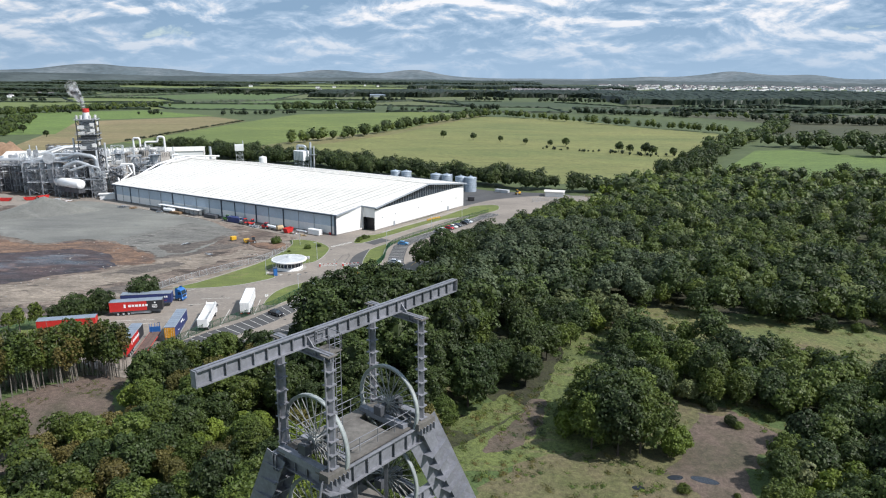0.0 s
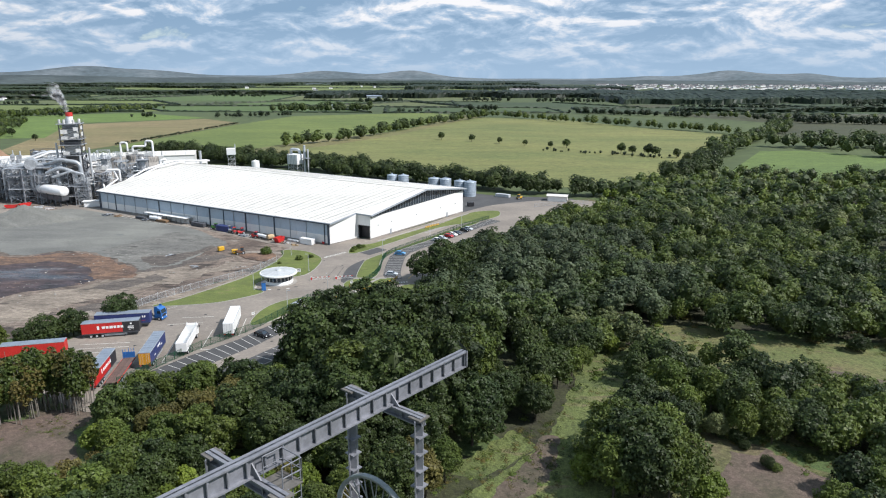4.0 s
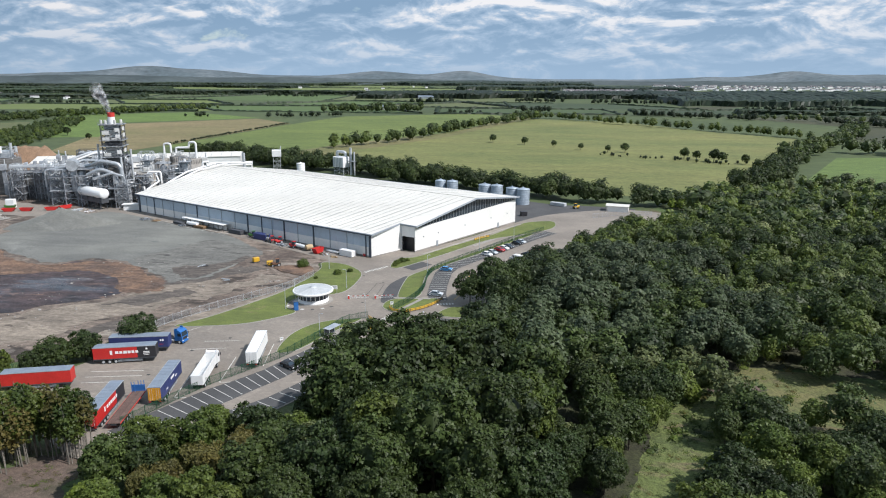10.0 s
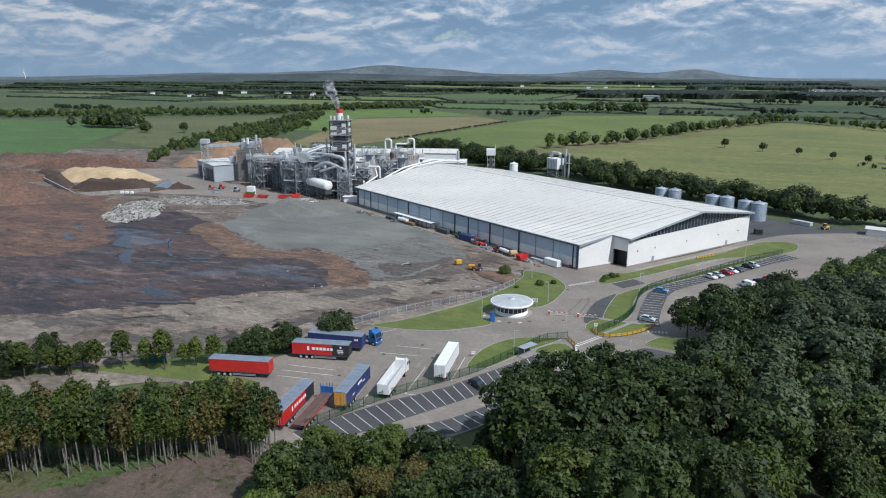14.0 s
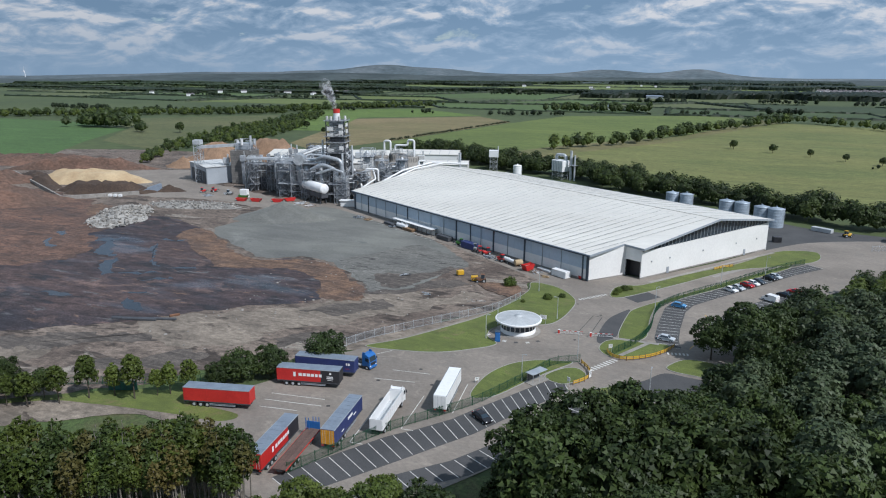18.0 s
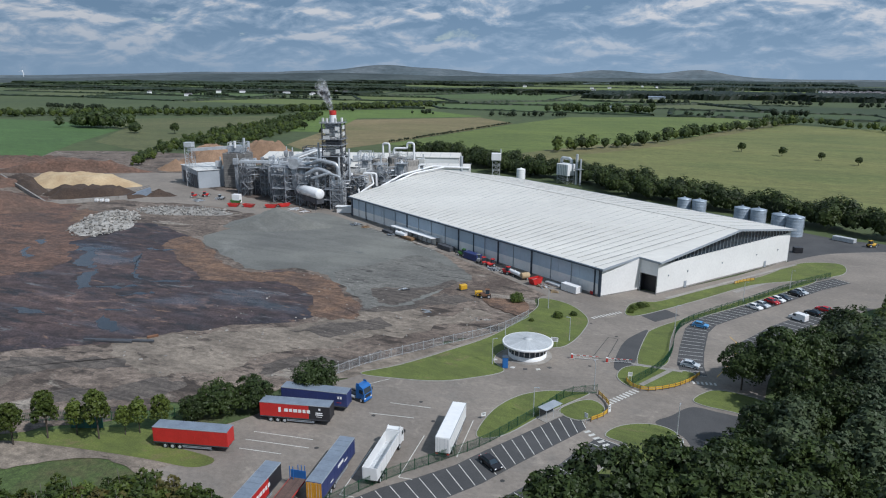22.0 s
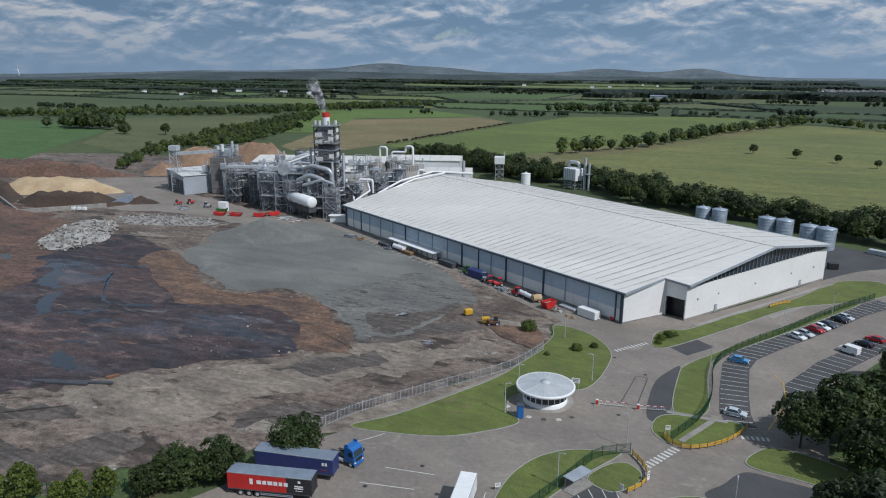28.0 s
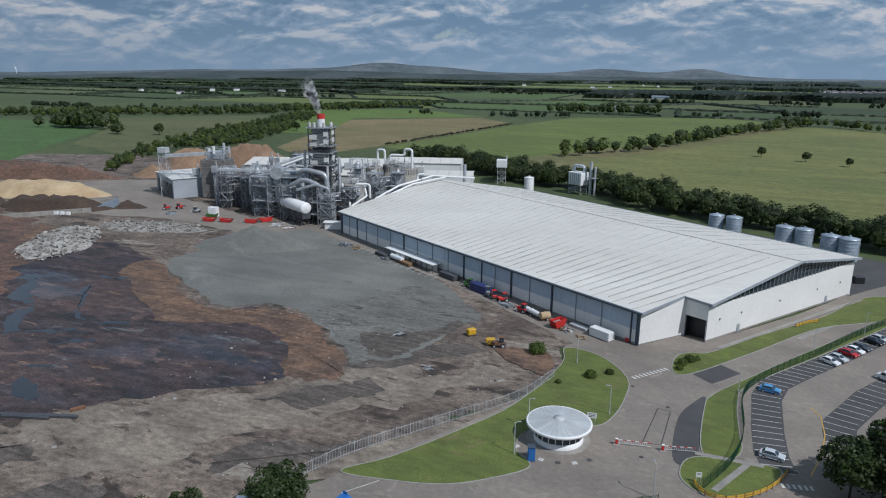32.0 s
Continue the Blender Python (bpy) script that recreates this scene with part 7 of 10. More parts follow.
def flatbed(x, y, rz):
    ob = thing("flatbed_trailer", "empty flatbed trailer with worn brown timber deck", "trailer", ground_pose(x, y, rz), group="parked trailers")
    part("chassis", Mesh().box((0, 0, 1.05), (13.0, 1.0, 0.3)), STEEL_DARK, ob)
    for i in range(10):
        part("plank", Mesh().box((0, -1.15 + 0.255 * i, 1.32), (13.1, 0.235, 0.08)), DECK, ob)
    for s in (-1, 1):
        part("side_rail", Mesh().box((0, s * 1.27, 1.28), (13.2, 0.06, 0.2)), BARRIER_RED, ob)
        for i in range(3):
            wheel(ob, -4.6 + 1.31 * i, s * 1.0, 0.5, 0.4)
        part("landing_leg", Mesh().box((3.6, s * 0.8, 0.5), (0.16, 0.16, 1.0)), STEEL_DARK, ob)
    part("headboard", Mesh().box((6.5, 0, 2.0), (0.1, 2.5, 1.4), bevel=0.02), CAB_BLUE, ob, "blue steel headboard")
    for i in range(5):
        part("stake", Mesh().box((6.5 - 0.6 * (i > 2), -1.1 + 0.55 * i, 2.5), (0.1, 0.1, 2.2)), CAB_BLUE, ob)


DECK = surface("worn_deck_plank", (0.135, 0.085, 0.07), (0.09, 0.06, 0.05), rough=0.9, s1=0.6, s2=5, v2=0.25, objects=0.15)
flatbed(-74.4, 139.2, 101)


def car(x, y, rz, paint, label, length=4.2, estate=False, van=False):
    ob = thing("car" if not van else "van", label, "van" if van else "car", ground_pose(x, y, rz), group="parked cars")
    L, W = length, 1.75 if not van else 1.95
    hi = 2.0 if van else 1.46
    k = L / 4.2
    if van:
        prof = [(-2.1, 0.3), (2.05, 0.3), (2.1, 0.75), (1.9, 1.05), (1.25, 1.25), (0.75, 1.95), (0.5, 2.0), (-2.0, 2.0), (-2.1, 1.8)]
    else:
        prof = [(-2.05, 0.35), (2.0, 0.32), (2.08, 0.6), (1.95, 0.82), (1.05, 0.95), (0.98, 0.97), (-1.75, 0.97), (-2.02, 0.92), (-2.1, 0.7)]
    n = len(prof)
    m = Mesh()
    v = []
    for s, ins in ((-1, 0.12), (-1, 0.0), (1, 0.0), (1, 0.12)):
        v += [(px * k * (1 - 0.03 * (ins > 0)), s * (W / 2 - ins * (0.3 if ins == 0 else 1.0) * (1 if pz > 0.6 else 0.4)), pz if ins == 0 else pz * 0.985 + 0.01) for px, pz in prof]
    f = [tuple(range(n)), tuple(range(4 * n - 1, 3 * n - 1, -1))]
    for r in range(3):
        f += [(r * n + i, r * n + (i + 1) % n, r * n + n + (i + 1) % n, r * n + n + i) for i in range(n)]
    part("body", m.add(v, f), paint, ob)
    if not van:
        c = [(1.0, 0.95), (0.38, 1.40), (-0.2, hi), (-1.25, 1.42), (-1.8 if estate else -1.75, 0.96)]
        q = len(c)
        g = Mesh().add([(px * k, s * (W / 2 - 0.10 - (0.16 if pz > 1.1 else 0)), pz) for s in (-1, 1) for px, pz in c], [tuple(range(q)), tuple(range(2 * q - 1, q - 1, -1))] + [(i, (i + 1) % q, q + (i + 1) % q, q + i) for i in range(q)])
        part("glazing", g, GLASS, ob, "dark glazed cabin")
        part("roof", Mesh().add([(px * k, s * (W / 2 - 0.25), pz + 0.02) for s in (-1, 1) for px, pz in c[1:4]], [(0, 1, 4, 3), (1, 2, 5, 4)]), paint, ob, fix=False)
        for s in (-1, 1):
            for (ax, az), (bx, bz) in ((c[0], c[1]), (c[3], c[4])):
                part("pillar", Mesh().beam((ax * k, s * (W / 2 - 0.11), az), (bx * k, s * (W / 2 - 0.25), bz), 0.07, 0.07), paint, ob, fix=False)
    else:
        part("windscreen", Mesh().add([(1.26 * k, -0.8, 1.3), (1.26 * k, 0.8, 1.3), (0.82 * k, 0.75, 1.9), (0.82 * k, -0.75, 1.9)], [(0, 1, 2, 3)]), GLASS, ob, fix=False)
        for s in (-1, 1):
            part("side_window", Mesh().box((0.55 * k, s * (W / 2 + 0.005), 1.5), (0.8, 0.02, 0.5)), GLASS, ob)
    for s in (-1, 1):
        for wx in (-1.28, 1.28):
            wheel(ob, wx * k, s * (W / 2 - 0.1), 0.31, 0.2)
        part("headlamp", Mesh().box((2.0 * k, s * 0.62, 0.7), (0.16, 0.34, 0.16), bevel=0.03), W_, ob)
        part("tail_lamp", Mesh().box((-2.07 * k, s * 0.66, 0.82), (0.08, 0.26, 0.2), bevel=0.02), BARRIER_RED, ob)
        part("mirror", Mesh().box((0.75 * k, s * (W / 2 + 0.07), 1.0), (0.12, 0.18, 0.12), bevel=0.03), paint, ob)
    return ob


def paint(name, col):
    return surface(name, col, tuple(c * 0.95 for c in col), rough=0.25, s1=0.8, s2=5, v2=0.03, bump=0)


P_BLUE, P_SILVER, P_BLACK, P_RED, P_GREY = paint("light_blue_paint", (0.10, 0.30, 0.55)), paint("silver_paint", (0.50, 0.53, 0.56)), paint("black_paint", (0.012, 0.012, 0.016)), paint("red_paint", (0.45, 0.02, 0.025)), paint("dark_grey_paint", (0.06, 0.07, 0.085))
P_WHITE = paint("white_paint", (0.78, 0.78, 0.78))
car(-51.4, 164.0, -33, P_BLACK, "black estate car alone in the lower car park", 4.5, True)
car(-26.6, 249.6, -8, P_BLUE, "light blue hatchback in a parking bay", 4.0)
car(-26.3, 221.2, -8, P_SILVER, "silver hatchback near the yellow rail", 4.0)
for x, y, p, lab in ((-14.2, 271.4, P_WHITE, "white hatchback in the upper car park"), (-12.4, 274.3, P_SILVER, "silver hatchback between other cars"), (-9.9, 278.6, P_RED, "red hatchback in the upper car park"), (-8.4, 281.2, P_WHITE, "white saloon beside the red car"),
                     (-6.8, 283.8, P_GREY, "dark grey car in the upper car park"), (-3.6, 289.4, P_BLACK, "black car in the upper car park"), (-2.2, 292.0, P_SILVER, "silver estate at the row end")):
    car(x, y, -36, p, lab)
car(-3.6, 266.8, 148, P_WHITE, "white van parked by the wood", 4.6, van=True)
car(0.2, 273.0, 148, P_BLACK, "black car by the wood")
car(3.0, 277.6, 148, P_RED, "red car by the wood")


# ---- the winding tower ----
BX = Vector((0.597, 0.802, 0))
BP = Vector((0.802, -0.597, 0))
F1, F2 = Vector((-7.28, 31.85, 0)), Vector((-2.2, 38.65, 0))
B1, B2 = F1 - BP * 4.9, F2 - BP * 4.9
DECK_Z, HEAD_Z = 40.7, 48.38


def plate_girder(a, b, h, w, gap, parent, name, flange=0.08, label=""):
    """A riveted I-girder with its stiffeners."""
    a, b = Vector(a), Vector(b)
    d = (b - a).normalized()
    side = d.cross(Vector((0, 0, 1))).normalized() if abs(d.z) < 0.9 else Vector((1, 0, 0))
    up = side.cross(d)
    g = part(name, Mesh().beam(a, b, 0.06, h), STEEL_GREY, parent, label)
    for s in (-1, 1):
        o = up * (s * (h / 2 - flange / 2))
        part("flange", Mesh().beam(a + o, b + o, w, flange), STEEL_GREY, g)
    n = int((b - a).length / gap)
    for i in range(n + 1):
        c = a + (b - a) * (i / max(1, n))
        m = Mesh()
        for s in (-1, 1):
            p = c + side * (s * w * 0.27)
            m.beam(p - up * (h / 2 - flange), p + up * (h / 2 - flange), 0.04, w * 0.42)
        part("stiffener", m, STEEL_GREY, g, fix=False)
    return g


def box_column(a, b, w, parent, name="post", rungs=0.95):
    """A box column of two webs with cross plates."""
    a, b = Vector(a), Vector(b)
    d = (b - a).normalized()
    x = (BX - d * BX.dot(d)).normalized()
    y = d.cross(x)
    col = part(name, Mesh().beam(a + y * (w * 0.02), b + y * (w * 0.02), w * 0.7, w * 0.5), STEEL_GREY, parent)
    for s in (-1, 1):
        part("web", Mesh().beam(a + x * (s * w * 0.45), b + x * (s * w * 0.45), 0.06, w), STEEL_GREY, col)
    n = int((b - a).length / rungs)
    for i in range(n):
        c = a + d * (rungs * (i + 0.5))
        part("cross_plate", Mesh().beam(c - x * w * 0.55, c + x * w * 0.55, w * 1.05, 0.07), STEEL_GREY, col, fix=False)
    return col


def winding_wheel(parent, hub, r, spokes=34):
    """A spoked winding wheel that turns about the line of the crane beam."""
    y, z = BP, Vector((0, 0, 1))
    at = lambda a, rad, o: hub + BX * o + y * (rad * math.cos(a)) + z * (rad * math.sin(a))
    n = 40
    v = []
    for i in range(n):
        a = 2 * math.pi * i / n
        for rad, o in ((r, -0.13), (r + 0.06, -0.16), (r + 0.06, 0.16), (r, 0.13), (r - 0.16, 0.06), (r - 0.16, -0.06)):
            v.append(at(a, rad, o))
    f = [(i * 6 + k, i * 6 + (k + 1) % 6, ((i + 1) % n) * 6 + (k + 1) % 6, ((i + 1) % n) * 6 + k) for i in range(n) for k in range(6)]
    rim = part("winding_wheel", Mesh().add(v, f, True), WHEEL_PALE, parent, "spoked iron winding wheel with pale rim")
    part("hub", Mesh().tube(hub - BX * 0.35, hub + BX * 0.35, 0.36, n=14), WHEEL_GREY, rim)
    part("axle", Mesh().tube(hub - BX * 1.1, hub + BX * 1.1, 0.14, n=10), STEEL_DARK, rim)
    for i in range(spokes):
        a = 2 * math.pi * i / spokes
        o = 0.22 if i % 2 else -0.22
        part("spoke", Mesh().tube(at(a, 0.3, o), at(a, r - 0.12, 0.0), 0.04, n=6, caps=False), WHEEL_GREY, rim, fix=False)
    for s in (-1, 1):
        part("bearing", Mesh().box(hub + BX * (0.95 * s) - Vector((0, 0, 0.25)), (0.5, 0.7, 0.7), heading((0, 0), BX)), STEEL_DARK, parent)


def hand_rail(parent, pts, h=1.05):
    for a, b in zip(pts, pts[1:]):
        a, b = Vector(a), Vector(b)
        n = max(1, int((b - a).length / 1.5))
        r = part("hand_rail", Mesh().tube(a + Vector((0, 0, h)), b + Vector((0, 0, h)), 0.028, n=5), STEEL_GREY, parent, fix=False)
        part("mid_rail", Mesh().tube(a + Vector((0, 0, h / 2)), b + Vector((0, 0, h / 2)), 0.024, n=5), STEEL_GREY, r, fix=False)
        for i in range(n + 1):
            c = a.lerp(b, i / n)
            part("stanchion", Mesh().tube(c, c + Vector((0, 0, h)), 0.028, n=5), STEEL_GREY, r, fix=False)


WHEEL_PALE = surface("pale_wheel_rim", (0.33, 0.36, 0.35), (0.22, 0.24, 0.235), rough=0.6, s1=0.5, s2=3, v2=0.2, bump=0.1)
WHEEL_GREY = surface("wheel_spokes", (0.26, 0.265, 0.25), (0.18, 0.18, 0.17), rough=0.65, s1=0.5, s2=3, v2=0.2, bump=0.1)
PLATFORM = surface("platform_plate", (0.15, 0.14, 0.125), (0.085, 0.078, 0.07), rough=0.8, s1=0.4, s2=2.5, v2=0.25, bump=0.2)


def winding_tower():
    ob = thing("winding_tower", "grey steel colliery winding tower with spoked wheels and a crane beam", "winding tower", pose(0, 0, 0))
    at = lambda p, z: Vector((p.x, p.y, z))
    # crane beam on cross-heads
    plate_girder((-13.45, 26.85, 49.14), (-0.12, 44.6, 49.14), 0.98, 0.48, 0.92, ob, "crane_beam", label="long grey crane beam with stiffeners")
    part("end_plate", Mesh().box((-13.5, 26.78, 49.14), (0.08, 0.5, 0.98), heading((0, 0), BX)), STEEL_GREY, ob)
    part("end_plate", Mesh().box((-0.07, 44.67, 49.14), (0.08, 0.5, 0.98), heading((0, 0), BX)), STEEL_GREY, ob)
    for f, b in ((F1, B1), (F2, B2)):
        plate_girder(at(f, HEAD_Z) + BP * 0.3, at(b, HEAD_Z) - BP * 0.3, 0.5, 0.42, 1.1, ob, "cross_head")
        for p in (f, b):
            box_column(at(p, DECK_Z - 0.3), at(p, HEAD_Z + 0.12), 0.6, ob)
            part("post_cap", Mesh().box(at(p, HEAD_Z + 0.16), (0.78, 0.78, 0.08), heading((0, 0), BX)), PLATFORM, ob)
        mid = (f + b) / 2
        part("gusset", Mesh().add([at(mid, 48.66) + BP * k + BX * o for o in (-0.03, 0.03) for k in (0.25, 1.15)] + [at(mid, 49.55) + BP * 0.25 + BX * o for o in (-0.03, 0.03)], [(0, 1, 4), (3, 2, 5), (1, 3, 5, 4)]), STEEL_GREY, ob, fix=False)
    m1 = (F1 + B1) / 2 + BP * 1.4
    hand_rail(ob, [at(m1, 48.5) + BX * 0.3 - BP * 0.5, at(m1, 48.5) + BX * 1.3 - BP * 0.5, at(m1, 48.5) + BX * 1.3 + BP * 0.8, at(m1, 48.5) + BX * 0.3 + BP * 0.8])
    part("ladder_platform", Mesh().box(at(m1, 48.42) + BX * 0.8 + BP * 0.15, (1.0, 1.4, 0.06), heading((0, 0), BX)), PLATFORM, ob)
    ladder = Mesh()
    for s in (-0.22, 0.22):
        ladder.tube(at(m1, DECK_Z) + BX * (1.3 + s) + BP * 0.4, at(m1, 49.4) + BX * (1.3 + s) + BP * 0.4, 0.03, n=5)
    for i in range(26):
        z = DECK_Z + 0.3 + i * 0.32
        ladder.tube(at(m1, z) + BX * 1.08 + BP * 0.4, at(m1, z) + BX * 1.52 + BP * 0.4, 0.018, n=4)
    part("ladder", ladder, STEEL_GREY, ob, "steel ladder up to the crane beam")
    # deck: girders round, plates between the wheel slots
    for a, b in ((F1, F2), (B1, B2)):
        plate_girder(at(a, DECK_Z - 1.0) - BX * 0.9, at(b, DECK_Z - 1.0) + BX * 0.9, 1.35, 0.55, 1.15, ob, "deck_girder")
    for a, b in ((F1, B1), (F2, B2)):
        plate_girder(at(a, DECK_Z - 1.0), at(b, DECK_Z - 1.0), 1.3, 0.5, 1.15, ob, "deck_girder")
    c = (F1 + B2) / 2
    ang = heading((0, 0), BX)
    for s, w in ((0.0, 2.6),):
        part("deck_plate", Mesh().box(at(c, DECK_Z - 0.25), (3.4, 4.7, 0.14), ang), PLATFORM, ob, "worn walkway plates")
    for s in (-1, 1):
        part("deck_plate", Mesh().box(at(c + BP * (2.0 * s), DECK_Z - 0.22), (9.9, 0.9, 0.12), ang), PLATFORM, ob)
        for k in (-1, 1):
            part("bearing_beam", Mesh().box(at(c + BX * (3.75 * k + 0.95 * s), DECK_Z - 0.1), (0.5, 4.5, 0.5), ang), STEEL_GREY, ob)
    hand_rail(ob, [at(F1, DECK_Z) + BX * 0.9 - BP * 0.2, at(F2, DECK_Z) - BX * 0.9 - BP * 0.2])
    hand_rail(ob, [at(B1, DECK_Z) + BX * 0.9 + BP * 0.2, at(B2, DECK_Z) - BX * 0.9 + BP * 0.2])
    for p in (F1, F2):
        part("corner_bracket", Mesh().box(at(p, DECK_Z - 0.15) + BP * 0.15, (1.8, 0.85, 0.5), ang), PLATFORM, ob)
        for k in range(5):
            part("bracket_rib", Mesh().box(at(p, DECK_Z - 0.5) + BP * 0.5 + BX * (-0.7 + 0.35 * k), (0.07, 0.5, 0.5), ang), STEEL_GREY, ob, fix=False)
    # wheels: two on the deck, two below
    for k, z, r in ((3.4, 41.6, 2.85), (-3.55, 41.6, 3.12), (3.3, 35.6, 2.85), (-3.55, 35.4, 3.12)):
        winding_wheel(ob, at(c + BX * k, z), r)
    for a, b in ((F1, F2), (B1, B2)):
        plate_girder(at(a, 34.3) - BX * 1.4, at(b, 34.3) + BX * 1.4, 1.2, 0.5, 1.2, ob, "lower_girder")
    for a, b in ((F1, B1), (F2, B2)):
        plate_girder(at(a, 34.3), at(b, 34.3), 1.1, 0.5, 1.2, ob, "lower_girder")
    part("deck_plate", Mesh().box(at(c, 35.0), (3.4, 4.6, 0.12), ang), PLATFORM, ob)
    # raking legs to the ground
    for p, d in ((F1, -BX * 0.30 + BP * 0.06), (F2, BX * 0.50 + BP * 0.05), (B1, -BP * 0.42 - BX * 0.08), (B2, -BP * 0.42 + BX * 0.08)):
        top = at(p, DECK_Z - 0.6)
        foot = top + (d + Vector((0, 0, -1))) * (DECK_Z - 0.6 - 2.6)
        box_column(foot, top, 1.68, ob, "leg", 1.4)
        part("footing", Mesh().box((foot.x, foot.y, 2.9), (2.2, 2.2, 0.9), ang, bevel=0.1), CONCRETE, ob)
    # lattice shaft tower inside
    q = [c + BX * (1.5 * s) + BP * (1.5 * t) for s, t in ((-1, -1), (1, -1), (1, 1), (-1, 1))]
    for p in q:
        part("guide_post", Mesh().beam(at(p, 2.4), at(p, 40.2), 0.25, 0.25), STEEL_DARK, ob)
    for lev in range(3, 37, 4):
        for a, b in zip(q, q[1:] + q[:1]):
            part("brace", Mesh().beam(at(a, lev), at(b, lev + 4), 0.1, 0.1), STEEL_DARK, ob, fix=False)


winding_tower()

# ---- silos and tanks behind the warehouse ----
SILO_STEEL = surface("blue_galvanised_steel", (0.42, 0.48, 0.54), (0.28, 0.33, 0.38), rough=0.4, metal=0.3, s1=0.4, s2=2.5, v2=0.2, bump=0.1)


def silo(x, y, r, h, label, mat=SILO_STEEL, n=24):
    ob = thing("silo", label, "silo", ground_pose(x, y), group="silos")
    rings = max(3, int(h / 1.2))
    for i in range(rings):
        z0, z1 = h * i / rings, h * (i + 1) / rings
        part("ring", Mesh().lathe((0, 0, 0), ((r, z0), (r + 0.04, z0 + 0.05), (r, z0 + 0.12), (r, z1)), n), mat, ob, fix=False)
    part("roof", Mesh().lathe((0, 0, 0), ((r + 0.12, h - 0.05), (r + 0.1, h + 0.08), (0.5, h + r * 0.22), (0.0, h + r * 0.22)), n), mat, ob, fix=False)
    part("cap", Mesh().tube((0, 0, h + r * 0.2), (0, 0, h + r * 0.2 + 0.5), 0.4, n=10), mat, ob)
    m = Mesh()
    for s in (-0.2, 0.2):
        m.tube((r + 0.15, s, 0.2), (r + 0.15, s, h + 0.6), 0.025, n=4, caps=False)
    for k in range(int(h / 0.5)):
        m.tube((r + 0.15, -0.2, 0.4 + k * 0.5), (r + 0.15, 0.2, 0.4 + k * 0.5), 0.02, n=4, caps=False)
    part("ladder", m, GALV, ob, fix=False)
    return ob


for x, y, r, h in ((-47.0, 396.5, 2.9, 7.7), (-40.4, 395.0, 3.0, 7.7), (-22.3, 385.5, 3.15, 7.7), (-15.9, 384.0, 3.15, 7.7), (-7.8, 377.0, 3.1, 7.7), (-2.2, 374.5, 3.3, 7.7)):
    silo(x, y, r, h, "corrugated galvanised steel silo with conical lid")
silo(-146.1, 459, 2.6, 7.0, "short white tank with flat lid", WHITE_METAL)


def lattice(parent, x0, y0, w, d, z0, z1, bay, mat, name="frame", t=0.22, rz=0.0):
    """A braced steel frame; each upright and each tier of braces is a part."""
    m = pose(x0, y0, 0, 0, 0, rz)
    c = [m @ Vector(p) for p in ((-w / 2, -d / 2, 0), (w / 2, -d / 2, 0), (w / 2, d / 2, 0), (-w / 2, d / 2, 0))]
    up = lambda p, z: Vector((p.x, p.y, z))
    for p in c:
        part("column", Mesh().beam(up(p, z0), up(p, z1), t, t), mat, parent, fix=False)
    n = max(1, round((z1 - z0) / bay))
    q = Mesh()
    for i in range(n):
        a, b = z0 + (z1 - z0) * i / n, z0 + (z1 - z0) * (i + 1) / n
        for k in range(4):
            p, r = c[k], c[(k + 1) % 4]
            q.beam(up(p, b), up(r, b), t * 0.8, t * 0.8)
            q.beam(up(p, a), up(r, b), t * 0.45, t * 0.45)
            q.beam(up(r, a), up(p, b), t * 0.45, t * 0.45)
    tagged(part("bracing", q, mat, parent, fix=False), kind="stuff")


def water_tower():
    ob = thing("water_tank", "white square water tank on tall steel legs", "water tank", ground_pose(-167.5, 474))
    lattice(ob, 0, 0, 4.6, 4.6, 0, 9.5, 3.2, GALV, rz=20)
    part("tank", Mesh().box((0, 0, 11.6), (6.0, 6.0, 4.2), 20, bevel=0.1), WHITE_METAL, ob, "white panel tank")
    part("vent", Mesh().tube((2.2, 2, 13.5), (2.2, 2, 16.2), 0.35, n=8), GALV, ob)


water_tower()


def filter_unit():
    ob = thing("filter_unit", "white bag filter house with exhaust pipes", "filter unit", ground_pose(-120, 462))
    lattice(ob, 0, 0, 8, 5, 0, 5, 2.5, GALV, rz=-28)
    part("housing", Mesh().box((0, 0, 8.2), (9, 6, 6.6), -28, bevel=0.15), WHITE_METAL, ob, "white ribbed housing")
    for i in range(7):
        p = pose(0, 0, 0, 0, 0, -28) @ Vector((-4 + i * 1.33, -3.1, 8.2))
        part("rib", Mesh().box(p, (0.25, 0.25, 6.4), -28), GREY_TRIM, ob)
    part("exhaust_pipe", Mesh().tube((7, -2, 0), (7, -2, 17.5), 0.8, n=14), GALV, ob)
    part("exhaust_pipe", Mesh().tube((9.5, -3, 0), (9.5, -3, 15), 0.55, n=12), GALV, ob)
    part("duct", Mesh().pipe([(-3, 2, 11.5), (-3, 2, 14.6), (3.5, -1, 14.6), (3.5, -1, 5)], 0.9, 12), GALV, ob)
    part("platform", Mesh().box((8, -2.5, 9), (5, 4, 0.15), -28), PLANT_STEEL, ob)


filter_unit()

# ---- the factory behind the yard ----
DARK_CONCRETE = surface("weathered_concrete", (0.20, 0.19, 0.175), (0.115, 0.11, 0.105), rough=0.9, s1=0.15, s2=1.5, v2=0.2, bump=0.3)
PALE_GREY = surface("pale_grey_cladding", (0.36, 0.39, 0.42), (0.31, 0.34, 0.37), rough=0.55, s1=0.1, s2=1.5, v2=0.06, bump=0.05)
GREY_WHITE = surface("dusty_white_sheet", (0.66, 0.66, 0.64), (0.46, 0.46, 0.44), rough=0.6, s1=0.12, s2=1.2, v2=0.1, bump=0.1)


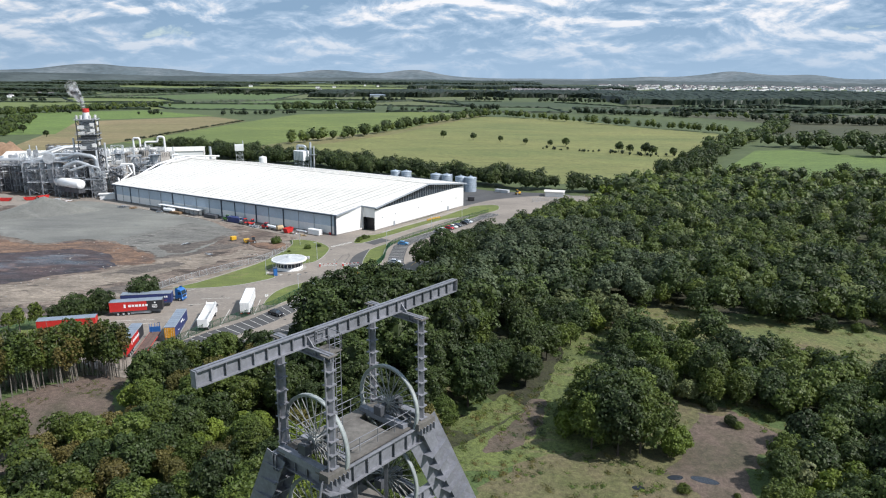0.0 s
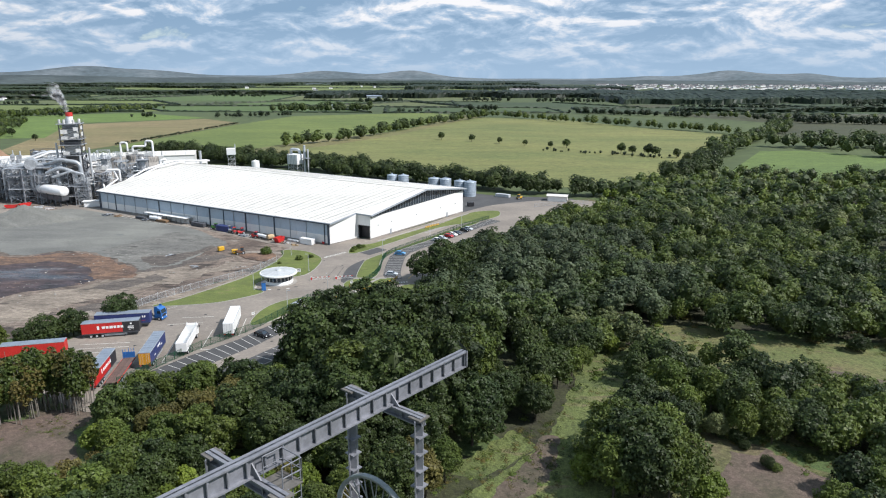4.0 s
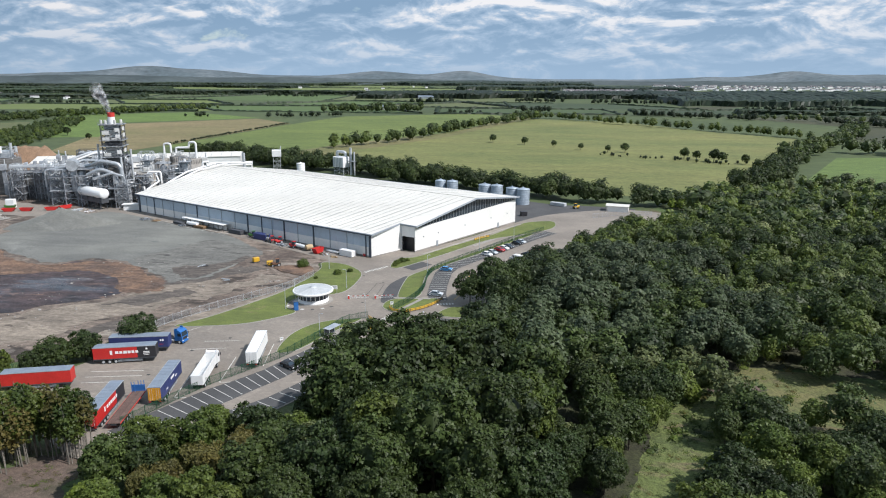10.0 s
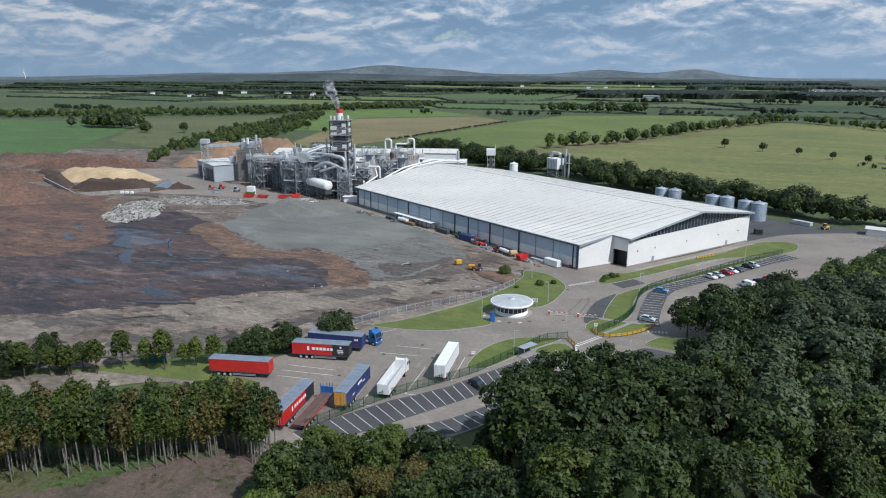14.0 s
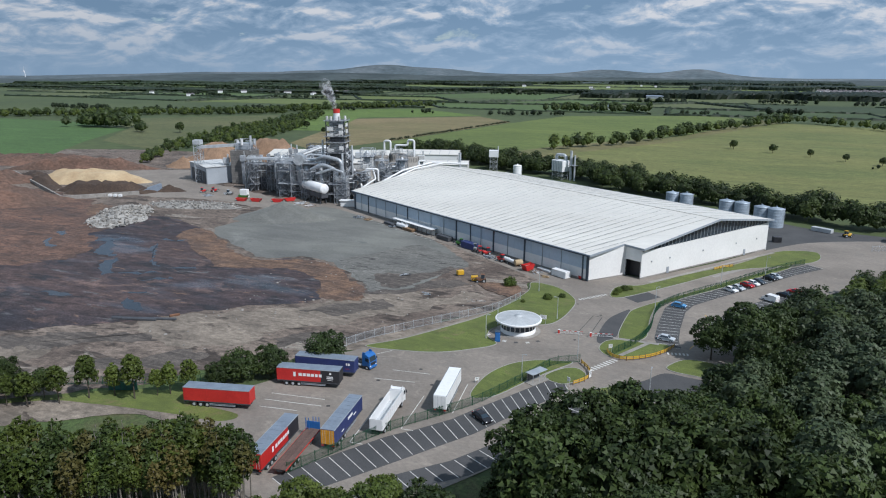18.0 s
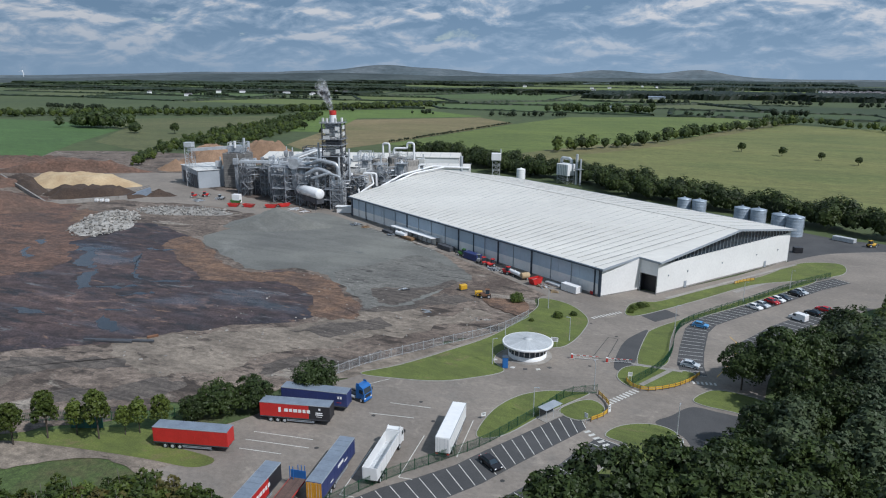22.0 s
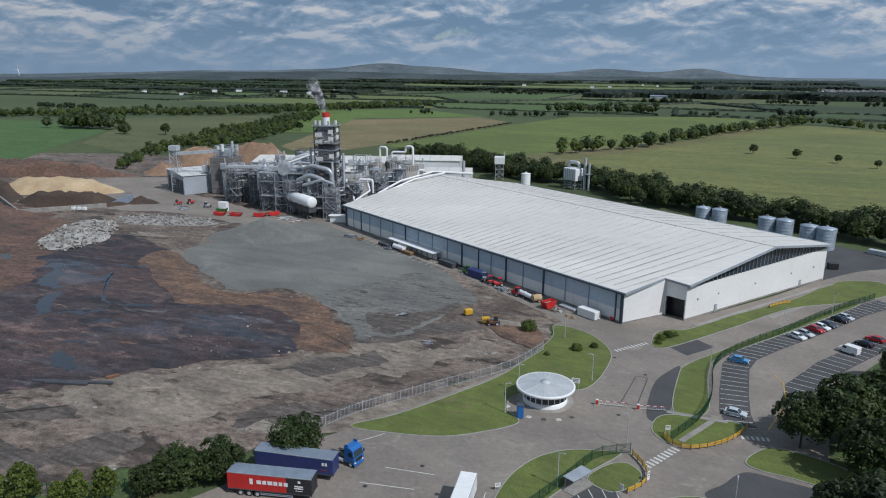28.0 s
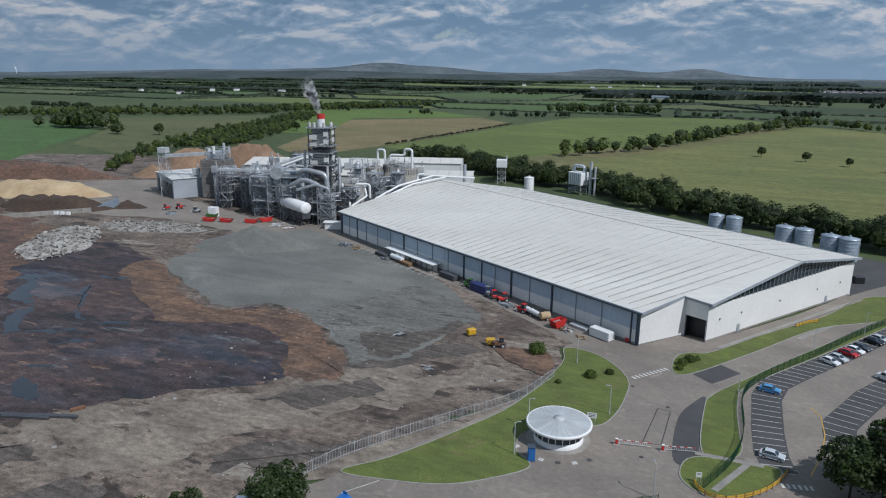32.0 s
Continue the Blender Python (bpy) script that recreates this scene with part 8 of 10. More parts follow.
def hall(name, label, c, d1, l1, l2, h, ridge, wallmat, roofmat, openings=0):
    """A shed: walls, low gabled roof, optional dark slabs for shaded openings along its first side."""
    d1 = Vector(d1).normalized()
    d2 = Vector((-d1.y, d1.x))
    c = Vector(c)
    q = [c, c + d1 * l1, c + d1 * l1 + d2 * l2, c + d2 * l2]
    ob = thing(name, label, "building", pose(0, 0, 0))
    for i in range(4):
        a, b = q[i], q[(i + 1) % 4]
        if i % 2:
            mid = (a + b) / 2
            part("wall", wall(Mesh(), a, mid, 0, h, 0.3, h, h + ridge), wallmat, ob)
            part("wall", wall(Mesh(), mid, b, 0, h, 0.3, h + ridge, h), wallmat, ob)
        else:
            part("wall", wall(Mesh(), a, b, 0, h), wallmat, ob)
    r0, r1 = (q[0] + q[3]) / 2 - d1 * 0.5, (q[1] + q[2]) / 2 + d1 * 0.5
    e = d2 * 0.5
    for a, b in ((q[0] - d1 * 0.5 - e, q[1] + d1 * 0.5 - e), (q[3] - d1 * 0.5 + e, q[2] + d1 * 0.5 + e)):
        top = [p3(a, h), p3(b, h), p3(r1, h + ridge), p3(r0, h + ridge)]
        m = Mesh().add([(x, y, z + 0.02) for x, y, z in top] + [(x, y, z - 0.2) for x, y, z in top], [(0, 1, 2, 3), (7, 6, 5, 4), (0, 4, 5, 1), (1, 5, 6, 2), (3, 7, 4, 0)])
        part("roof", m, roofmat, ob)
        k = int(l1 / 6)
        for i in range(1, k):
            f = i / k
            part("roof_seam", Mesh().beam(Vector(top[0]).lerp(Vector(top[1]), f) + Vector((0, 0, 0.06)), Vector(top[3]).lerp(Vector(top[2]), f) + Vector((0, 0, 0.06)), 0.2, 0.08), GREY_TRIM, ob, fix=False)
    for i in range(openings):
        p = q[0] + d1 * (l1 * (i + 0.5) / openings) - d2 * 0.06
        part("opening", Mesh().box((p.x, p.y, h * 0.36), (l1 / openings * 0.72, 0.3, h * 0.7), heading((0, 0), d1)), STEEL_DARK, ob, "dark slab for the shade inside an open bay")
    return ob


chip_shed = hall("chip_shed", "pale grey flat-topped shed with an open bay", (-296, 353), (0.5, 0.866), 18, 32, 9.8, 0.4, PALE_GREY, GREY_WHITE)
for i in range(4):
    p = Vector((-296, 353)) + Vector((-0.866, 0.5)) * (4 + 7.2 * i) - Vector((0.5, 0.866)) * 0.1
    # dark slab on the solid wall stands for the shade inside the bay
    part("opening", Mesh().box((p.x, p.y, 3.6), (5.6, 0.3, 7.0), 150), STEEL_DARK, chip_shed, "dark slab for the shade inside an open bay")
hall("press_hall", "long white-roofed press hall", (-292, 402), (0.93, 0.36), 76, 34, 11.5, 2.2, GREY_WHITE, ROOF_WHITE)
hall("press_hall", "white-roofed hall beside the press line", (-262, 376), (0.93, 0.36), 52, 22, 12.0, 1.4, GREY_WHITE, ROOF_WHITE)
hall("store_shed", "long white shed behind the factory", (-243, 474), (0.94, 0.33), 46, 26, 7.4, 1.8, WHITE_METAL, ROOF_WHITE)
hall("store_shed", "low white annex shed by the trees", (-215, 440), (0.94, 0.33), 40, 20, 6.2, 1.2, WHITE_METAL, ROOF_WHITE)
hall("sorting_shed", "small white building beside the silos", (38.0, 361.1), (0.97, -0.2), 10, 6, 2.8, 0.6, WHITE_METAL, ROOF_WHITE)
hall("site_office", "white flat cabin at the foot of the frames", (-192, 331.6), (0.95, 0.3), 7.5, 3, 2.9, 0.1, WHITE_METAL, WHITE_METAL)


DUCT = surface("dull_duct_steel", (0.52, 0.54, 0.56), (0.33, 0.35, 0.365), rough=0.42, metal=0.45, s1=0.35, s2=2.2, v2=0.2, bump=0.1)


def dryer_tower():
    ob = thing("dryer_tower", "tall square steel tower with white panels and a red-tipped chimney", "tower", pose(-203.5, 348.5, 0))
    lattice(ob, 0, 0, 9.4, 8.6, 0, 24, 4, STEEL_DARK, rz=18, t=0.45)
    lattice(ob, 0, 0, 9.0, 8.2, 24, 39.5, 3.1, STEEL_DARK, rz=18, t=0.36)
    rot = pose(0, 0, 0, 0, 0, 18)
    rg = random.Random(3)
    for z, hh, mat in ((26.6, 4.6, GREY_WHITE), (30.4, 2.2, STEEL_DARK), (34.4, 5.0, GREY_WHITE), (38.2, 1.8, PALE_GREY)):
        part("cladding_panel", Mesh().box((0, 0, z), (6.4, 5.8, hh), 18, bevel=0.05), mat, ob, "dusty white casing inside the frame" if mat is GREY_WHITE else "")
    for z in (25.5, 33.0, 36.2):
        for ox, oy, w, a in ((-2.4, -4.3, 3.2, 18), (3.0, -4.3, 2.2, 18), (4.6, 1.0, 4.0, 108)):
            p = rot @ Vector((ox, oy, z + ox * 0.25))
            part("cladding_panel", Mesh().box(p, (w, 0.12, 1.9), a, bevel=0.02), GREY_WHITE, ob)
    part("core", Mesh().box((0, 0, 12), (6.6, 5.6, 24), 18), DARK_CONCRETE, ob)
    for z in (23.8, 29.0, 31.8, 39.4):
        part("platform", Mesh().box((0, 0, z), (11.0, 10.2, 0.25), 18), PLANT_STEEL, ob)
        q = [rot @ Vector((x, y, z + 0.15)) for x, y in ((-5.4, -5.0), (5.4, -5.0), (5.4, 5.0), (-5.4, 5.0), (-5.4, -5.0))]
        hand_rail(ob, q, 1.2)
    for i, (x, y) in enumerate(((-3.6, -3.2), (-1.2, -3.4), (3.4, -3.0), (3.4, 2.3), (-3.4, 2.6))):
        part("vent", Mesh().tube((x, y, 39.5), (x, y, 41.6), 0.6, n=10), GREY_WHITE, ob)
    st = part("chimney", Mesh().tube((0, 0, 39.5), (0, 0, 43.0), 1.6, n=20), WHITE_METAL, ob, "white chimney with red top band")
    part("chimney_band", Mesh().tube((0, 0, 43.0), (0, 0, 45.0), 1.66, n=20, caps=False), BARRIER_RED, st, "red painted band")
    part("chimney_mouth", Mesh().tube((0, 0, 43.3), (0, 0, 44.6), 1.45, n=20), STEEL_DARK, st)
    for k, (x, y) in enumerate(((-6.2, -4), (6.4, 3), (6.2, -5.6))):
        part("riser_pipe", Mesh().tube((x, y, 2), (x, y, 30 - 3 * k), 0.5, n=10), GALV, ob)
    for f in range(8):
        a, b = (rot @ Vector((6.2, -4 if f % 2 else 4, 3 * f)), rot @ Vector((6.2, 4 if f % 2 else -4, 3 * f + 3)))
        part("stair_flight", Mesh().beam(a, b, 0.9, 0.15), PLANT_STEEL, ob)


dryer_tower()


def bunker():
    """Concrete chip bunkers below a long steel gantry."""
    ob = thing("chip_bunker", "weathered concrete bunkers under a grey steel gantry", "bunker", pose(0, 0, 0))
    for x, y, w, d, h in ((-255, 358, 9, 8, 13.0), (-244, 361, 9, 8, 12.5), (-232, 362, 10, 8, 15)):
        part("bunker_wall", Mesh().box((x, y, h / 2), (w, d, h), 17, bevel=0.1), DARK_CONCRETE, ob)
        part("hopper", Mesh().box((x, y - 4.2, h * 0.3), (w * 0.6, 0.5, h * 0.5), 17), STEEL_DARK, ob)
    a, b = Vector((-264, 351.5, 14.4)), Vector((-228, 362.5, 14.4))
    part("gantry", Mesh().beam(a, b, 4.2, 0.4), PLANT_STEEL, ob, "long steel conveyor gantry")
    for o in (-2.0, 2.0):
        s = Vector((0.29 * o, -0.957 * o, 0))
        part("gantry_chord", Mesh().beam(a + s + Vector((0, 0, 2.2)), b + s + Vector((0, 0, 2.2)), 0.3, 0.35), PLANT_STEEL, ob)
        for i in range(22):
            p, q = a.lerp(b, i / 22), a.lerp(b, (i + 1) / 22)
            part("gantry_post", Mesh().beam(p + s, p + s + Vector((0, 0, 2.2)), 0.16, 0.16), PLANT_STEEL, ob, fix=False)
            part("gantry_brace", Mesh().beam(p + s, q + s + Vector((0, 0, 2.2)), 0.1, 0.1), PLANT_STEEL, ob, fix=False)
    for i in range(5):
        p = a.lerp(b, i / 4)
        lattice(ob, p.x, p.y, 3.2, 3.2, 0, 14.2, 4.7, PLANT_STEEL, rz=17, t=0.28)
    part("conveyor_cover", Mesh().beam(a + Vector((0, 0, 2.8)), b + Vector((0, 0, 2.8)), 3.4, 0.9), GALV, ob, "galvanised conveyor cover")
    for i in range(9):
        p = a.lerp(b, 0.06 + i * 0.11) + Vector((0.6, 1.4, 3))
        part("drive_unit", Mesh().box(p, (1.4, 1.6, 1.6 + (i % 3) * 1.2), 17, bevel=0.1), (GALV, PALE_GREY, PLANT_STEEL)[i % 3], ob)


bunker()


def chip_tower():
    ob = thing("chip_silo", "tall weathered concrete chip silo with conveyors on top", "silo", pose(-281, 369, 0))
    part("body", Mesh().box((0, 0, 9.5), (13, 11, 19), 17, bevel=0.3), DARK_CONCRETE, ob)
    for i in range(8):
        part("band", Mesh().box((0, 0, 1.6 + i * 2.3), (13.1, 11.1, 0.14), 17), CONCRETE, ob)
    part("head_house", Mesh().box((-1, 1, 21), (8, 7, 3.6), 17, bevel=0.1), PALE_GREY, ob)
    lattice(ob, 2, -1, 9, 8, 19, 25, 3, GALV, rz=17, t=0.2)
    part("conveyor", Mesh().beam((-26, -10, 20), (0, 0, 22), 2.0, 1.6), GALV, ob, "enclosed galvanised conveyor")
    lattice(ob, -25.5, -9.8, 4, 4, 0, 24, 4, GALV, rz=17, t=0.22)
    part("head", Mesh().box((-25.5, -9.8, 23), (4.5, 4, 2.6), 17, bevel=0.1), GALV, ob)
    for i, (x, y, h) in enumerate(((1, -3, 3.5), (4, 1, 5), (-3, -2, 2.5), (5, 3, 2.8))):
        part("vent", Mesh().tube((x, y, 22), (x, y, 22 + h), 0.7, n=10), GALV if i % 2 else WHITE_METAL, ob)
    hand_rail(ob, [pose(0, 0, 19, 0, 0, 17) @ Vector((x, y, 0)) for x, y in ((-6.4, -5.4), (6.4, -5.4), (6.4, 5.4))], 1.2)


chip_tower()


def cyclones():
    ob = thing("cyclone_bank", "galvanised cyclones in a steel frame below a large drum", "cyclones", pose(-223, 344, 0))
    for x in (-9, -1.5, 5):
        lattice(ob, x, -0.5, 6.2, 7, 0, 17.5 if x < 0 else 15, 3.5, PLANT_STEEL, rz=17, t=0.3)
    for x, y in ((-5, -1), (-1.2, 0.2), (2.6, 1.2)):
        part("cyclone", Mesh().lathe((x, y, 0), ((0.35, 4), (1.7, 10), (1.75, 16.5), (1.2, 17.2), (0, 17.3)), 18), DUCT, ob, "galvanised cyclone cone", fix=False)
    part("drum", Mesh().tube((-2.0, 2.6, 19.6), (1.0, -3.6, 19.6), 2.7, n=26), DUCT, ob, "large galvanised drum")
    for k in (0.15, 0.5, 0.85):
        p = Vector((-2.0, 2.6, 19.6)).lerp(Vector((1.0, -3.6, 19.6)), k)
        q = Vector((3.0, -6.2, 0)).normalized()
        part("drum_band", Mesh().tube(p - q * 0.1, p + q * 0.1, 2.8, n=26), GREY_TRIM, ob)
    part("manifold", Mesh().pipe([(-14, -3, 9), (-14, -3, 17), (-4, 0, 18.6), (4, 2, 18.6)], 0.6, 12), DUCT, ob)
    for z in (7.2, 13.8, 17.6):
        part("platform", Mesh().box((-2, 0, z), (20, 7.6, 0.2), 17), PLANT_STEEL, ob)
        hand_rail(ob, [pose(-2, 0, z, 0, 0, 17) @ Vector((x, -3.8, 0)) for x in (-10, 10)], 1.1)


cyclones()


def ducts():
    """The thick curved exhaust ducts between the cyclones and the tower."""
    ob = thing("exhaust_ducts", "thick galvanised exhaust ducts curving down beside the tower", "ducts", pose(-203, 341, 0))
    part("duct", Mesh().pipe([(-9, 1, 20), (-4, 0, 22.3), (5.0, 1.6, 20.5), (6.5, 1.6, 7)], 1.0, 16), DUCT, ob)
    part("duct", Mesh().pipe([(-10, -2.4, 15.5), (-3, -2.4, 18.6), (3.6, -1.2, 16.2), (5.4, -1.2, 5)], 0.95, 16), DUCT, ob)
    part("duct", Mesh().pipe([(-7, 1, 19), (-4.6, -1, 9), (-3, -1, 5)], 0.9, 14), DUCT, ob)
    part("duct", Mesh().pipe([(8.4, -1.6, 4), (8.4, -1.6, 15.2), (3, -3, 16.8), (-6, -4, 14)], 0.6, 14), DUCT, ob)
    lattice(ob, 6.8, -1.2, 6, 6, 0, 15.5, 3.1, PLANT_STEEL, rz=17, t=0.28)
    lattice(ob, -4, 0, 7, 6, 0, 17, 3.4, PLANT_STEEL, rz=17, t=0.28)
    for z in (4.5, 9.5):
        part("platform", Mesh().box((5, -1.4, z), (9, 7, 0.2), 17), PLANT_STEEL, ob)
        hand_rail(ob, [pose(5, -1.4, z, 0, 0, 17) @ Vector((x, -3.5, 0)) for x in (-4.5, 4.5)], 1.1)


ducts()


def white_tank():
    ob = thing("storage_tank", "long white horizontal tank on a dark frame", "tank", pose(-210.0, 336.8, 0, 0, 0, -27))
    prof = [(-10.4, 0.0), (-10.2, 1.5), (-9.9, 2.2), (-9.6, 2.45), (9.6, 2.45), (9.9, 2.2), (10.2, 1.5), (10.4, 0)]
    n = 22
    v = [(x, r * math.cos(2 * math.pi * i / n), 7.6 + r * math.sin(2 * math.pi * i / n)) for x, r in prof for i in range(n)]
    f = [(a * n + i, a * n + (i + 1) % n, a * n + n + (i + 1) % n, a * n + n + i) for a in range(len(prof) - 1) for i in range(n)]
    part("vessel", Mesh().add(v, f, True), WHITE_METAL, ob, "white tank shell")
    for x in (-8.0, -2.7, 2.7, 8.0):
        part("saddle", Mesh().box((x, 0, 5.4), (0.5, 3.6, 1.2)), STEEL_DARK, ob)
        for y in (-1.6, 1.6):
            part("leg", Mesh().beam((x, y, 0), (x, y, 5), 0.3, 0.3), STEEL_DARK, ob)
    part("skirt", Mesh().box((0, 0.2, 4.2), (19, 3.6, 2.2)), STEEL_DARK, ob)
    part("walkway", Mesh().box((0, 0, 9.7), (10, 0.8, 0.08)), GALV, ob)


white_tank()


def flue_silos():
    for x, y, r, h in ((-197.5, 364, 5.2, 13.6), (-199, 402, 4.6, 17.5), (-206, 396, 4.0, 16.8), (-189, 398, 5.2, 17.0)):
        ob = thing("concrete_silo", "squat ribbed concrete silo with steel top frame", "silo", pose(x, y, 0), group="concrete silos")
        part("shell", Mesh().lathe((0, 0, 0), ((r, 0), (r, h), (r - 0.4, h), (0, h + 0.1)), 28), CONCRETE, ob)
        for i in range(28):
            a = 2 * math.pi * i / 28
            part("rib", Mesh().box((r * math.cos(a), r * math.sin(a), h - 1.5), (0.25, 0.3, 2.4), math.degrees(a)), DARK_CONCRETE, ob, fix=False)
        lattice(ob, 0, 0, r, r, h, h + 3, 1.5, GALV, t=0.14)
        part("top_unit", Mesh().box((0.5, 0, h + 1.4), (r * 0.5, r * 0.5, 2.2), 15, bevel=0.1), GREY_WHITE, ob)


flue_silos()
PIPES = [
    ([(-188, 345, 1), (-188, 345, 9), (-196, 352, 13), (-200, 358, 14)], 0.5), ([(-186, 343, 0), (-186, 343, 8), (-184, 352, 11), (-190, 360, 14)], 0.45),
    ([(-192, 356, 6), (-192, 356, 15), (-186, 358, 15), (-186, 358, 9)], 0.55), ([(-180, 352, 10), (-176, 366, 14), (-168, 384, 16.5), (-150, 390, 16)], 0.5),
    ([(-178, 350, 10), (-170, 368, 15), (-160, 380, 17)], 0.4), ([(-205, 398, 18), (-205, 398, 25), (-201, 398, 25), (-201, 398, 20)], 0.55),
    ([(-197, 396, 20), (-197, 396, 23), (-190, 398, 23), (-190, 398, 26), (-186, 398, 26), (-186, 398, 15)], 0.6), ([(-250, 372, 15), (-236, 380, 21), (-225, 384, 21), (-216, 378, 18)], 0.6),
    ([(-268, 385, 12), (-250, 395, 19), (-240, 402, 20), (-228, 402, 14)], 0.7), ([(-232, 352, 14), (-228, 356, 17), (-214, 362, 19)], 0.8), ([(-245, 366, 14), (-238, 372, 18), (-220, 372, 18), (-214, 356, 18)], 0.7),
    ([(-181, 338, 0.5), (-181, 338, 7), (-186, 346, 7), (-190, 356, 8)], 0.4), ([(-172, 376, 9), (-172, 376, 18), (-169, 377, 18)], 0.6), ([(-160, 402, 8), (-160, 402, 19), (-160, 402, 20)], 0.8),
]
for pts, r in PIPES:
    ob = thing("pipe_run", "white insulated pipe run with rounded bends", "pipe", pose(0, 0, 0), group="pipe runs")
    part("pipe", Mesh().pipe(pts, r, 10), WHITE_METAL if r < 0.65 else GALV, ob, fix=False)
    for p in pts[1:-1]:
        part("support", Mesh().beam((p[0], p[1], 0), (p[0], p[1], p[2] - r), 0.2, 0.2), PLANT_STEEL, ob)
rng = random.Random(31)
for i in range(30):
    x = rng.uniform(-292, -186)
    y = 352 + (x + 250) * 0.16 + rng.uniform(14, 56)
    ob = thing("roof_unit", "grey rooftop plant box with a vent", "plant unit", pose(x, y, 0, 0, 0, 20), group="rooftop plant")
    h = rng.uniform(12, 17.5)
    w = rng.uniform(1.5, 4.5)
    part("housing", Mesh().box((0, 0, h - 1.5), (w, rng.uniform(1.5, 4), 3.2), bevel=0.1), rng.choice((GALV, PALE_GREY, GREY_WHITE, PLANT_STEEL)), ob)
    part("vent", Mesh().tube((w * 0.3, 0, h), (w * 0.3, 0, h + rng.uniform(1, 3.5)), rng.uniform(0.25, 0.6), n=8), GALV, ob)
    part("stand", Mesh().box((0, 0, (h - 3) / 2), (w * 0.6, 1.2, h - 3)), PLANT_STEEL, ob)
for x, y, w, d, h in ((-240, 350, 5, 5, 21), (-214, 352, 5, 6, 19), (-190, 352, 4, 5, 14), (-192, 372, 6, 5, 18), (-268, 362, 6, 5, 17), (-250, 380, 8, 6, 17), (-180, 360, 5, 5, 12), (-208, 384, 6, 5, 22), (-184, 380, 5, 5, 20), (-236, 388, 10, 5, 19)):
    ob = thing("steel_frame", "open braced steel frame with platforms among pipes", "steel frame", pose(0, 0, 0), group="plant frames")
    lattice(ob, x, y, w, d, 0, h, 3.4, rng.choice((PLANT_STEEL, GALV)), rz=17, t=0.24)
    for k in range(int(h / 6)):
        part("platform", Mesh().box((x, y, 5.5 + 6 * k), (w + 1.4, d + 1.4, 0.18), 17), PLANT_STEEL, ob)
    part("vessel", Mesh().lathe((x, y, 0), ((0.4, h * 0.35), (w * 0.3, h * 0.5), (w * 0.3, h * 0.86), (0.3, h * 0.95)), 14), GALV, ob, fix=False)


def frame_tower(x, y, w, d, h, mat, rz=17):
    """A stair and pipe tower: braced legs, gratings with rails, pipes and a stair."""
    ob = thing("steel_frame", "dark braced steel frame with stairs and pipes", "steel frame", pose(x, y, 0, 0, 0, rz), group="plant frames")
    lattice(ob, 0, 0, w, d, 0, h, 2.6, mat, t=0.26)
    k = 0
    z = 3.6
    while z < h:
        part("platform", Mesh().box((0, 0, z), (w + 1.2, d + 1.0, 0.16)), PLANT_STEEL, ob)
        hand_rail(ob, [Vector((a * (w + 1.1) / 2, b * (d + 0.9) / 2, z + 0.1)) for a, b in ((-1, 1), (-1, -1), (1, -1), (1, 1))], 1.1)
        s = -1 if k % 2 else 1
        part("stair_flight", Mesh().beam((-s * w * 0.4, -d / 2 - 0.5, z - 3.6), (s * w * 0.4, -d / 2 - 0.5, z), 0.8, 0.14), PLANT_STEEL, ob)
        k += 1
        z += 3.6
    for i in range(4):
        px, py = (i - 1.5) * w * 0.22, (0.3 if i % 2 else -0.25) * d
        top = h * (0.7 + 0.13 * (i % 3))
        part("pipe", Mesh().pipe([(px, py, 0.3), (px, py, top), (px + 1.4, py + 1.0, top + 0.8), (px + 4.5, py + 2.6, top + 0.8)], 0.16 + 0.07 * (i % 3), 8), (DUCT, WHITE_METAL, PLANT_STEEL, GALV)[i], ob, fix=False)
    return ob


for x, y, w, d, h, mat in ((-247, 352, 5, 4, 16, PLANT_STEEL), (-258, 349, 4, 4, 14, STEEL_DARK), (-236, 347.5, 4.5, 4, 13, GALV), (-216, 340.5, 4, 4, 14, PLANT_STEEL), (-195.5, 339.5, 5, 4, 13, GALV),
                           (-190, 347, 5, 4.5, 15, STEEL_DARK), (-212, 357, 5, 5, 18, PLANT_STEEL), (-186, 366, 5, 5, 17, PLANT_STEEL)):
    frame_tower(x, y, w, d, h, mat)
deck_frame = thing("steel_frame", "long dark steel frame of coolers on the hall roof", "steel frame", pose(-258, 419, 0, 0, 0, 21), group="plant frames")
lattice(deck_frame, 0, 0, 24, 9, 11, 18.5, 2.5, STEEL_DARK, t=0.34)
for i in range(6):
    part("cooler", Mesh().box((-10 + 4 * i, 0, 16.2), (3.2, 7.6, 2.2), bevel=0.1), (PLANT_STEEL, DUCT)[i % 2], deck_frame)
    part("fan_ring", Mesh().lathe((-10 + 4 * i, 0, 17.3), ((1.2, 0), (1.35, 0.5), (1.2, 0.55), (1.1, 0.2)), 14), GALV, deck_frame, fix=False)


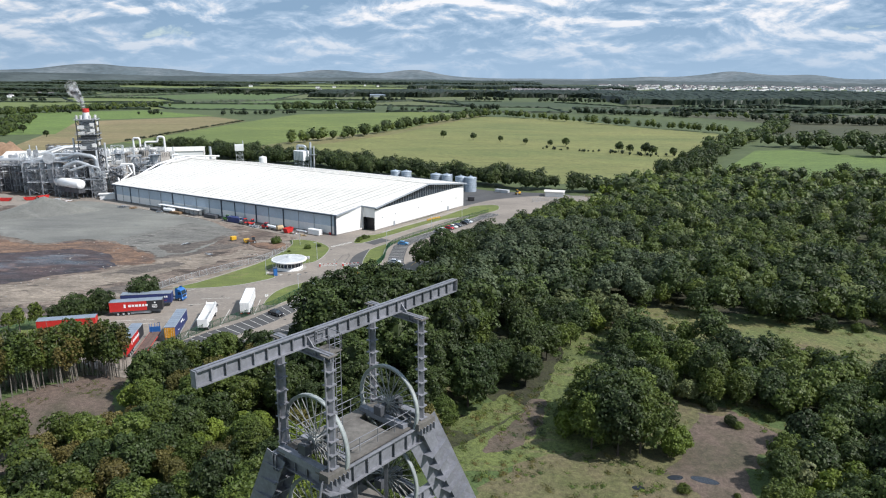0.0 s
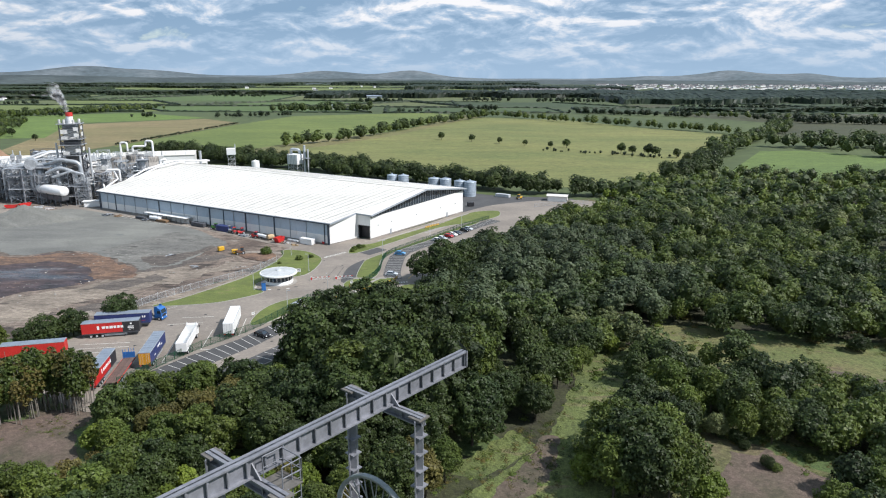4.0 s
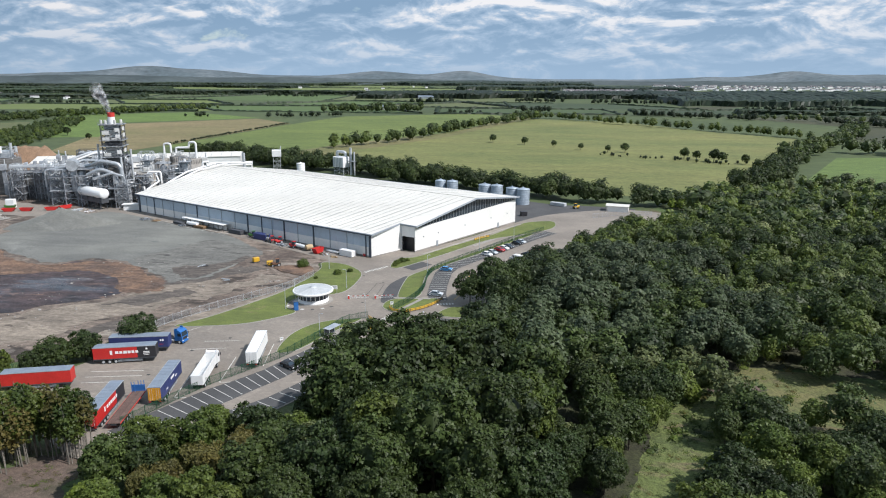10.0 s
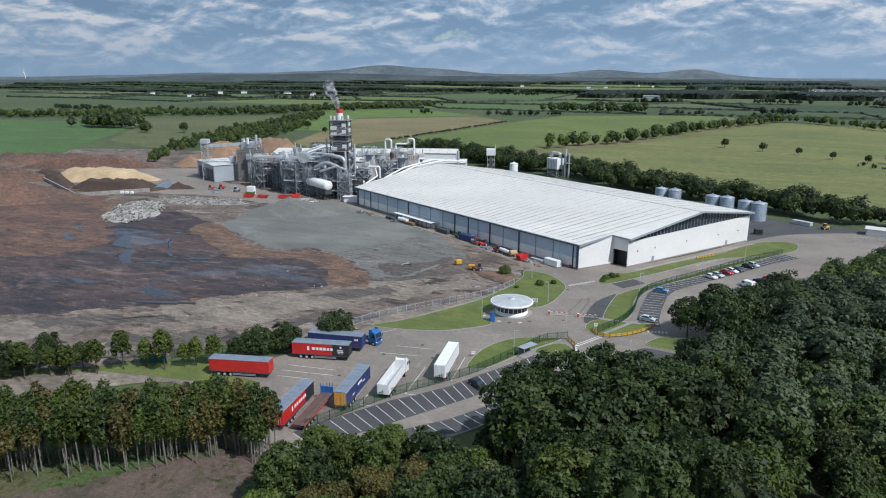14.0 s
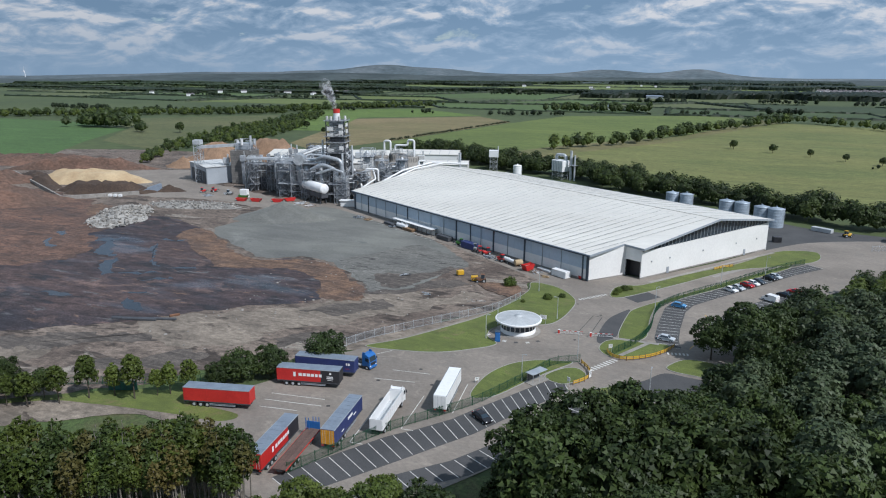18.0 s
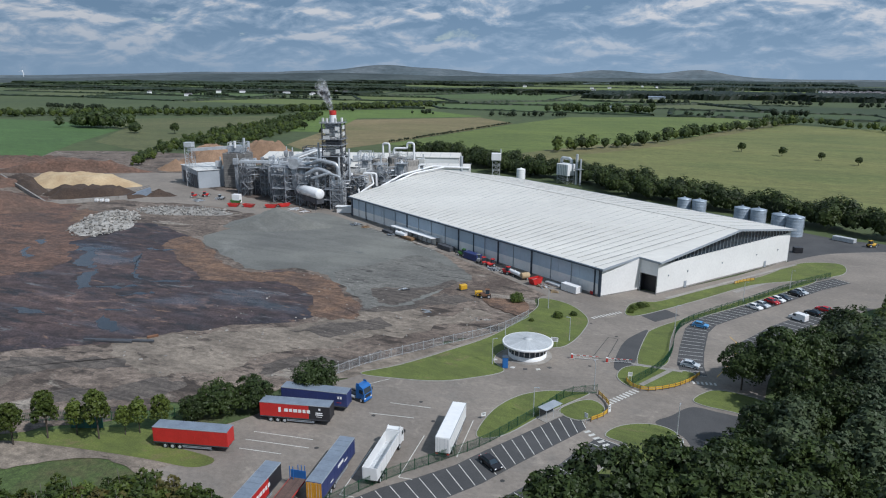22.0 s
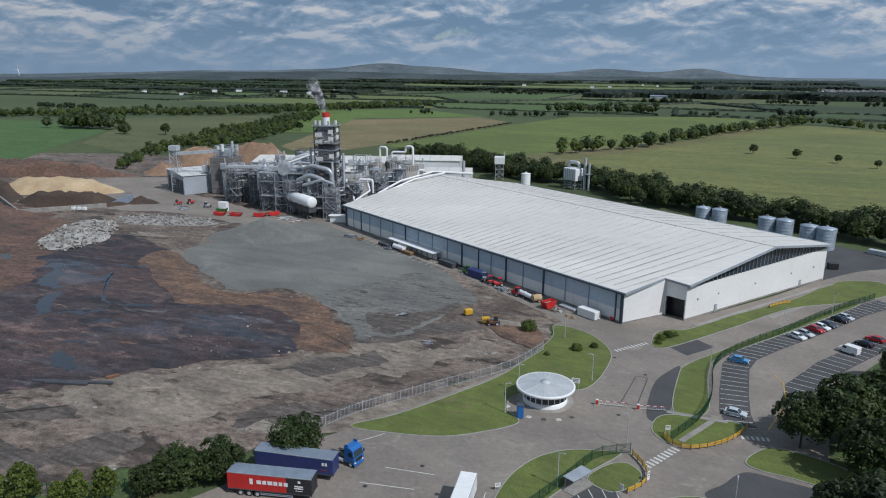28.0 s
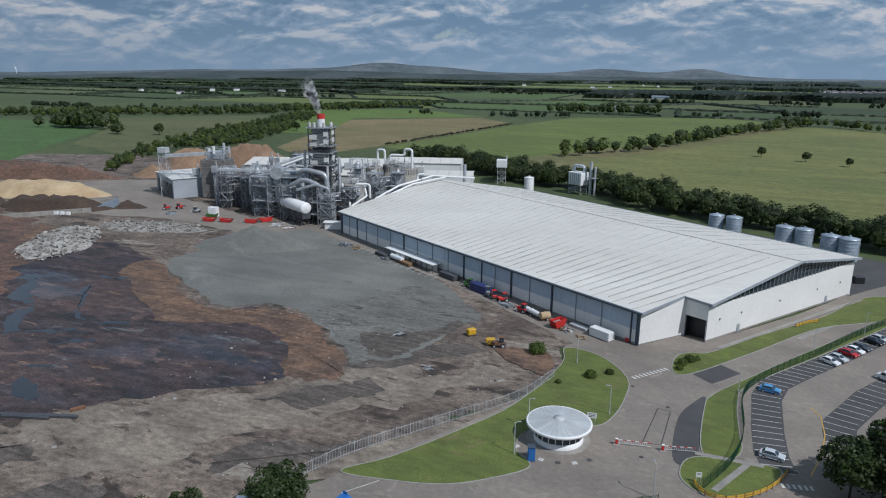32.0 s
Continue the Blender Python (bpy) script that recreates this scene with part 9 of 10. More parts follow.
def steam():
    """The drifting steam over the chimney, as it mostly hangs: thin soft puffs."""
    m = bpy.data.materials.new("thin_steam")
    m.use_nodes = True
    nt = m.node_tree
    n, l = nt.nodes.new, nt.links.new
    b = nt.nodes["Principled BSDF"]
    b.inputs["Base Color"].default_value, b.inputs["Roughness"].default_value = (0.85, 0.86, 0.88, 1), 1.0
    w = n("ShaderNodeTexNoise")
    w.inputs["Scale"].default_value, w.inputs["Detail"].default_value = 0.45, 5
    l(n("ShaderNodeNewGeometry").outputs["Position"], w.inputs[0])
    r = n("ShaderNodeMapRange")
    r.inputs[1].default_value, r.inputs[2].default_value, r.inputs[3].default_value, r.inputs[4].default_value = 0.42, 0.75, 0.0, 0.17
    l(w.outputs[0], r.inputs[0])
    l(r.outputs[0], b.inputs["Alpha"])
    ob = thing("steam_plume", "thin white steam drifting from the chimney", "steam", pose(-203.5, 348.5, 45))
    rg = random.Random(2)
    sv, sf = ICO1
    k = Mesh()
    for i in range(15):
        f = i / 14
        c = Vector((-1.0 - 6.5 * f ** 1.3 + rg.uniform(-1, 1) * f, 1.5 * f, 1 + 10 * f))
        s = 1.2 + 1.8 * f
        k.add([c + Vector((v[0] * s * 1.1, v[1] * s, v[2] * s * 1.2)) for v in sv], [tuple(x) for x in sf], True)
    tagged(part("vapour", k, m, ob, fix=False), kind="stuff").visible_shadow = False


steam()

# ---- heaps and rubble in the yard ----
def heap(name, x, y, rx, ry, h, rz, mat, label, seed=1, rough=0.25, z0=-0.1, flat=0.0):
    """An earth or chip heap with an uneven slope."""
    n, k = 46, 14
    v, f = [], []
    t = pose(x, y, z0, 0, 0, rz)
    for i in range(k + 1):
        q = i / k
        for j in range(n):
            a = 2 * math.pi * j / n
            o = noise.noise((math.cos(a) * 1.5 + seed * 7, math.sin(a) * 1.5, q * 1.2))
            r = q * (1 + 0.28 * o)
            px, py = rx * r * math.cos(a), ry * r * math.sin(a)
            e = max(0.0, 1 - max(0.0, q - flat) / (1 - flat))
            pz = h * (e ** 1.15 if e > 0 else 0) * (1 + rough * noise.noise((px * 0.22, py * 0.22, seed)) + 0.4 * rough * noise.noise((px * 0.7, py * 0.7, seed))) - (0.3 if i == k else 0)
            v.append(t @ Vector((px, py, pz)))
    f = [(i * n + j, i * n + (j + 1) % n, i * n + n + (j + 1) % n, i * n + n + j) for i in range(k) for j in range(n)]
    ob = part(name, Mesh().add(v, f, True), mat, fix=True)
    return tagged(ob, label, "heap", kind="stuff")


SAND = surface("pale_sawdust", (0.50, 0.385, 0.235), (0.38, 0.27, 0.155), rough=0.95, s1=0.1, s2=1.2, v2=0.12, bump=0.3)
CHIP = surface("orange_wood_chip", (0.29, 0.185, 0.115), (0.19, 0.12, 0.075), rough=0.95, s1=0.12, s2=1.5, v2=0.3, bump=0.7, depth=0.3)
DARK_CHIP = surface("dark_bark_chip", (0.075, 0.05, 0.035), (0.05, 0.034, 0.026), rough=0.95, s1=0.15, s2=1.5, v2=0.35, bump=0.7, depth=0.3)
SPOIL = surface("red_brown_spoil", (0.175, 0.098, 0.068), (0.085, 0.058, 0.045), rough=0.95, s1=0.06, s2=0.8, v2=0.35, bump=0.8, depth=0.4, stretch=(20, 0.5))
heap("sawdust_heap", -366, 333, 36, 17, 6.0, 14, SAND, "long pale yellow sawdust heap", 2, 0.2, flat=0.55)
heap("chip_bank", -414, 366, 46, 8, 6.5, 27, SPOIL, "long brown bank behind the sawdust", 31, 0.35, flat=0.5)
heap("bark_heap", -389, 318, 40, 7, 4.6, -24, DARK_CHIP, "dark bark bank along the bunker wall", 32, 0.3, flat=0.4)
heap("bark_heap", -328, 310, 27, 9, 5.2, 20, DARK_CHIP, "dark brown bark heap below the sawdust", 3, 0.3, flat=0.6)
heap("bark_heap", -299, 328, 9, 5, 3.6, 20, DARK_CHIP, "small dark bark heap", 4)
heap("chip_heap", -352, 424, 25, 22, 14.5, 10, CHIP, "large orange-brown wood chip heap", 5, 0.16, flat=0.25)
heap("chip_heap", -338, 462, 34, 18, 14, 10, CHIP, "orange-brown chip heap behind the silo", 6, 0.16, flat=0.3)
heap("chip_heap", -364, 404, 14, 10, 7, 10, CHIP, "lower pale chip heap", 7, 0.2)
heap("spoil_heap", -372, 258, 62, 26, 9, 28, SPOIL, "broad red-brown spoil bank", 8, 0.4, flat=0.35)
heap("spoil_heap", -470, 372, 70, 16, 5.5, 20, SPOIL, "long low spoil bank at the field edge", 9, 0.35, flat=0.4)
heap("spoil_heap", -416, 306, 34, 12, 7, 24, SPOIL, "dark spoil bank beside the sawdust", 10, 0.4, flat=0.3)
heap("gravel_heap", -200, 299, 24, 14, 7.5, 25, GRAVEL, "broad grey gravel heap on the pad", 11, 0.15)
heap("gravel_heap", -203, 292, 9, 6, 4.2, 25, GRAVEL, "tipped gravel on the side of the heap", 12, 0.2)
for x, y, rx, ry, rz, sd in ((-182, 241, 22, 5.5, -30, 1), (-158, 238, 10, 4.5, 12, 2), (-136, 240, 15, 4.0, -14, 3), (-119, 225, 12, 4.0, -55, 4), (-206, 256, 16, 4.5, -42, 5), (-120, 207, 10, 1.8, 48, 6)):
    heap("clay_bank", x, y, rx, ry, 0.4, rz, RIM, "low bank of churned orange clay", sd + 20, 0.6, flat=0.4)


def rubble(name, x, y, rx, ry, h, rz, n, mat, label, seed, size=0.7):
    """Broken concrete: each block a chipped box, thrown on a low mound."""
    rg = np.random.default_rng(seed)
    base = heap("rubble_heap", x, y, rx, ry, h * 0.9, rz, mat, label, seed, 0.3)
    c, s = math.cos(radians(rz)), math.sin(radians(rz))
    shapes = []
    for k in range(6):
        v = np.array([(a, b, d) for d in (-0.5, 0.5) for a, b in ((-0.5, -0.5), (0.5, -0.5), (0.5, 0.5), (-0.5, 0.5))]) * (1 + rg.uniform(-0.35, 0.35, (8, 3)))
        me = Mesh().add(v, [(3, 2, 1, 0), (4, 5, 6, 7), (0, 1, 5, 4), (1, 2, 6, 5), (2, 3, 7, 6), (3, 0, 4, 7)]).data("block", mat)
        shapes.append(me)
    for i in range(n):
        a, q = rg.uniform(0, 2 * math.pi), math.sqrt(rg.random())
        px, py = rx * q * math.cos(a), ry * q * math.sin(a)
        wx, wy = x + px * c - py * s, y + px * s + py * c
        ob = new("block", shapes[i % 6])
        ob.parent = base
        k = size * rg.uniform(0.5, 1.7)
        ob.matrix_basis = pose(wx, wy, h * 0.9 * max(0, 1 - q) + 0.2, *rg.uniform(-40, 40, 2), rg.uniform(0, 360)) @ Matrix.Diagonal((k * 1.5, k, k * 0.6, 1))


RUBBLE = surface("broken_concrete", (0.33, 0.31, 0.28), (0.19, 0.18, 0.165), rough=0.9, s1=0.3, s2=2, v2=0.2, bump=0.4, objects=0.3)
rubble("rubble", -268, 270, 27, 13, 2.3, 127, 298, RUBBLE, "heap of broken pale concrete blocks", 3, 0.62)
rubble("rubble", -258, 303, 24, 10, 1.5, 14, 230, RUBBLE, "low spread of demolition rubble", 4, 0.48)
rubble("rubble", 50, 110, 7, 3, 1.0, -38, 60, RUBBLE, "broken stone bank in the clearing", 5, 0.5)
rng = random.Random(12)
SCATTER = [Mesh().box((0, 0, 0), (1, 0.7, 0.5), bevel=0.12).data("stone", RUBBLE) for _ in range(1)]
yard = bpy.data.objects["ground_2"]
for i in range(150):
    x, y = rng.uniform(-150, -76), rng.uniform(165, 250)
    if inside((x, y), YARD_EDGE):
        o = new("stone", SCATTER[0])
        o.parent = yard
        k = rng.uniform(0.15, 0.55) * (1.6 if rng.random() < 0.1 else 1)
        o.matrix_basis = pose(x, y, G(x, y), rng.uniform(-20, 20), 0, rng.uniform(0, 360)) @ Matrix.Diagonal((k, k, k, 1))

# puddles and concrete slab remains in the clearing and the mud
WATER = surface("standing_water", (0.030, 0.036, 0.046), rough=0.16, s1=0.3, s2=2, v2=0.1, bump=0.0)
for x, y, a, b, rz in ((34, 92, 1.3, 0.7, 10), (38.5, 91.5, 2.2, 0.9, -20), (27.5, 88.8, 1.0, 0.6, 0)):
    o = [(x + a * math.cos(w) * math.cos(radians(rz)) - b * math.sin(w) * math.sin(radians(rz)), y + a * math.cos(w) * math.sin(radians(rz)) + b * math.sin(w) * math.cos(radians(rz))) for w in [2 * math.pi * i / 7 for i in range(7)]]
    sheet("puddle", o, WATER, -0.012, "shallow puddle in the clearing", "puddle")
for x, y, a, b, rz in ((-234, 236, 6, 2.6, 20), (-222, 225, 13, 2.4, -42), (-203, 208, 11, 2.0, -42), (-206, 231, 12, 1.0, -42), (-193, 219, 7, 0.9, -40), (-179, 216, 5, 0.9, 20), (-187, 207, 6, 0.8, 25), (-176, 205, 5, 0.7, 30), (-163, 183, 6, 1.1, -30), (-190, 181, 5, 1.4, 10), (-250, 222, 9, 1.2, -35), (-262, 236, 6, 1.5, -30), (-212, 247, 6, 1.0, 20), (-170, 192, 5, 0.7, 40)):
    o = [(x + a * math.cos(w) * math.cos(radians(rz)) - b * (1 + 0.4 * math.sin(3 * w)) * math.sin(w) * math.sin(radians(rz)), y + a * math.cos(w) * math.sin(radians(rz)) + b * (1 + 0.4 * math.sin(3 * w)) * math.sin(w) * math.cos(radians(rz))) for w in [2 * math.pi * i / 9 for i in range(9)]]
    sheet("puddle", o, WATER, -0.004, "long pool of standing water on the mud", "puddle", ragged=3.2)


# ---- yard machinery and stores ----
def skip(x, y, rz, mat, label, L=4.2, W=1.9, H=1.5):
    ob = thing("skip", label, "skip", ground_pose(x, y, rz))
    for s in (-1, 1):
        part("side", Mesh().add([(-L / 2, s * W / 2, H), (L / 2, s * W / 2, H), (L * 0.3, s * W / 2, 0.1), (-L * 0.3, s * W / 2, 0.1), (-L / 2, s * (W / 2 - 0.08), H), (L / 2, s * (W / 2 - 0.08), H), (L * 0.3, s * (W / 2 - 0.08), 0.1), (-L * 0.3, s * (W / 2 - 0.08), 0.1)],
                                [(0, 1, 2, 3), (7, 6, 5, 4), (0, 4, 5, 1), (1, 5, 6, 2), (2, 6, 7, 3), (3, 7, 4, 0)]), mat, ob)
        part("end", Mesh().add([(s * L / 2, -W / 2, H), (s * L / 2, W / 2, H), (s * L * 0.3, W / 2, 0.1), (s * L * 0.3, -W / 2, 0.1)], [(0, 1, 2, 3)]), mat, ob, fix=False)
    part("floor", Mesh().box((0, 0, 0.12), (L * 0.6, W, 0.06)), mat, ob)
    part("load", Mesh().box((0, 0, H * 0.6), (L * 0.7, W * 0.85, 0.5), bevel=0.2), RUBBLE, ob, "rubble load")


def container(x, y, rz, L, W, H, mat, label, cat="container"):
    ob = thing("container", label, cat, ground_pose(x, y, rz))
    part("body", Mesh().box((0, 0, H / 2 + 0.1), (L, W, H), bevel=0.05), mat, ob)
    n = int(L / 0.5)
    for s in (-1, 1):
        for i in range(n):
            part("corrugation", Mesh().box((-L / 2 + 0.3 + i * (L - 0.6) / max(1, n - 1), s * (W / 2 + 0.02), H / 2 + 0.1), (0.18, 0.05, H - 0.3)), mat, ob, fix=False)
    for s in (-1, 1):
        part("door", Mesh().box((-L / 2 - 0.02, s * W / 4, H / 2 + 0.1), (0.06, W / 2 - 0.08, H - 0.2)), mat, ob)


AW = heading((0, 0), U)
RUST = surface("rusty_steel", (0.20, 0.095, 0.05), (0.12, 0.065, 0.04), rough=0.85, s1=0.5, s2=3, v2=0.3, bump=0.3)
JGREEN = surface("tractor_green", (0.05, 0.16, 0.03), rough=0.5, s1=0.6, s2=4, v2=0.15)
skip(-76.2, 266.6, AW + 90, RED, "red steel skip full of rubble beside the wall", 4.4, 2.2, 2.1)
container(-64.4, 264.2, AW, 6.0, 2.4, 2.2, WHITE_METAL, "white steel store container by the wall")
skip(-58.0, 264.6, AW, RED, "small red bin at the warehouse corner", 1.4, 1.0, 1.0)
container(-104.6, 284.4, AW, 7.2, 2.5, 2.3, NAVY, "dark blue open waste container")
container(-118.6, 292.6, AW, 7.5, 2.4, 1.6, STEEL_DARK, "long dark steel container by the wall")
container(-138.2, 300.6, AW, 6.5, 2.4, 1.0, TIMBER, "stack of rusty timber and steel sections", "stack")
container(-71, 268.2, AW, 5.5, 1.6, 0.6, GALV, "low stack of grey steel lengths", "stack")
container(-151, 307, AW, 6, 2.2, 0.9, STEEL_DARK, "dark pallet stack along the wall", "stack")


def roller(x, y, rz, mat, label, kind="machine"):
    """A small yard machine: body, cab, four wheels, arm."""
    ob = thing("yard_machine", label, kind, ground_pose(x, y, rz), group="yard machines")
    part("body", Mesh().box((0, 0, 0.95), (2.6, 1.3, 0.8), bevel=0.12), mat, ob)
    part("bonnet", Mesh().box((1.0, 0, 1.35), (1.3, 1.0, 0.5), bevel=0.12), mat, ob)
    part("cab", Mesh().box((-0.5, 0, 1.9), (1.1, 1.2, 1.3), bevel=0.1), GLASS, ob, "glazed cab")
    part("cab_roof", Mesh().box((-0.5, 0, 2.6), (1.3, 1.35, 0.12), bevel=0.04), mat, ob)
    for s in (-1, 1):
        wheel(ob, -0.9, s * 0.8, 0.62, 0.4)
        wheel(ob, 1.2, s * 0.75, 0.42, 0.3)
    part("arm", Mesh().pipe([(1.6, 0, 0.9), (2.4, 0, 1.4), (3.0, 0, 0.5)], 0.12, 6), STEEL_DARK, ob)


roller(-109.6, 287.2, AW + 20, JGREEN, "small green tractor beside containers", "tractor")
roller(-99.0, 280.6, AW - 30, RED, "red farm implement with spindly arm")
roller(-95.6, 279.0, AW + 60, RED, "red mower implement parked by the wall")
roller(-101.5, 282.2, AW + 140, PLANT_STEEL, "grey machine among red implements")
roller(-87.8, 272.8, AW + 10, RED, "red and grey compressor trailer")


def bowser(x, y, rz, mat, label, L=4.0, r=0.65):
    ob = thing("bowser", label, "tank", ground_pose(x, y, rz))
    part("vessel", Mesh().tube((-L / 2, 0, 1.3), (L / 2, 0, 1.3), r, n=18), mat, ob)
    part("frame", Mesh().box((0, 0, 0.55), (L + 0.6, 1.1, 0.16)), STEEL_DARK, ob)
    for s in (-1, 1):
        wheel(ob, -0.4, s * 0.75, 0.38, 0.25)
    part("hatch", Mesh().tube((0, 0, 1.3 + r - 0.05), (0, 0, 1.3 + r + 0.15), 0.25, n=10), mat, ob)


bowser(-84.6, 271.6, AW - 8, WHITE_METAL, "long white pipe-like tank on a low frame", 6.0)
bowser(-80.6, 269.8, AW + 70, SAND, "cream coloured mixer drum beside the tank", 2.6, 1.0)
bowser(-142.6, 302.6, AW, WHITE_METAL, "white horizontal tank by the lean-to", 6.5, 0.8)
bowser(-142.0, 304.6, AW, WHITE_METAL, "second white horizontal tank by the lean-to", 6.5, 0.8)
DIG = surface("digger_yellow", (0.62, 0.36, 0.02), (0.5, 0.28, 0.02), rough=0.5, s1=0.8, s2=5, v2=0.15)


def generator(x, y, rz, label):
    ob = thing("generator", label, "generator", ground_pose(x, y, rz))
    part("housing", Mesh().box((0, 0, 0.95), (2.2, 1.4, 1.5), bevel=0.12), DIG, ob, "yellow steel housing")
    part("grille", Mesh().box((1.1, 0, 0.95), (0.06, 1.0, 0.9)), BLACK, ob)
    part("skid", Mesh().box((0, 0, 0.1), (2.5, 1.5, 0.2)), STEEL_DARK, ob)
    part("exhaust", Mesh().tube((-0.6, 0.3, 1.7), (-0.6, 0.3, 2.1), 0.06, n=6), STEEL_DARK, ob)


generator(-87.4, 247.6, 25, "yellow generator on the yard edge")
generator(-94.0, 251.6, 50, "small yellow pump beside a track")
roller(-85.0, 247.2, 200, RUST, "rusty plough-like implement beside the generator")
for x, y, rz, m, lab in ((-244, 322, 12, RED, "red waste skip on the apron"), (-236.5, 324, 8, RED, "long red waste skip"), (-226, 327.5, 16, RED, "red skip among rubble"), (-222.5, 332.5, 60, RED, "red skip below the frames")):
    skip(x, y, rz, m, lab, 6.0, 2.3, 1.5)
skip(-248, 328, 10, JGREEN, "dark green skip under a white machine", 5.0, 2.3, 1.8)
container(-249, 330, 10, 4.0, 2.4, 4.2, WHITE_METAL, "white upright process unit on the apron", "machine")
roller(-275, 336, 70, RED, "red crawler crusher in front of the shed", "crusher")
roller(-279, 332, 40, RED, "red screening machine on the apron", "screener")
roller(-262, 333, 10, GALV, "grey shredder machine near the shed", "shredder")
for i in range(5):
    container(-318 + 2.6 * i, 300 + 0.9 * i, 18, 1.6, 1.4, 1.3, WHITE_METAL, "white concrete block at the bark heap", "block")
ramp = thing("loading_ramp", "blue-grey steel loading ramp beside the bark heap", "ramp", pose(-306, 320, 0, 0, 0, 62))
part("deck", Mesh().add([(-7, -1.6, 0), (7, -1.6, 0), (7, -1.6, 4), (-7, -1.6, 0.4), (-7, 1.6, 0), (7, 1.6, 0), (7, 1.6, 4), (-7, 1.6, 0.4)], [(0, 1, 2, 3), (7, 6, 5, 4), (3, 2, 6, 7), (1, 5, 6, 2), (0, 4, 5, 1), (0, 3, 7, 4)]), GREY_TOP, ramp)
for sgn in (-1, 1):
    part("guard_rail", Mesh().beam((-7, sgn * 1.5, 1.4), (7, sgn * 1.5, 5.0), 0.1, 0.1), STEEL_DARK, ramp)
# lean-to roof along the wall
lt = thing("lean_to", "white flat lean-to roof on dark posts along the wall", "canopy", pose(0, 0, 0))
a, b = NC + U * 77 - V * 2.4, NC + U * 105 - V * 2.4
part("roof", Mesh().beam(p3(a, 2.75), p3(b, 2.75), 3.6, 0.14), WHITE_METAL, lt)
for i in range(10):
    c = a.lerp(b, i / 9) - V * 1.6
    part("post", Mesh().beam(p3(c, 0), p3(c, 2.7), 0.14, 0.14), STEEL_DARK, lt)
for i in range(9):
    c = a.lerp(b, (i + 0.5) / 9) + V * 0.4
    part("back_panel", Mesh().box((c.x, c.y, 1.3), (2.8, 0.08, 2.4), AW), GREY_WHITE, lt)
for k in range(14):
    c = NC + U * (72 + 3.4 * k) - V * 8.5
    part("bay_line", strip(c, c + V * 4.0 + U * 1.5, 0.14, 0.0), LINE, bpy.data.objects["pavement_1"], fix=False)
# plough-like ridge of tarred slabs and a log in the near yard
for x, y, rz, L in ((-150, 176, 22, 17), (-150.5, 175, 20, 9), (-145.0, 181.5, 60, 2.6)):
    ob = thing("timber_baulk", "weathered timber baulk half sunk in the yard", "log", ground_pose(x, y, rz))
    part("baulk", Mesh().box((0, 0, 0.2), (L, 0.7, 0.6), bevel=0.1), RUST if L < 5 else STEEL_DARK, ob)
# orange machine and low walls by the far apron
roller(24, 366, 30, DIG, "orange telehandler by the far apron", "telehandler")
container(15.5, 372, -30, 8, 2.4, 1.6, GALV, "long grey steel bin beside the silos", "bin")
container(-1.5, 345, 20, 3, 2, 2.0, BLACK, "black tank at the corner of the warehouse", "tank")
rail("yellow timber crash rail beside the end wall", [(-20.5, 293), (-18, 297), (-15, 300)])


# ---- far away ----
def turbine():
    ob = thing("wind_turbine", "white three-bladed wind turbine standing still on the skyline", "wind turbine", pose(-3582, 2511, 0))
    part("mast", Mesh().tube((0, 0, 0), (0, 0, 46), 2.0, 1.2, 10), WHITE_METAL, ob)
    part("nacelle", Mesh().box((0, -2, 47), (3, 6, 3), bevel=0.5), WHITE_METAL, ob)
    for k in range(3):
        a = radians(20 + 120 * k)
        part("blade", Mesh().tube((0, -6, 47), (25 * math.sin(a), -6, 47 + 25 * math.cos(a)), 1.1, 0.3, 6), WHITE_METAL, ob)


turbine()


def houses(name, label, n, x0, x1, y0, y1, seed, size=(9, 7), walls=None):
    """A far town: gabled houses side by side, too small to tell apart."""
    rg = random.Random(seed)
    body, roofs = Mesh(), Mesh()
    for i in range(n):
        x, y = rg.uniform(x0, x1), rg.uniform(y0, y1)
        L, W, h, a = rg.uniform(0.8, 2.2) * size[0], size[1], rg.uniform(4.5, 6.5), rg.choice((10, 100, 30))
        t = pose(x, y, 0, 0, 0, a)
        body.box((x, y, h / 2), (L, W, h), a)
        p = [t @ Vector(q) for q in ((-L / 2, -W / 2 - 0.3, h), (L / 2, -W / 2 - 0.3, h), (L / 2, W / 2 + 0.3, h), (-L / 2, W / 2 + 0.3, h), (-L / 2, 0, h + 2.6), (L / 2, 0, h + 2.6))]
        roofs.add(p, [(0, 1, 5, 4), (2, 3, 4, 5), (3, 0, 4), (1, 2, 5)])
    tagged(part(name, body, walls or WHITE_METAL, fix=False), label, "houses", kind="stuff")
    tagged(part(name, roofs, ROOF_SLATE, fix=False), "slate roofs of " + label, "houses", kind="stuff")


ROOF_SLATE = surface("slate_roof", (0.15, 0.14, 0.145), (0.10, 0.09, 0.095), rough=0.8, s1=0.01, s2=0.2, v2=0.2)
houses("town", "pale houses of the distant town", 190, 120, 480, 2170, 2520, 1)
houses("town", "white houses spread below the far hills", 330, 560, 2000, 2640, 3500, 2, (13, 9))
houses("village", "scattered far farmhouses", 11, -1500, -900, 1320, 1700, 3)
houses("village", "scattered white cottages on the plain", 14, -900, 700, 2200, 3000, 4, (11, 8))
hall("farm_shed", "long pale farm shed far across the fields", (-270, 1735), (0.98, 0.15), 38, 16, 5, 2.5, PALE_GREY, GREY_TOP)
hall("farm_shed", "pale farm shed beside another", (-190, 1765), (0.98, 0.15), 30, 16, 5, 2.5, PALE_GREY, GREY_TOP)
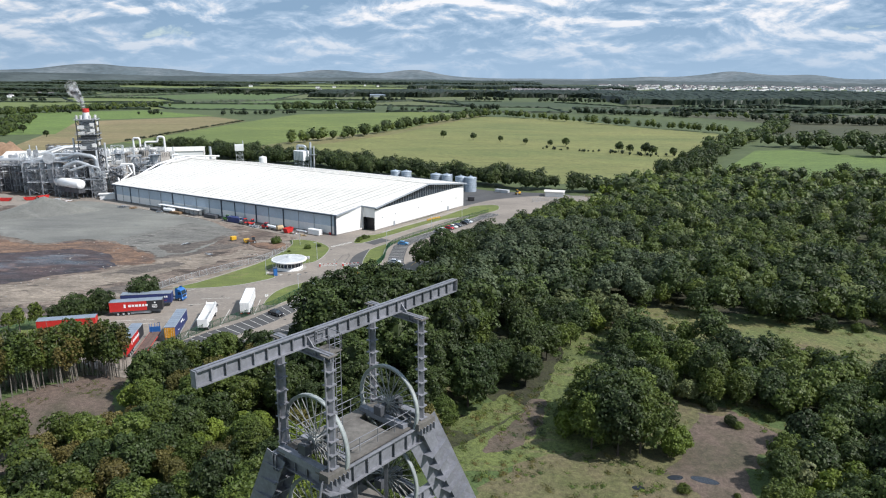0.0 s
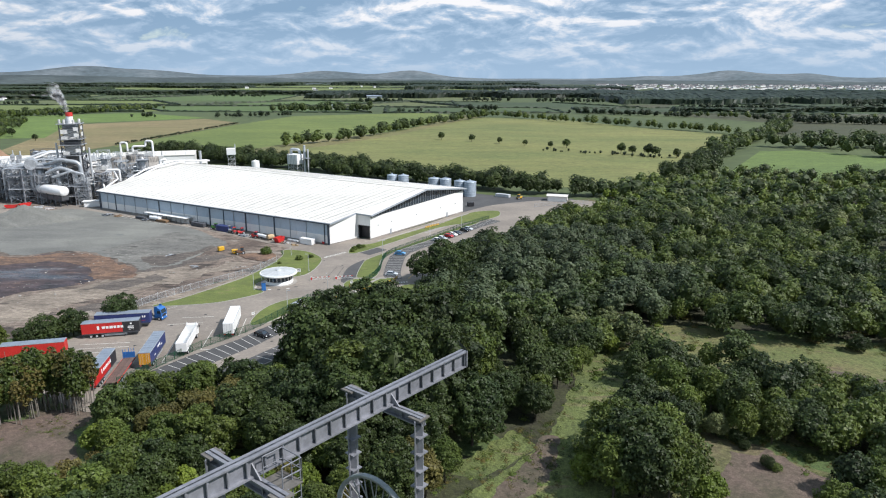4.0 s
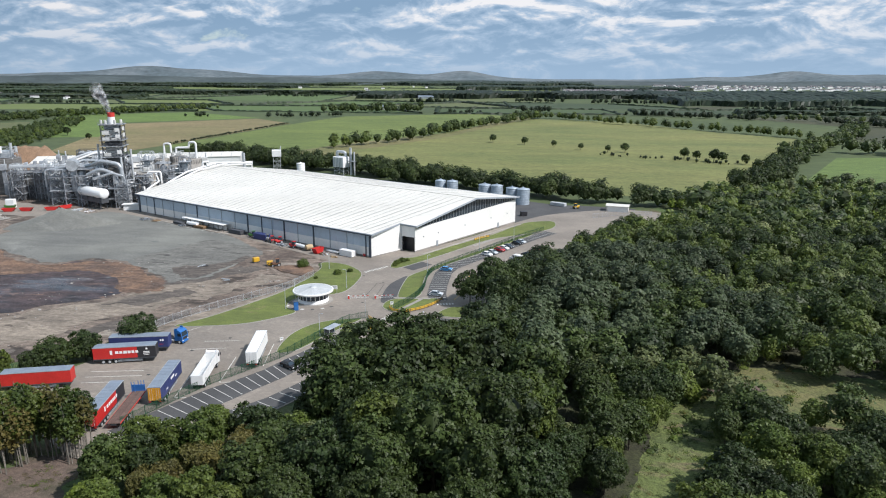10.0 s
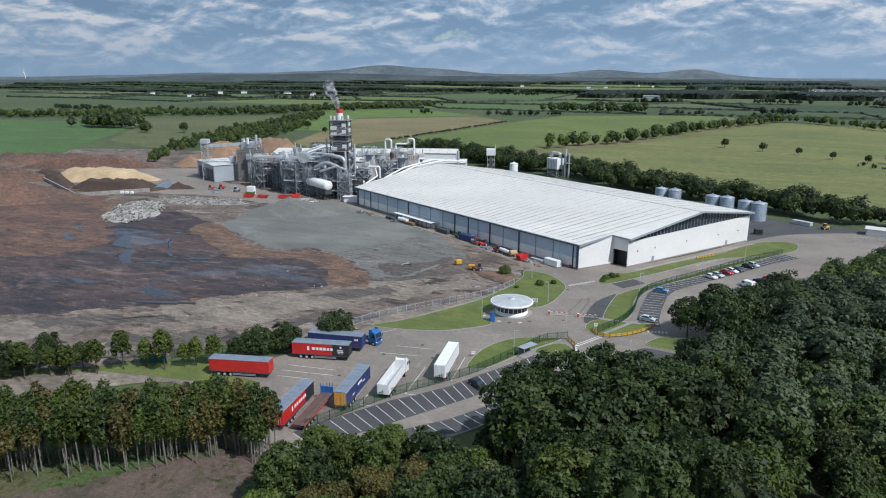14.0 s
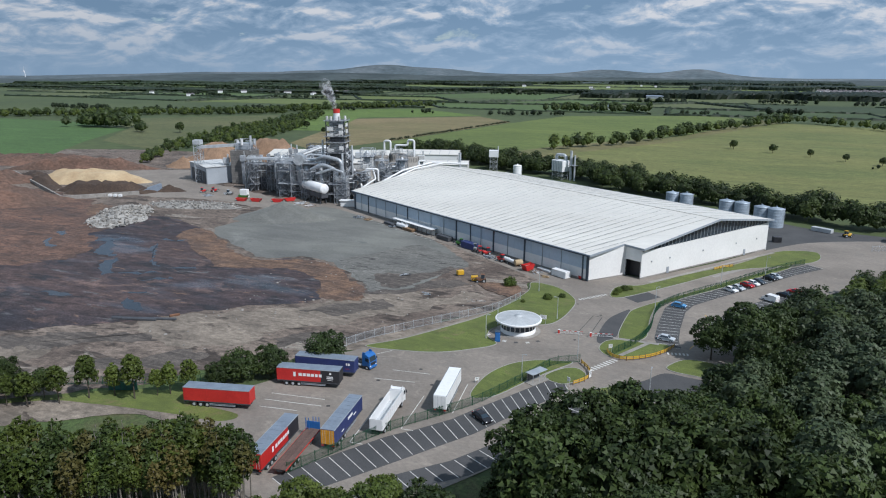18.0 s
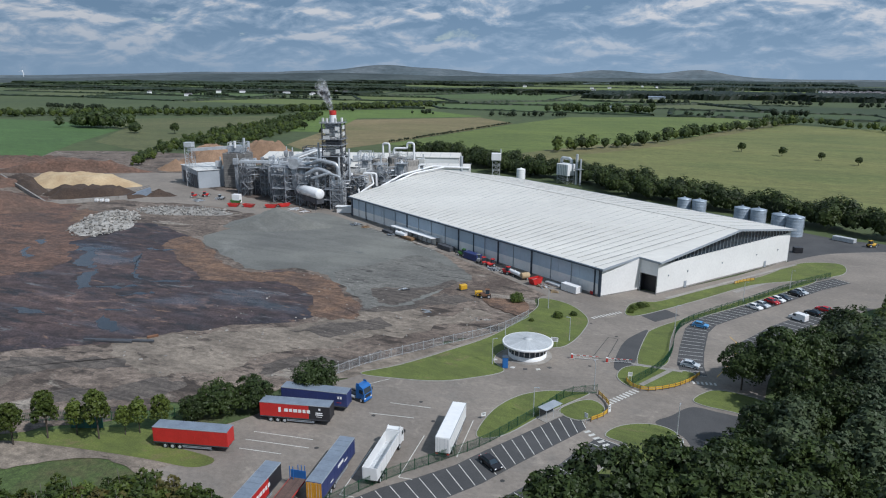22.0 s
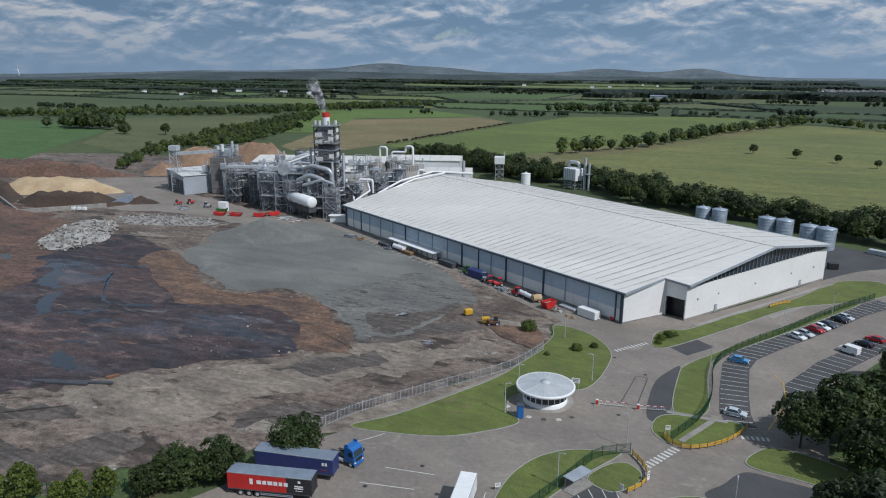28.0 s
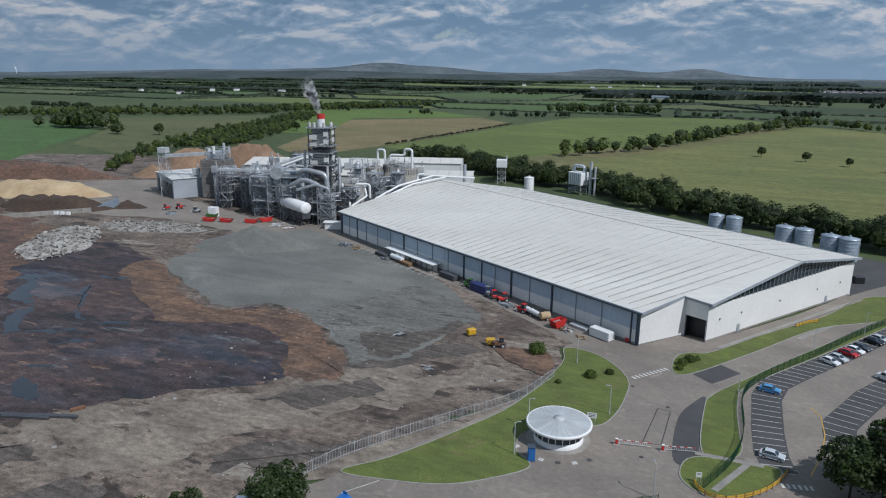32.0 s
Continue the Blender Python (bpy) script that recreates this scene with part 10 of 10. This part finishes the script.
hall("farm_shed", "grey farm buildings behind trees", (-262, 1225), (0.98, 0.15), 30, 14, 5, 3, GREY_WHITE, GREY_TOP)


# ---- clutter of the yard and the wall ----
TEAL = surface("teal_hoarding_paint", (0.045, 0.16, 0.15), (0.03, 0.11, 0.105), rough=0.6, s1=0.5, s2=3, v2=0.15)


def hoarding(points, label):
    ob = thing("hoarding", label, "fence", pose(0, 0, 0))
    for a, b in zip(points, points[1:]):
        a, b = Vector(a), Vector(b)
        n = max(1, round((b - a).length / 1.25))
        for i in range(n):
            p, q = a.lerp(b, i / n), a.lerp(b, (i + 0.96) / n)
            z = G(p.x, p.y)
            part("panel", Mesh().beam((p.x, p.y, z + 1.05), (q.x, q.y, z + 1.05), 0.06, 2.0), TEAL, ob, fix=False)
            part("post", Mesh().beam((p.x, p.y, z), (p.x, p.y, z + 2.2), 0.09, 0.09), STEEL_DARK, ob, fix=False)


hoarding([(-122.5, 142.6), (-117.5, 145.2)], "teal sheet hoarding behind the row of trees")


def loose_pile(name, x, y, rz, n, L, mats, label, category, spread=1.6, seed=1):
    """A loose pile of bars or planks, each one a part."""
    rg = random.Random(seed)
    ob = thing(name, label, category, ground_pose(x, y, rz))
    shapes = [Mesh().box((0, 0, 0), (1, 1, 1)).data("bar", m) for m in mats]
    for i in range(n):
        o = new("bar", rg.choice(shapes))
        o.parent = ob
        k = L * rg.uniform(0.5, 1.1)
        o.matrix_basis = pose(rg.uniform(-0.3, 0.3) * L, rg.uniform(-spread, spread), 0.1 + 0.6 * rg.random() * (i / n), rg.uniform(-6, 6), rg.uniform(-8, 8), rg.gauss(0, 22)) @ Matrix.Diagonal((k, rg.uniform(0.1, 0.3), rg.uniform(0.08, 0.2), 1))


loose_pile("scrap_pile", -170.5, 313.5, AW, 26, 4.0, (GALV, STEEL_DARK, GREY_TRIM), "tangled pile of grey scrap steel by the wall", "scrap", 2.0, 1)
loose_pile("timber_pile", -164.0, 311.0, AW + 15, 22, 2.6, (TIMBER, RUST, SAND), "loose pile of broken timber by the wall", "timber", 1.4, 2)
loose_pile("scrap_pile", -93.5, 276.2, AW, 24, 4.5, (GALV, GREY_TRIM, STEEL_DARK), "pile of grey steel sections along the wall", "scrap", 1.3, 3)
loose_pile("scrap_pile", -73.5, 265.2, AW - 6, 20, 3.2, (GREY_TRIM, TIMBER, WHITE_METAL), "scattered boards and steel by the red skip", "scrap", 1.2, 4)
loose_pile("timber_pile", -68.8, 261.8, AW + 8, 10, 2.4, (TIMBER, SAND), "few pale planks lying on the apron", "timber", 0.8, 5)
loose_pile("scrap_pile", -148.0, 303.5, AW, 18, 3.5, (STEEL_DARK, BLACK, GREY_TRIM), "dark steel and hose heap along the wall", "scrap", 1.3, 6)
loose_pile("scrap_pile", -214, 329, 20, 30, 4.0, (GALV, WHITE_METAL, GREY_TRIM), "pale scrap pipes in front of the plant", "scrap", 2.4, 7)
loose_pile("scrap_pile", -206, 326.5, 24, 26, 4.0, (GALV, RUST, WHITE_METAL), "pale and rusty scrap by the white tank", "scrap", 2.2, 8)
loose_pile("scrap_pile", -270, 326, 60, 30, 4.0, (GALV, STEEL_DARK, GREY_TRIM), "grey dismantled machine parts on the apron", "scrap", 2.6, 9)
loose_pile("scrap_pile", -264, 334, 30, 22, 3.4, (GALV, GREY_TRIM, WHITE_METAL), "grey steel parts beside the crusher", "scrap", 2.2, 10)
loose_pile("scrap_pile", -95.0, 228.5, 30, 6, 2.2, (GREY_TRIM, RUBBLE), "grey sheets lying on the yard", "scrap", 1.2, 11)
loose_pile("scrap_pile", -110.0, 243.5, 50, 8, 3.0, (GALV, STEEL_DARK), "bent steel lengths on the gravel", "scrap", 1.0, 12)
rubble("rubble", -79.5, 229.0, 3.2, 1.6, 0.4, 20, 26, RUBBLE, "small tip of pale rubble by the fence", 21, 0.35)
rubble("rubble", -93, 221, 6, 2.2, 0.3, 25, 30, RUBBLE, "scattered stones on the yard", 22, 0.3)
# yellow edge line beside the car park
edge = [Vector(p) for p in ((-19.4, 245.6), (-17.7, 242.0), (-17.5, 234.2), (-18.5, 226.4), (-20.6, 217.9))]
for a, b in zip(edge, edge[1:]):
    part("edge_line", strip(a, b, 0.16, 0.02), YELLOW_PAINT, road, fix=False)


# concrete walls of the sawdust bunker
bw = thing("bunker_wall", "low grey concrete wall round the sawdust heaps", "wall", pose(0, 0, 0))
for a, b in zip([(-431.5, 331.5), (-327.0, 284.9)], [(-327.0, 284.9), (-304.5, 313.0)]):
    a, b = Vector(a), Vector(b)
    n = max(2, round((b - a).length / 4))
    for i in range(n):
        p, q = a.lerp(b, i / n), a.lerp(b, (i + 0.98) / n)
        part("wall_block", Mesh().beam((p.x, p.y, 0.9), (q.x, q.y, 0.9), 0.8, 2.0), CONCRETE, bw, fix=False)
